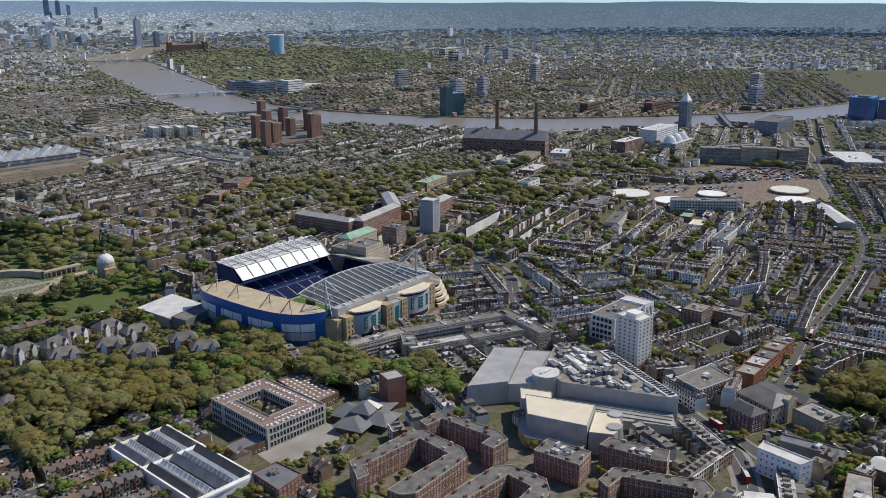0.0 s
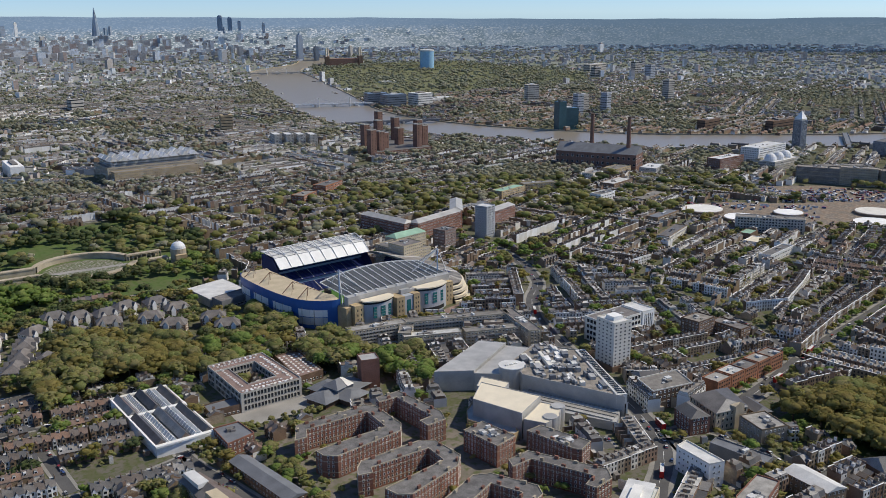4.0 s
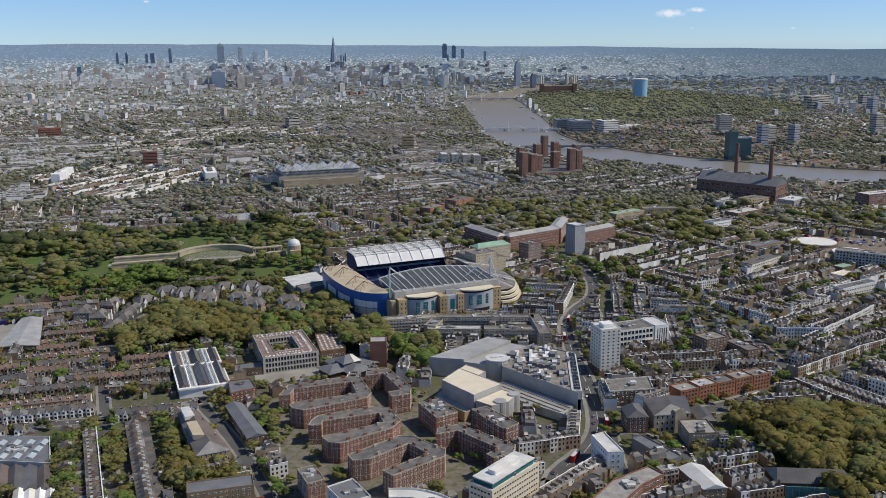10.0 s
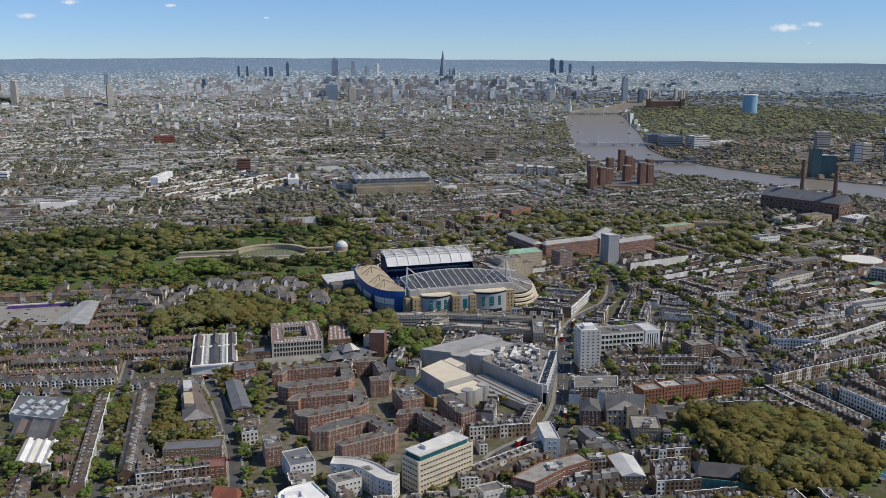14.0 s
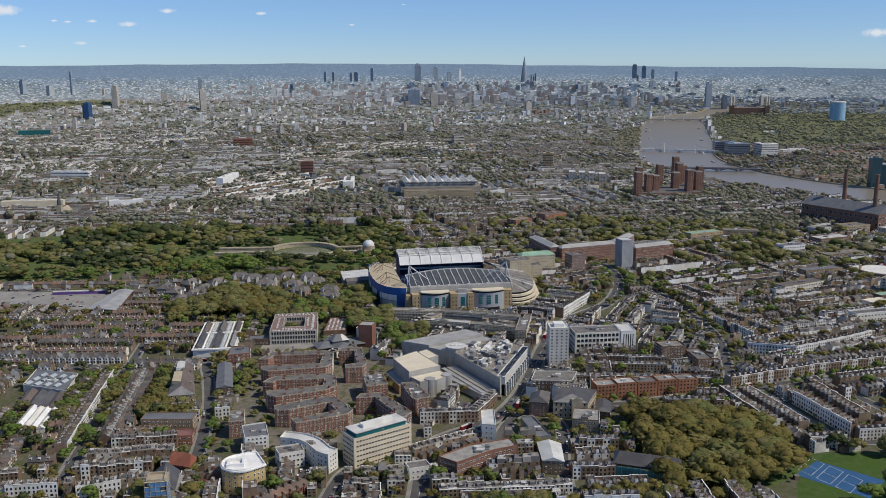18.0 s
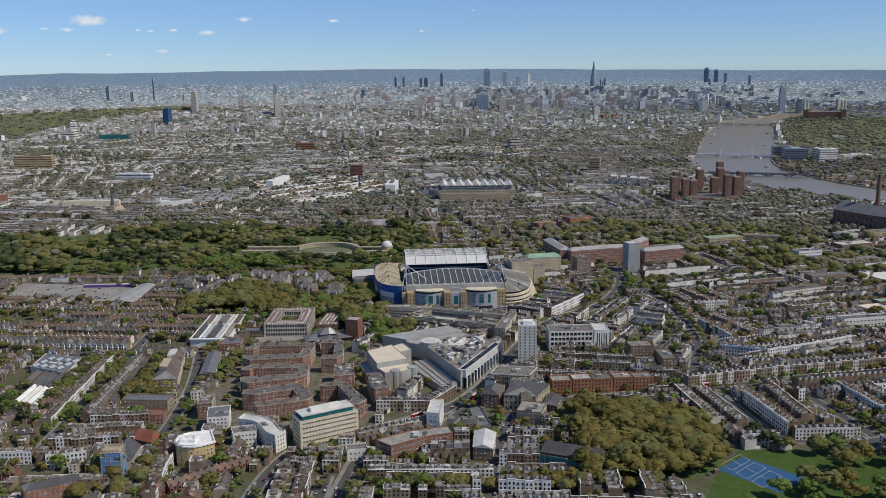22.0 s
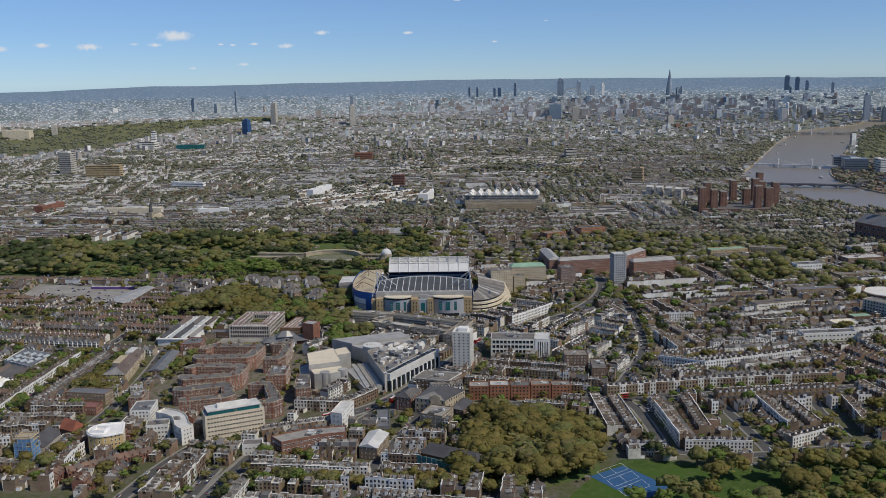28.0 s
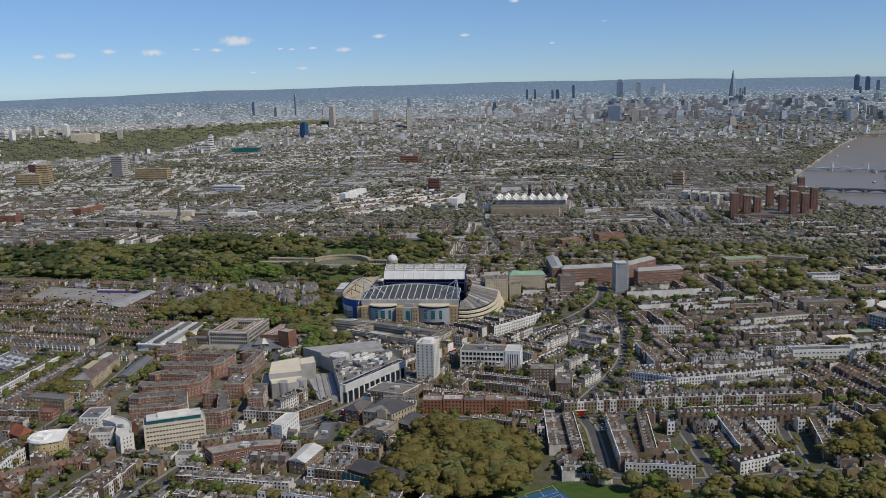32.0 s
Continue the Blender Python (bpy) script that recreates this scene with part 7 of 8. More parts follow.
for x, y, rot, sw, sz, st in near_houses:
    t = thing("terraced_house", x, y, HOUSE_LABEL[st], "house", rot, group="terraced houses")
    t.scale = (sw, 1, sz)
    kept = {}
    for tag, me in protos[st]:
        if tag in ("wall", "roof", "rear_wing", "bay"):
            kept[tag] = put(me, t, Matrix())
    for tag, me in protos[st]:
        if tag in ("chimney", "dormer", "window", "coping"):
            put(me, kept["roof" if tag in ("chimney", "dormer") else "wall"], Matrix())


def spread(template, items, mats, name, label, category, flat_far=True):
    """Many copies of a template in one mesh of kind stuff; items rows of x, y, angle, sx, sy, sz."""
    v, q, mi = template
    it = np.array(items, float)
    n, k = len(it), len(v)
    c, s = np.cos(it[:, 2])[:, None], np.sin(it[:, 2])[:, None]
    lx, ly, lz = v[None, :, 0] * it[:, 3:4], v[None, :, 1] * it[:, 4:5], v[None, :, 2] * it[:, 5:6]
    V = np.stack([it[:, 0:1] + lx * c - ly * s, it[:, 1:2] + lx * s + ly * c, lz], -1).reshape(-1, 3)
    Q = (q[None] + (np.arange(n) * k)[:, None, None]).reshape(-1, 4)
    return drawn_in(V), Q, np.tile(mi, n)


def stuff(name, pieces, mats, label, category, smooth=False):
    vs, qs, ms, k = [], [], [], 0
    for v, q, m in pieces:
        vs.append(v), qs.append(q + k), ms.append(m)
        k += len(v)
    if vs:
        return tagged(new(name, quads_mesh(name, np.concatenate(vs), np.concatenate(qs), np.concatenate(ms), mats, smooth)), label, category, "", "stuff")


HM = ("stock", "white", "red", "slate", "tile", "flat", "glass", "bluesteel", "brown", "buff", "farwall", "farroof")
zones = (("terraces", lambda r: r < 1000, True, "dense brick and stucco terraced houses with slate roofs"), ("far_terraces", lambda r: (r >= 1000) & (r < 1700), False, "rows of terraced houses packed along streets"),
         ("distant_terraces", lambda r: r >= 1700, None, "distant rows of houses"))
H = np.array(HOUSES)
hr = np.hypot(H[:, 0] - MID[0], H[:, 1] - MID[1])
for zn, test, detail, label in zones:
    pieces = []
    for st, (kind, mats) in enumerate(STYLES):
        sel = H[test(hr) & (H[:, 5] == st)]
        if not len(sel):
            continue
        v, q, m, tg = house(kind, detail)
        # farthest brick of kinds 4 and 8 takes the haze-paled walls
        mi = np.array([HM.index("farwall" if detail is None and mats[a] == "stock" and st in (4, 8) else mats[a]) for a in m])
        pieces.append(spread((v, q, mi), np.column_stack([sel[:, 0], sel[:, 1], np.radians(sel[:, 2]), sel[:, 3], np.ones(len(sel)), sel[:, 4]]), HM, zn, label, "houses"))
    stuff(zn, pieces, HM, label, "houses")
sv = soup(fbox("b", "W", -.5, .5, -.5, .5, 0, 1, "F"))
stuff("back_additions", [spread((sv[0], sv[1], np.array([0, 0, 0, 0, 1])), SHEDS, (), "", "", "")], ("stock", "flat"), "small sheds and flat-roofed back additions in the yards", "sheds")
# side streets
if STREETS:
    S_ = np.array(STREETS)
    tv = np.array([(-.5, -3.6, .06), (.5, -3.6, .06), (.5, 3.6, .06), (-.5, 3.6, .06), (-.5, -6, .045), (.5, -6, .045), (.5, 6, .045), (-.5, 6, .045)], float)
    stuff("side_streets", [spread((tv, np.array([(0, 1, 2, 3), (4, 5, 6, 7)]), np.array([0, 1])), np.column_stack([S_[:, 0], S_[:, 1], np.radians(S_[:, 2]), S_[:, 3], np.ones(len(S_)), np.ones(len(S_))]), (), "", "", "")],
          ("asphalt", "paving"), "narrow asphalt residential streets", "streets")

# ---------------------------------------------------------------- trees
def quad_ball(n):
    """A ball of quads, n by n on each of six sides: corners and faces."""
    g = np.linspace(-1, 1, n + 1)
    seen, verts, faces = {}, [], []
    for ax in range(3):
        for sg in (-1, 1):
            for i in range(n):
                for j in range(n):
                    f = []
                    for a, b in ((i, j), (i + 1, j), (i + 1, j + 1), (i, j + 1)):
                        p = [0, 0, 0]
                        p[ax], p[(ax + 1) % 3], p[(ax + 2) % 3] = sg, g[a] * sg, g[b]
                        key = tuple(round(c, 4) for c in p)
                        if key not in seen:
                            seen[key] = len(verts)
                            verts.append(np.array(p) / np.linalg.norm(p))
                        f.append(seen[key])
                    faces.append(f)
    return np.array(verts), np.array(faces)


def crown(seed, blobs, leaves, tall=0.62, sub=2, size=.15):
    """A crown one high from the ground: uneven rounded boughs under a loose coat of leaf clumps."""
    r = np.random.default_rng(seed)
    bv, bf = quad_ball(sub)
    V, Q, lobes, k = [], [], [], 0
    for i in range(blobs):
        a, b = i * 2.4 + r.uniform(-.4, .4), -.45 + 1.75 * (i + .5) / blobs + r.uniform(-.2, .2)
        d = r.uniform(.17, .25) if blobs > 1 else 0
        p = np.array((d * math.cos(a) * math.cos(b), d * math.sin(a) * math.cos(b), tall + d * .85 * math.sin(b)))
        rad = r.uniform(.15, .22) if blobs > 4 else r.uniform(.22, .28)
        lobes.append((p, rad))
        ph = r.uniform(0, 6, 3)
        bump = .93 + .15 * np.sin(bv @ (5, 3, 4) + ph[0]) + .1 * np.sin(bv @ (-4, 7, 6) + ph[1])
        turn = np.array(Euler(ph).to_matrix())
        V += list(p + (bv @ turn.T) * (rad * bump)[:, None] * (1, 1, .9))
        Q += (bf + k).tolist()
        k += len(bv)
    for i in range(leaves):
        p, rad = lobes[r.integers(blobs)]
        d = r.normal(size=3)
        d /= np.linalg.norm(d)
        o = p + d * rad * r.uniform(.88, 1.16)
        up = d + r.normal(size=3) * .35 + (0, 0, .3)
        u = np.cross(up, r.normal(size=3))
        u /= np.linalg.norm(u)
        w = np.cross(up, u)
        w /= np.linalg.norm(w)
        e = size * r.uniform(.5, 1.1)
        V += [o - u * e * .5, o - w * e * .4, o + u * e * .5, o + w * e * .4]
        Q.append((k, k + 1, k + 2, k + 3))
        k += 4
    return np.array(V), np.array(Q)


def trunk_shape():
    s = Shape().tube((0, 0, -.02), (0, 0, .34), .032, .022, 6)
    for a in (0.3, 2.4, 4.5):
        s.tube((0, 0, .3), (.16 * math.cos(a), .16 * math.sin(a), .56), .016, .007, 4)
    return s


LEAVES = ("leaf", "leafdark", "leafbright", "leafbrown")
TREE_LABEL = ("broad tree in fresh olive-green leaf", "dark green evergreen cemetery tree", "garden tree in bright new leaf", "large plane tree in thin brown-green bud")
tree_parts = {}
trunk_me = trunk_shape().mesh("trunk", "bark")
for kd, mat in enumerate(LEAVES):
    for var in range(3):
        v, q = crown(10 * kd + var, 20, 560, sub=2, size=.07)
        tree_parts[kd, var] = quads_mesh("crown", v, q, None, (mat,), True)


def tree(x, y, h, kd, wide=1.0, rnd=random.Random(8)):
    t = thing("tree", x, y, TREE_LABEL[kd], "tree", rnd.uniform(0, 360), group="trees")
    k = shrink(x, y)
    t.scale = (h * wide * k, h * wide * k, h * k)
    put(trunk_me, t, Matrix()), put(tree_parts[kd, rnd.randrange(3)], t, Matrix())


def drift(x, y, a, b):
    return math.sin(x / a + 1.7 * math.sin(y / b)) + math.sin(y / a * 1.3 + 1.9 * math.sin(x / b * .8 + 2))


def grove(poly, n, h0, h1, kinds, seed=1, apart=5.0, things=0, skip=(1, 2), drifts=False):
    """Trees scattered in an outline; the first few each a thing of its own."""
    r = np.random.default_rng(seed)
    p = np.array(poly, float)
    got = []
    for _ in range(n * 12):
        x, y = r.uniform(p[:, 0].min(), p[:, 0].max()), r.uniform(p[:, 1].min(), p[:, 1].max())
        if not inside(np.array([x]), np.array([y]), poly)[0] or int(taken(x, y)) in skip:
            continue
        if drifts and drift(x, y, 31, 47) > .75 + .5 * r.random():
            continue
        if any((x - a) ** 2 + (y - b) ** 2 < apart ** 2 for a, b in got[-400:]):
            continue
        got.append((x, y))
        h, kd = r.uniform(h0, h1), kinds[r.integers(len(kinds))]
        if drifts:
            f = drift(x + 90, y - 40, 38, 60) + r.uniform(-.7, .7)
            kd = 1 if f > .5 else 2 if f < -.75 else kinds[r.integers(len(kinds))]
            h *= .7 + .45 * r.random() ** 2 + .3 * (drift(x, y + 70, 55, 80) > .4)
        if len(got) <= things:
            tree(x, y, h, kd, r.uniform(1.15, 1.5))
        else:
            TREES.append((x, y, h, kd))
        if len(got) >= n:
            break


grove(CEMETERY, 1500, 8, 16, (0, 1, 2, 2, 3, 2, 0), 3, 4.8, 10, skip=(1, 2), drifts=True)
grove(((33, 718), (120, 730), (290, 728), (300, 712), (120, 714)), 60, 7, 12, (0, 2, 3, 1), 31, 5)
grove(((112, 552), (345, 564), (346, 730), (112, 718)), 120, 8, 13, (0, 3, 2, 0, 1), 41, 7)
grove(((140, 500), (165, 520), (215, 540), (250, 560), (225, 610), (170, 640), (130, 560)), 62, 15, 21, (3, 0, 0, 0), 4, 8.5, 30)
grove(((215, 508), (250, 505), (255, 560), (230, 600), (212, 540)), 22, 13, 18, (3, 0), 5, 8, 12)
grove(((255, 505), (300, 508), (345, 560), (350, 600), (330, 640), (300, 560), (262, 560)), 40, 12, 18, (0, 2, 3, 0), 6, 8, 16)
grove(((310, 465), (360, 470), (370, 505), (362, 545), (330, 520)), 30, 12, 19, (2, 0, 0), 7, 7, 14)
grove(((358, 440), (378, 405), (396, 425), (400, 470), (372, 480)), 30, 9, 18, (2, 0, 0), 8, 6, 12)
grove(((552, 120), (550, 236), (600, 243), (640, 232), (652, 150), (612, 120)), 95, 14, 22, (3, 3, 3, 0), 9, 7, 45, skip=(1,))
grove(((668, 178), (760, 178), (905, 228), (960, 240), (960, 150), (800, 140)), 40, 10, 18, (3, 0, 2), 10, 10, 24)
grove(((845, 245), (845, 310), (960, 330), (960, 240)), 36, 13, 20, (3, 0), 12, 9, 10)
grove(((610, 60), (640, 60), (670, 110), (700, 60), (930, 60), (930, 130), (700, 110)), 60, 10, 18, (3, 0, 2), 13, 9, 16)
grove(((426, 100), (494, 100), (494, 108), (426, 106)), 16, 8, 11, (0, 0, 3), 14, 4, 10, skip=())
grove(((505, 100), (600, 100), (600, 116), (505, 118)), 22, 8, 12, (0, 3), 15, 4, 10, skip=())
grove(((176, 260), (190, 345), (182, 345), (170, 270)), 12, 6, 10, (0, 2), 16, 4, 6)
grove(((180, 245), (226, 245), (216, 278), (180, 300)), 30, 8, 13, (3, 0), 17, 5, 10)
grove(((232, 300), (250, 300), (250, 360), (243, 375)), 14, 6, 10, (2, 0), 18, 5, 10)
grove(((240, 405), (300, 405), (300, 414), (240, 412)), 16, 4, 6, (0,), 19, 4, 6, skip=())
grove(((98, 225), (126, 225), (120, 345), (104, 345)), 60, 6, 10, (0, 2, 1), 20, 4, 8)
grove(((215, 60), (270, 60), (262, 122), (215, 122)), 8, 11, 15, (0, 3), 21, 9, 8, skip=(2,))
grove(((640, 620), (690, 640), (690, 690), (640, 760), (600, 640)), 24, 8, 14, (0, 2), 22, 6, 10)
grove(((560, 930), (760, 900), (900, 1010), (860, 1100), (700, 1120), (560, 1080)), 150, 9, 16, (0, 3, 2, 0), 23, 8)
grove(((890, 770), (985, 800), (1080, 800), (1150, 870), (1120, 930), (1000, 880), (900, 830)), 90, 6, 12, (0, 2, 3), 61, 7)
grove(((1010, 560), (1050, 500), (1120, 510), (1060, 560)), 30, 5, 9, (0, 2), 62, 6)
grove(((980, 1290), (1100, 1300), (1080, 1420), (1000, 1400)), 60, 9, 15, (0, 2), 24, 8)
grove(BATTERSEA, 1450, 11, 20, (0, 3, 0, 2, 3), 25, 12, skip=(1, 2, 3), drifts=True)
grove(((985, 2080), (1040, 2420), (1160, 2760), (1290, 3250), (1240, 3260), (1090, 2780), (980, 2420)), 260, 10, 17, (0, 3), 26, 9, skip=(1, 2, 3))
for _ in range(46):
    gx_, gy_ = rng.uniform(-1500, 2300), rng.uniform(1250, 3000)
    a_, w_, d_ = rng.uniform(0, 3.1), rng.uniform(40, 130), rng.uniform(14, 40)
    if inside(np.array([gx_]), np.array([gy_]), TOWN)[0]:
        for _k in range(int(w_ * d_ / 75)):
            u_, v_ = rng.uniform(-w_ / 2, w_ / 2), rng.uniform(-d_ / 2, d_ / 2)
            px, py = gx_ + u_ * math.cos(a_) - v_ * math.sin(a_), gy_ + u_ * math.sin(a_) + v_ * math.cos(a_)
            if int(taken(px, py)) not in (1, 3):
                TREES.append((px, py, rng.uniform(13, 20), rng.choice((0, 0, 3, 2))))
grove(((250, 212), (395, 215), (400, 290), (356, 380), (252, 380)), 46, 4, 8, (0, 2, 3), 44, 5)
grove(((255, 70), (490, 80), (500, 180), (460, 215), (390, 200), (270, 125)), 110, 4, 9, (0, 2, 3, 0), 45, 5)
grove(((500, 200), (545, 120), (548, 238), (530, 262), (500, 260)), 30, 4, 9, (0, 2, 3), 46, 5)
grove(((690, 110), (960, 120), (960, 235), (900, 222), (760, 174)), 48, 13, 19, (3, 0, 3), 47, 9, 12)
grove(((709, 206), (722, 206), (716, 290), (700, 285)), 30, 2.5, 6, (0, 2, 2), 71, 3.2, skip=())
grove(((793, 240), (806, 246), (798, 302), (786, 300)), 26, 2.5, 6, (0, 2, 2), 72, 3.2, skip=())
grove(((660, 190), (860, 200), (900, 330), (660, 296)), 90, 2.5, 6.5, (0, 2, 3), 73, 4)
grove(((130, 207), (162, 207), (150, 340), (136, 340)), 26, 6, 10, (2, 0), 27, 5, 14, skip=())
for line, off, step in ((KINGS, 8.5, 17), (KINGS, -8.5, 21), (FULHAM, 9, 34), (EAST_AVE, 6, 14), (BISHOPS, 6, 22), (EELBROOK, 6, 14), (LEFT_ST, 6.2, 13), (LEFT_ST, -6.2, 15)):
    q = offset_line(line, off)
    for i in range(0, len(q) - 1, max(1, step // 12)):
        if rng.random() < .8 and int(taken(q[i][0], q[i][1])) != 1 and q[i][0] < 1300 and q[i][1] < 1000:
            TREES.append((q[i][0], q[i][1], rng.uniform(5, 10), rng.choice((0, 2, 2, 3))))
T = np.array(TREES)
tr = np.hypot(T[:, 0] - MID[0], T[:, 1] - MID[1])
for nm, sel, blobs, leaves, sub, label in (("trees", (tr < 1150) & (T[:, 2] >= 7.5), 6, 80, 1, "many street and garden trees in spring leaf"), ("garden_shrubs", (tr < 1150) & (T[:, 2] < 7.5), 3, 24, 1, "small trees and shrubs in the back gardens"), ("wood_trees", (tr >= 1150) & (tr < 1470), 2, 16, 2, "cemetery and garden trees in spring leaf"), ("far_trees", tr >= 1470, 2, 5, 1, "distant trees among the roofs")):
    pieces = []
    for kd in range(4):
        t_ = T[sel & (T[:, 3] == kd)]
        for var in range(2):
            s_ = t_[var::2]
            if len(s_):
                v, q = crown(50 + 10 * kd + var, blobs, leaves, sub=sub, size=.12 if leaves > 50 else .2 if leaves > 9 else .26)
                pieces.append(spread((v, q, np.full(len(q), kd)), np.column_stack([s_[:, 0], s_[:, 1], s_[:, 2] * 1.7, s_[:, 2] * 1.6, s_[:, 2] * 1.6, s_[:, 2]]), LEAVES, nm, label, "trees"))
    # far crowns, and some middle ones, use the haze-paled leaf colours
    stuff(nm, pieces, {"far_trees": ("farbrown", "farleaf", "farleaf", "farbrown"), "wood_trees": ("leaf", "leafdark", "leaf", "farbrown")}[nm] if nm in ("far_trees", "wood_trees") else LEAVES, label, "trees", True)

# ---------------------------------------------------------------- the city beyond
r_ = np.random.default_rng(77)
n = 21000
fr = np.exp(r_.uniform(math.log(2500), math.log(7400), n))
fa = np.radians(r_.uniform(-52, 74, n))
fx, fy = MID[0] + fr * np.sin(fa), MID[1] + fr * np.cos(fa)
lone = np.exp(r_.uniform(-.4, .7, n))
keep = ~(inside(fx, fy, BATTERSEA) | inside(fx, fy, HYDE) | inside(fx, fy, [*nb, *sb[::-1]])) & ((fr > 3300) | ~inside(fx, fy, TOWN))
fx, fy, fr, lone = fx[keep], fy[keep], fr[keep], lone[keep]
bx = soup(fbox("b", "W", -.5, .5, -.5, .5, 0, 1, "F"))
grow = (fr / 3000) ** .62
ang = np.where(r_.random(len(fx)) < .6, .2, 1.2) + r_.normal(0, .25, len(fx))
tallness = np.where(r_.random(len(fx)) < .03, r_.uniform(2, 4.2, len(fx)), 1)
items = np.column_stack([fx, fy, ang, 15 * lone * grow, 7.5 * grow * r_.uniform(.7, 1.4, len(fx)), r_.uniform(6, 10.5, len(fx)) * tallness])
items[tallness > 1, 3:5] = 16
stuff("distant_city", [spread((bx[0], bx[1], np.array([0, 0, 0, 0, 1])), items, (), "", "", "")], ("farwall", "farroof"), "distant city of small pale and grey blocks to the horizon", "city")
n = 13500
fr = np.exp(r_.uniform(math.log(2400), math.log(6700), n))
fa = np.radians(r_.uniform(-52, 74, n))
fx, fy = MID[0] + fr * np.sin(fa), MID[1] + fr * np.cos(fa)
clump = np.sin(fx / 170 + 2 * np.sin(fy / 310)) + np.sin(fy / 230 + 2 * np.sin(fx / 260)) + r_.uniform(-1.3, 1.3, n)
keep = ~inside(fx, fy, [*nb, *sb[::-1]]) & ((fr > 3000) | ~inside(fx, fy, TOWN)) & ((clump > -.2) | inside(fx, fy, HYDE))
fx, fy, fr = fx[keep], fy[keep], fr[keep]
v, q = crown(91, 2, 2, tall=.45, sub=1, size=.3)
g = (fr / 3000) ** .8
pk = inside(fx, fy, HYDE)
sz = r_.uniform(11, 20, len(fx)) * np.where(pk, 1.2, 1)
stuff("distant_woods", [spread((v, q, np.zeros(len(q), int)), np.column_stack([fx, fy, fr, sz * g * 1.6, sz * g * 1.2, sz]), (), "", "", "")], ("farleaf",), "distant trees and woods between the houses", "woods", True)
# offices that crowd round the city towers
n = 700
fr, fa = r_.uniform(5600, 11500, n), np.radians(r_.normal(2.5, 7.5, n))
items = np.column_stack([MID[0] + fr * np.sin(fa), MID[1] + fr * np.cos(fa), r_.uniform(0, 1.5, n), r_.uniform(24, 60, n), r_.uniform(20, 40, n), r_.uniform(14, 32, n) + (r_.random(n) < .25) * r_.uniform(10, 40, n)])
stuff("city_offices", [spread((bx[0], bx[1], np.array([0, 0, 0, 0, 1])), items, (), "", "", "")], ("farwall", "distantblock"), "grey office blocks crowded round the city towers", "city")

# ---------------------------------------------------------------- bridges and boats
def bridge(name, a, b, label, arches, towers=(), width=16, mat="stone"):
    a, b = np.array(a, float), np.array(b, float)
    c, L = (a + b) / 2, np.linalg.norm(b - a)
    rot = math.degrees(math.atan2(*(b - a)[::-1]))
    t = thing(name, c[0], c[1], label, "bridge", rot)
    h = L / 2
    part("deck", Shape().box(-h, h, -width / 2, width / 2, 7.2, 8.8, True), mat, t)
    for s_ in (-1, 1):
        part("parapet", Shape().box(-h, h, s_ * width / 2 - .4, s_ * width / 2 + .4, 8.8, 10), mat, t)
    for i in range(1, arches):
        x = -h + L * i / arches
        part("pier", Shape().box(x - 2.6, x + 2.6, -width / 2 - 1.5, width / 2 + 1.5, 0, 7.4), "concrete", t, "pale stone pier")
    for i in range(arches):
        x0, x1 = -h + L * i / arches + 2, -h + L * (i + 1) / arches - 2
        xs = np.linspace(x0, x1, 9)
        for y in (-width / 2, width / 2):
            s = Shape().strip([(x, y, 2 + 5 * math.sin(math.pi * (x - x0) / (x1 - x0))) for x in xs], [(x, y, 7.3) for x in xs])
            part("spandrel", s, mat, t)
    for f in towers:
        x = -h + L * f
        for y in (-width / 2, width / 2):
            part("pylon", Shape().tube((x, y, 0), (x, y, 27), 1.4, .9, 8), "white", t, "white pylon")
        for o in (-1, 1):
            for y in (-width / 2, width / 2):
                part("cable", Shape().tube((x, y, 26), (x + o * L * .22, y, 9.5), .35, n=4), "white", t)
    return t


bridge("road_bridge", (1000, 1850), (1228, 1800), "dark iron arched road bridge on stone piers", 5, mat="greydark")
bridge("suspension_bridge", (1068, 2335), (1285, 2268), "white stayed bridge with tall pylons over the river", 4, (.3, .7), 12, "white")
bridge("suspension_bridge", (1440, 3800), (1690, 3750), "pale suspension bridge over the wide river", 4, (.33, .67), 14, "concrete")
bridge("rail_bridge", (1620, 940), (1800, 1080), "low steel railway bridge over the river", 5, (), 10, "greydark")
r2 = random.Random(5)
for i in range(14):
    f = r2.random()
    j = r2.randrange(30, 62)
    p = nb[j] + (sb[j] - nb[j]) * (r2.uniform(.06, .14) if i % 3 else r2.uniform(.8, .9))
    t = thing("boat", p[0], p[1], "moored white and dark river barge", "boat", r2.uniform(70, 110), z=.7, group="river boats")
    L = r2.uniform(14, 28)
    part("hull", Shape().prism([(-L / 2, -2.2), (L * .38, -2.2), (L / 2, 0), (L * .38, 2.2), (-L / 2, 2.2)], 0, 1.6), r2.choice(("greydark", "white", "brown")), t)
    part("cabin", Shape().box(-L * .35, L * .15, -1.5, 1.5, 1.6, 3.6), "white", t)


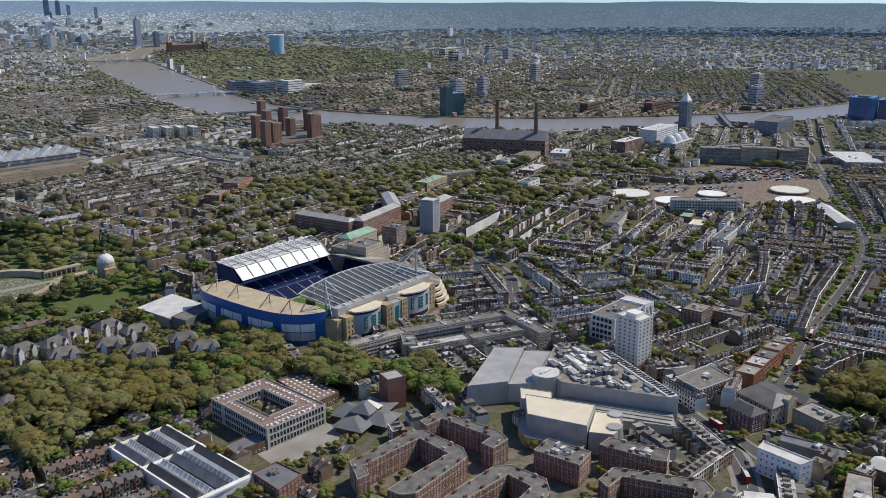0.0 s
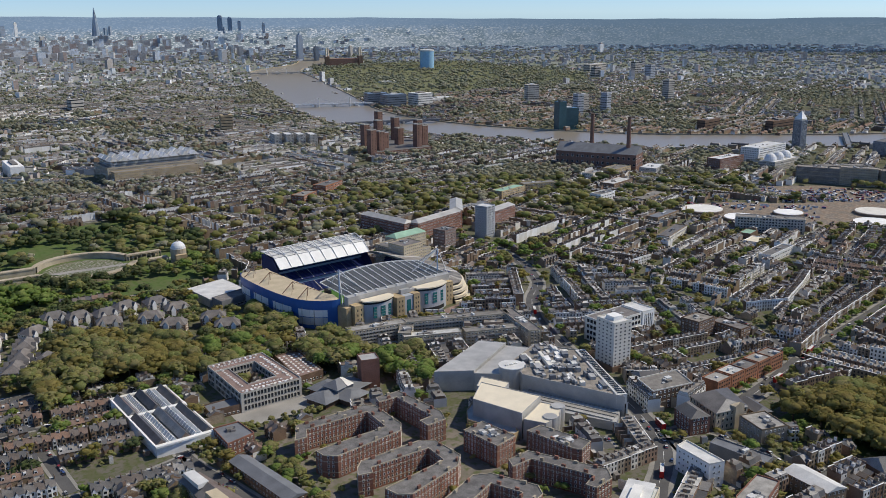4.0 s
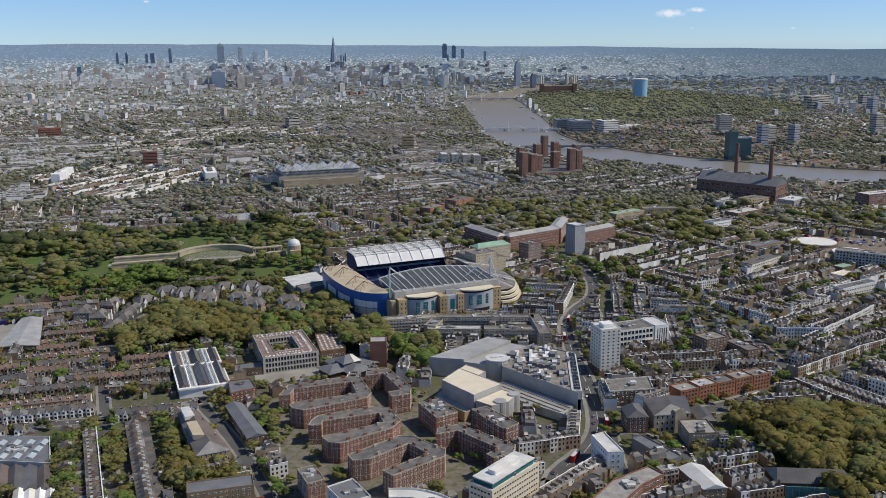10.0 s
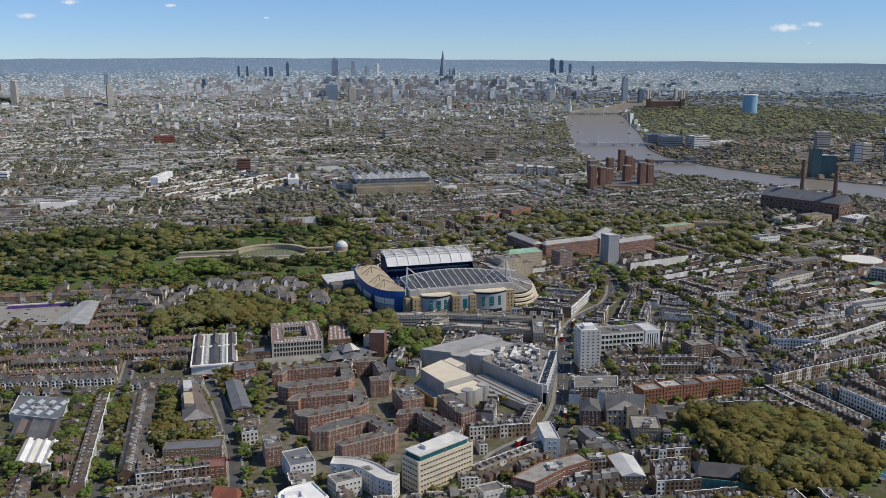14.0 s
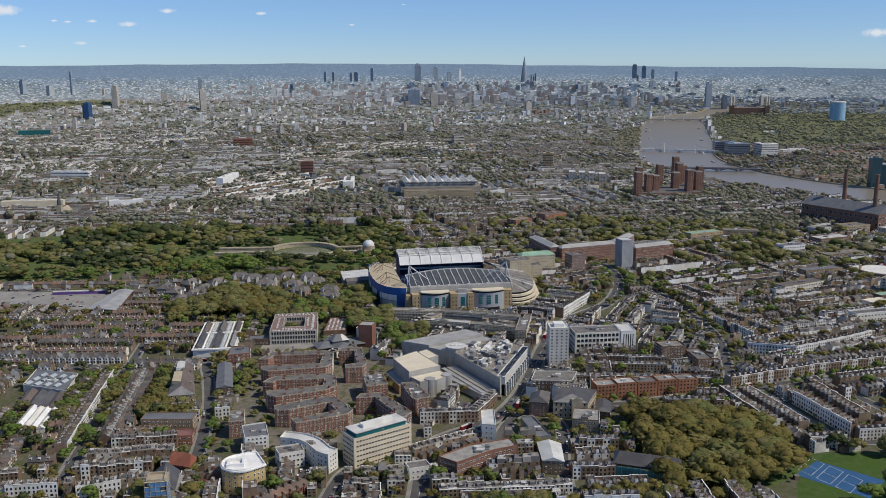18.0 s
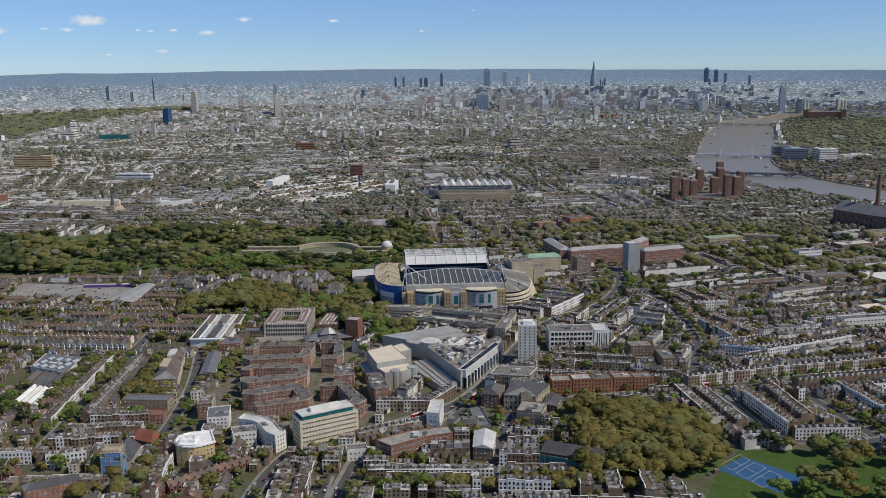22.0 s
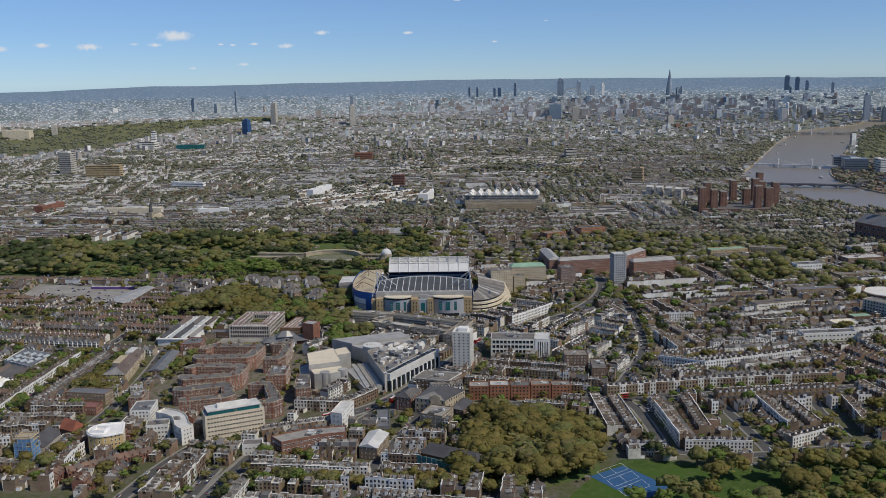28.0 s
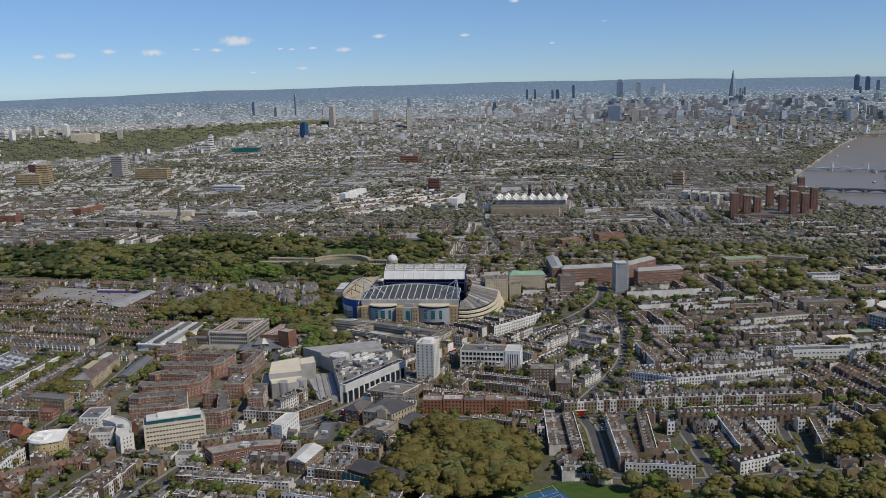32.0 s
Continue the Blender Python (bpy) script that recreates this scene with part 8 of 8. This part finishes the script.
# ---------------------------------------------------------------- cars and buses
def car_parts(seed):
    L, W = 4.3, 1.75
    prof = [(-L / 2, .35), (-L / 2, .85), (-L * .40, .95), (-L * .28, 1.42), (L * .12, 1.45), (L * .27, .98), (L * .47, .86), (L / 2, .6), (L / 2, .35)]
    body = Shape()
    for i in range(len(prof)):
        a, b = prof[i], prof[(i + 1) % len(prof)]
        body.face((a[0], -W / 2, a[1]), (a[0], W / 2, a[1]), (b[0], W / 2, b[1]), (b[0], -W / 2, b[1]))
    for y in (-W / 2, W / 2):
        body.face(*[(x, y, z) for x, z in (prof if y < 0 else prof[::-1])])
    glass = Shape()
    for y in (-W / 2 - .02, W / 2 + .02):
        glass.face((-L * .36, y, .98), (L * .22, y, .98), (L * .10, y, 1.36), (-L * .26, y, 1.36))
    glass.face((L * .265, -.75, 1.01), (L * .265, .75, 1.01), (L * .135, .7, 1.44), (L * .135, -.7, 1.44)), glass.face((-L * .395, .75, .99), (-L * .395, -.75, .99), (-L * .295, -.7, 1.4), (-L * .295, .7, 1.4))
    wheel = Shape().tube((0, -.1, 0), (0, .1, 0), .32, n=8)
    return body.mesh("body", "paint"), glass.mesh("window", "glass"), wheel.mesh("wheel", "rubber")


CAR = car_parts(1)
spots = []
for line, off, n in ((LEFT_ST, 4.0, 14), (LEFT_ST, -4.0, 12), (EELBROOK, 4.2, 8), (EELBROOK, -4.2, 8), (KINGS, 2.6, 8), (KINGS, -2.6, 9), (FULHAM, 2.4, 10), (FULHAM, -2.4, 12), (BISHOPS, 3.6, 10), (DAWES, 2.0, 7), (CROSS, 3.4, 5), (EAST_AVE, 3.4, 6)):
    q = offset_line(line, off)
    d = np.gradient(q, axis=0)
    seg = np.concatenate([[0], np.cumsum(np.linalg.norm(np.diff(q, axis=0), axis=1))])
    lim = min(seg[-1], 420)
    for s_ in sorted(r2.uniform(5, lim) for _ in range(n)):
        x, y = np.interp(s_, seg, q[:, 0]), np.interp(s_, seg, q[:, 1])
        k = min(int(np.searchsorted(seg, s_)), len(q) - 1)
        if all(math.dist((x, y), p[:2]) > 5.2 for p in spots):
            spots.append((x, y, math.degrees(math.atan2(d[k][1], d[k][0])) + (180 if off < 0 else 0)))
for x, y, rot in spots:
    t = thing("car", x, y, "small hatchback car on the asphalt street", "car", rot, z=.1, group="cars")
    put(CAR[0], t, Matrix()), put(CAR[1], t, Matrix())
    for wx in (-1.35, 1.35):
        for wy in (-.8, .8):
            put(CAR[2], t, pose(wx, wy, .32))
for x, y, rot in ((520, 452, 72), (600, 280, 16), (668, 304, 20), (430, 224, 45), (474, 270, 70), (358, 172, 40), (545, 500, 60)):
    t = thing("bus", x, y, "red double-deck bus on the main road", "bus", rot, z=.1, group="red buses")
    part("body", Shape().box(-5.4, 5.4, -1.25, 1.25, .35, 4.35, True), "busred", t)
    for z in (1.3, 3.0):
        part("window_band", Shape().box(-5.2, 5.42, -1.28, 1.28, z, z + .85), "glass", t)
    part("roof", Shape().box(-5.3, 5.3, -1.15, 1.15, 4.35, 4.45), "pale", t)
    for wx in (-3.2, 3.4):
        for wy in (-1.1, 1.1):
            part("wheel", Shape().tube((wx, wy - .15, .45), (wx, wy + .15, .45), .48, n=10), "rubber", t)
# cars parked too far off to tell apart
if STREETS:
    cs = [(x + r2.uniform(-6, 6) * math.cos(radians(a)) - o * math.sin(radians(a)), y + r2.uniform(-6, 6) * math.sin(radians(a)) + o * math.cos(radians(a)), radians(a), 1, 1, 1) for x, y, a, L in STREETS for o in (-2.7, 2.7) for _ in (0, 1) if math.hypot(x - MID[0], y - MID[1]) < 1300 and r2.random() < .75]
    for line, offs, n_ in ((KINGS, (-5, -1.8, 1.8, 5), 60), (FULHAM, (-4.4, -1.6, 1.6, 4.4), 70), (EAST_AVE, (-3, 3), 30), (BISHOPS, (-3, 3), 26), (DAWES, (-3, 3), 14), (EELBROOK, (-2.8, 2.8), 16), (CROSS, (-3, 3), 12), (SIDE_ST, (-2.8, 2.8), 10)):
        d_ = np.gradient(line, axis=0)
        for _ in range(n_):
            i_, o_ = r2.randrange(len(line)), r2.choice(offs)
            a_ = math.atan2(d_[i_][1], d_[i_][0])
            j_ = r2.uniform(-6, 6)
            cs.append((line[i_][0] + j_ * math.cos(a_) - o_ * math.sin(a_), line[i_][1] + j_ * math.sin(a_) + o_ * math.cos(a_), a_, 1, 1, 1))
    cv = soup(fbox("b", "W", -2.1, 2.1, -.85, .85, .3, .95) + fbox("c", "G", -1.5, .9, -.75, .75, .95, 1.45, "W"))
    stuff("parked_cars", [spread((cv[0], cv[1], np.array([0, 0, 0, 0, 0, 1, 1, 1, 1, 0])), cs, (), "", "", "")], ("paint", "glass"), "many parked cars lining the side streets", "cars")
    stuff("site_vehicles", [spread((sv[0], sv[1], np.zeros(5, int)), SITE_GOODS, (), "", "", "")], ("paint",), "parked vans, cars and containers on the building sites", "vehicles")
    lot = [(r2.uniform(-100, 26), r2.uniform(582, 640), r2.choice((0, 1.57)), 1, 1, 1) for _ in range(34)] + [(r2.uniform(432, 470), r2.uniform(128, 144), .2, 1, 1, 1) for _ in range(18)] + [(r2.uniform(300, 330), r2.uniform(465, 505), 1.0, 1, 1, 1) for _ in range(26)]
    stuff("parked_cars_yard", [spread((cv[0], cv[1], np.array([0, 0, 0, 0, 0, 1, 1, 1, 1, 0])), lot, (), "", "", "")], ("paint", "glass"), "cars parked in open yards", "cars")

# ---------------------------------------------------------------- clouds: small fair-weather puffs low in the sky, as flat glowing cards
for deg, up, w in ((-36, 2.2, 52), (-34.4, 2.25, 72), (-32, 2.46, 57), (-29.4, 2.35, 86), (-26.7, 2.5, 32), (-25.5, 2.45, 49), (-21.5, 2.45, 22), (-20.8, 2.4, 24), (-19.5, 2.45, 37), (-20.2, 1.2, 42), (-15.2, 3.1, 57), (-9.7, 3.0, 40), (-4.2, 2.34, 26), (-.9, 3.56, 19),
                   (-24.3, 3.0, 130), (-6.5, 5.0, 43), (27, 1.62, 100), (28.5, 1.8, 64), (34, .7, 16), (28.3, .75, 14), (-23.3, 1.0, 24), (-17.5, 2.3, 60)):
    d = 4610.0
    x, y, z = MID[0] + d * math.sin(radians(deg)), MID[1] + d * math.cos(radians(deg)), MID[2] + d * math.tan(radians(up))
    me = quads_mesh("cloud", np.array([(-1, 0, -1), (1, 0, -1), (1, 0, 1), (-1, 0, 1)], float), np.array([(0, 1, 2, 3)]), None, ("cloud",))
    ob = new("cloud", me)
    ob.matrix_basis = pose(x, y, z, 0, 0, -deg) @ Matrix.Diagonal((w * 1.15, 1, w * .34, 1))
    tagged(ob, "small white fair-weather cloud low in the sky", "cloud", "clouds", "structure")

# ---------------------------------------------------------------- closer work on the large roofs


# bus garage: ridged glazed roofs along its length, white end gables
gx, gy = 199.7, 446.2
G_ = thing("roof_glazing", gx, gy, "rows of ridged patent glazing and slate on the garage roof", "roof", 5.4, z=6.6)
for x0, x1, kind in ((-18.5, -11.5, "slate"), (-11.5, -9.5, "white"), (-9.5, -5.0, "skylight"), (-3.5, 4, "slate"), (4.4, 8.6, "skylight"), (9, 11.5, "white"), (11.5, 18.5, "slate")):
    for y0, y1 in ((-42.5, 6), (9.5, 42.5)):
        xm, rise = (x0 + x1) / 2, (x1 - x0) * .55
        s = Shape().face((x0, y0, .7), (x0, y1, .7), (xm, y1, .7 + rise), (xm, y0, .7 + rise)).face((x1, y1, .7), (x1, y0, .7), (xm, y0, .7 + rise), (xm, y1, .7 + rise)).face((x0, y0, .7), (xm, y0, .7 + rise), (x1, y0, .7)).face((x1, y1, .7), (xm, y1, .7 + rise), (x0, y1, .7))
        rd = part("ridge", s, kind, G_)
        if kind == "skylight":
            for j in range(12):
                y = y0 + (y1 - y0) * (j + .5) / 12
                part("glazing_bar", Shape().tube((x0, y, .8), (xm, y, .85 + rise), .22, n=4).tube((x1, y, .8), (xm, y, .85 + rise), .22, n=4), "white", rd)
for y in (-44, 7.8, 44):
    part("cross_gutter", Shape().box(-19.6, 19.6, y - 1.6, y + 1.6, .5, 1.6), "white", G_, "white parapet walk")
for x in (-19, -10.5, 10.5, 19):
    part("edge_walk", Shape().box(x - .6, x + .6, -44, 44, .5, 1.3), "white", G_, "white parapet walk")

# shopping centre: arcade roof along the road, drum, plant rows, front columns
t = thing("arcade_roof", 477, 333, "long pale arcade roof with dark roof lights", "roof", 69.5)
part("slab", Shape().box(-42, 42, -3.2, 4.2, 10, 16.8), "pale", t)
for i in range(26):
    part("roof_light", Shape().box(-40 + i * 3.1, -38.2 + i * 3.1, -2.2, 2.6, 16.7, 17.2), "glass", t)
for i in range(12):
    part("column", Shape().box(-41 + i * 7.4, -39.6 + i * 7.4, -4.2, -3.0, 0, 10), "white", t, "white column")
part("shop_front", Shape().box(-42, 42, -2.6, -2.2, 0, 9.8), "glass", t)
t = thing("roof_drum", 428, 372, "round pale drum on the shopping centre roof", "roof")
part("drum", Shape().prism([(9 * math.cos(a), 9 * math.sin(a)) for a in np.linspace(0, 2 * math.pi, 24, endpoint=False)], 0, 18), "grey", t)
part("cap", Shape().prism([(9.3 * math.cos(a), 9.3 * math.sin(a)) for a in np.linspace(0, 2 * math.pi, 24, endpoint=False)], 18, 18.6), "pale", t)
for k in range(6):
    part("roof_unit", Shape().box(-5 + k * 1.8, -4 + k * 1.8, -1, 1, 18.6, 19.4), "white", t)
t = thing("roof_plant", 462, 366, "rows of grey plant and white ducts on a flat roof", "roof plant", 69, z=16)
r3 = random.Random(12)
for k in range(150):
    x, y = r3.uniform(-66, 30), r3.uniform(-24, 40)
    wx, wy = stadium_place(0, 0)
    a, b, h = r3.uniform(.8, 5.0), r3.uniform(.6, 2.2), r3.uniform(.8, 3.4)
    px, py = 462 + x * math.cos(radians(69)) - y * math.sin(radians(69)), 366 + x * math.sin(radians(69)) + y * math.cos(radians(69))
    if inside(np.array([px]), np.array([py]), [(431, 358), (460, 297), (486, 368), (468, 396), (438, 380)])[0]:
        part("plant_unit", Shape().box(x - a, x + a, y - b, y + b, 0, h), r3.choice(("pale", "white", "greydark", "grey", "greydark")), t)
part("long_duct", Shape().box(-14, 14, 6, 8.5, .2, 3), "white", t, "white rooflight ridge")
for a_, z in (((404, 296), 14), ((418, 306), 14)):
    t = thing("roof_drum", *a_, "rounded grey corner drum of the cinema", "tower")
    part("drum", Shape().prism([(4.5 * math.cos(a), 4.5 * math.sin(a)) for a in np.linspace(0, 2 * math.pi, 18, endpoint=False)], 0, z + 1), "grey", t)
s = Shape()
t = thing("train_shed", 437, 318, "long ribbed grey canopy over the station platforms", "station", -63, z=6.3)
for k in range(4):
    part("canopy_rib", Shape().box(-34, 34, -8 + k * 5, -4.4 + k * 5, 0, .5), "paleyard" if k % 2 else "grey", t)

# hospital roof lights in rows
t = thing("roof_lights", 434, 1425, "rows of white ridged roof lights", "roof", 4.3, z=34.2)
for i in range(9):
    for j in range(3):
        x, y = -68 + i * 17, -25 + j * 25
        part("roof_light", gable(Shape(), [(x - 6.4, y - 10), (x + 6.4, y - 10), (x + 6.4, y + 10), (x - 6.4, y + 10)], .2, 6.0 + (i + j) % 2), "white", t)
# school roof lights and courtyard
t = thing("roof_lights", 270.5, 469, "small white roof lights round the school roof", "roof", 5, z=13.6)
for k in range(18):
    for (x0, y0), (x1, y1) in (((-19, -30), (19, -29)), ((17.5, -28), (17.5, 28)), ((-19, 27), (19, 29))):
        f = (k + .5) / 18
        if k % 2 == 0:
            x, y = x0 + (x1 - x0) * f, y0 + (y1 - y0) * f
            part("roof_light", Shape().box(x - .7, x + .7, y - .7, y + .7, -.2, .8), "white", t)
sheet("school_court", ((260.6, 451), (281, 454), (278.5, 487), (258.4, 484)), .3, "pink", "pinkish paved school courtyard", "courtyard")
# balconies on the grey estate
for a, b, z1 in (((366, 512), (416, 507), 14), ((416, 507), (502, 481), 14), ((400, 482), (446, 468), 12), ((448, 466), (492, 452), 12)):
    a, b = np.array(a, float), np.array(b, float)
    L, rot = np.linalg.norm(b - a), math.degrees(math.atan2(*(b - a)[::-1]))
    t = thing("access_balcony", *((a + b) / 2), "pale access balconies along the flats", "balcony", rot, group="estate balconies")
    for z in np.arange(2.9, z1 - 1, 2.8):
        part("balcony_front", Shape().box(-L / 2, L / 2, -6.9, -6.7, z, z + 1.0), "concrete", t)
        part("balcony_floor", Shape().box(-L / 2, L / 2, -6.9, -5.6, z - .15, z), "concrete", t)
# green glass top floor of the cream office block
t = thing("top_floor", 366, 180, "green glazed set-back top floor", "office block", 35, z=21)
part("glazing", Shape().box(-20, 20, -6.5, 6.5, -.2, 3.2), "teal", t)
part("roof", Shape().box(-20.6, 20.6, -7.2, 7.2, 3.2, 3.8), "pale", t)
part("plant", Shape().box(-12, 12, -2.5, 2.5, 3.8, 6.2), "white", t)
# church tower wrapped in blue sheeting, red-brick parish hall
t = thing("church", 236, 108, "stone church tower wrapped in blue scaffold sheeting", "church", 8)
part("tower", Shape().box(-5.2, 5.2, -5.2, 5.2, 0, 21).ring([(-5.6, -5.6), (5.6, -5.6), (5.6, 5.6), (-5.6, 5.6)], [(-4.7, -4.7), (4.7, -4.7), (4.7, 4.7), (-4.7, 4.7)], 20.4, 22.4), "stone", t)
for x in (-5.2, 5.2):
    for y in (-5.2, 5.2):
        part("pinnacle", Shape().tube((x, y, 20), (x, y, 25.5), .8, .08, 6), "stone", t)
for x in (-2.2, 2.2):
    part("belfry_opening", Shape().box(x - 1, x + 1, -5.35, -5.1, 14, 19), "glass", t)
part("nave", Shape().box(-7, 9, 6, 34, 0, 9), "stone", t)
part("nave_roof", gable(Shape(), [(-7.5, 6), (9.5, 6), (9.5, 34), (-7.5, 34)], 9, 16), "slate", t)
part("aisle", Shape().box(9, 14, 8, 32, 0, 5), "stone", t)
part("aisle_roof", Shape().face((8.9, 7.6, 8), (14.4, 7.6, 4.9), (14.4, 32.4, 4.9), (8.9, 32.4, 8)), "slate", t)
sheets = random.Random(5)
for z in range(0, 21, 3):
    for k in range(4):
        a_, b_ = -6.4 + k * 3.2, -3.3 + k * 3.2
        if sheets.random() < .86:
            part("sheeting", Shape().box(a_, b_, -6.55, -6.45, z + .15, z + 2.9), "bluesheet", t)
        if sheets.random() < .86:
            part("sheeting", Shape().box(-6.55, -6.45, a_, b_, z + .15, z + 2.9), "bluesheet", t)
        if sheets.random() < .7:
            part("sheeting", Shape().box(6.45, 6.55, a_, b_, z + .15, z + 2.9), "bluesheet", t)
    part("scaffold_lift", Shape().ring([(-6.7, -6.7), (6.7, -6.7), (6.7, 6.7), (-6.7, 6.7)], [(-5.7, -5.7), (5.7, -5.7), (5.7, 5.7), (-5.7, 5.7)], z + 2.92, z + 3.08), "sand", t)
for k in range(5):
    for x, y in ((-6.4 + k * 3.2, -6.7), (-6.7, -6.4 + k * 3.2), (6.7, -6.4 + k * 3.2)):
        part("scaffold_pole", Shape().tube((x, y, 0), (x, y, 23.5), .13, n=4), "grey", t)
for k in range(3):
    part("nave_sheeting", Shape().box(14.3, 14.45, 9 + k * 8, 15 + k * 8, .3, 7.5), "bluesheet", t)
t = thing("chapel_scaffold", 547, 139, "green netting on scaffold poles round the chapel", "scaffold", -20)
part("netting", Shape().box(-22, 22, -10, -9.6, 0, 11), "greensheet", t)
for x in range(-22, 23, 4):
    part("pole", Shape().tube((x, -10.2, 0), (x, -10.2, 12), .12, n=4), "grey", t)
t = thing("building_frame", 207, 190, "bare timber and steel roof frame under construction", "building site", 5)
for i in range(7):
    part("post", Shape().tube((-16 + i * 5.2, -8, 0), (-16 + i * 5.2, -8, 9), .25, n=4).tube((-16 + i * 5.2, 8, 0), (-16 + i * 5.2, 8, 9), .25, n=4), "brown", t)
    part("beam", Shape().tube((-16 + i * 5.2, -8, 9), (-16 + i * 5.2, 8, 9), .25, n=4), "brown", t)
for y in (-8, -3, 3, 8):
    part("purlin", Shape().tube((-16, y, 9), (16, y, 9), .2, n=4), "brown", t)
building("parish_hall", "red brick hall with a steep red tiled roof", "hall", [(230, 172), (246, 166), (244, 152), (228, 158)], 7, "red", "redtile", style="gable", rise=6, hip=.1, mask=False)
building("red_block", "dark red flat-roofed school building", "school", [(196, 212), (232, 216), (233, 203), (197, 199)], 7, "red", "pinkroof", 2, 3.2, 1.4, 1.4, mask=False, joined=True)
building("corner_flats", "long orange-red brick flats with a slate mansard", "apartment block", [(196, 64), (224, 82), (229, 74), (202, 56)], 15, "orange", "slate", 5, 3, 1.4, 1.5, style="hip", rise=3, mask=False)
building("mews_block", "plain white two-storey block", "house", [(386, 152), (400, 156), (403, 146), (389, 142)], 8, "white", "flat", 2, 3, 1.3, 1.3, mask=False)
# depot hoarding and yard goods
t = thing("hoarding", 2, 643, "low purple and white hoarding in the depot yard", "hoarding", 6)
part("panel", Shape().box(-40, 34, -.4, .4, 0, 3.2), "purple", t)
part("capping", Shape().box(-40, 34, 1, 4, 0, 4.0), "white", t)
# tennis court lines and fence
s = Shape()
u, v = np.array((21, 22)) / 30.4, np.array((22, -40)) / 45.6
o = np.array((646.0, 152.0))
t = thing("court_lines", 646, 152, "white tennis court lines", "marking", z=.19)
for k in range(3):
    for a, b in (((2, 3 + k * 14.5), (26, 3 + k * 14.5)), ((2, 13.5 + k * 14.5), (26, 13.5 + k * 14.5)), ((2, 3 + k * 14.5), (2, 13.5 + k * 14.5)), ((26, 3 + k * 14.5), (26, 13.5 + k * 14.5)), ((14, 3 + k * 14.5), (14, 13.5 + k * 14.5))):
        p0, p1 = u * a[0] + v * a[1], u * b[0] + v * b[1]
        q = bar(p0, p1, .25)
        part("line", Shape().face(*[(x, y, 0) for x, y in q]), "line", t)
sheet("park_path", ((753, 176), (802, 199), (884, 223), (960, 236), (960, 239), (884, 226.5), (801, 202), (751, 179)), .13, "paving", "pale park footpath", "path")
s = Shape()
for a in (-1.6, -.9, .9, 1.6):
    q = offset_line(smooth_line([(520, 222), (545, 214), (600, 190), (640, 172), (680, 176), (760, 172), (860, 200)], 10), a)
    s.strip(l3(q - .08, .35), l3(q + .08, .35))
tagged(new("railway_track", s.mesh("railway_track", "greydark")), "steel railway tracks in a cutting", "railway", "", "structure")
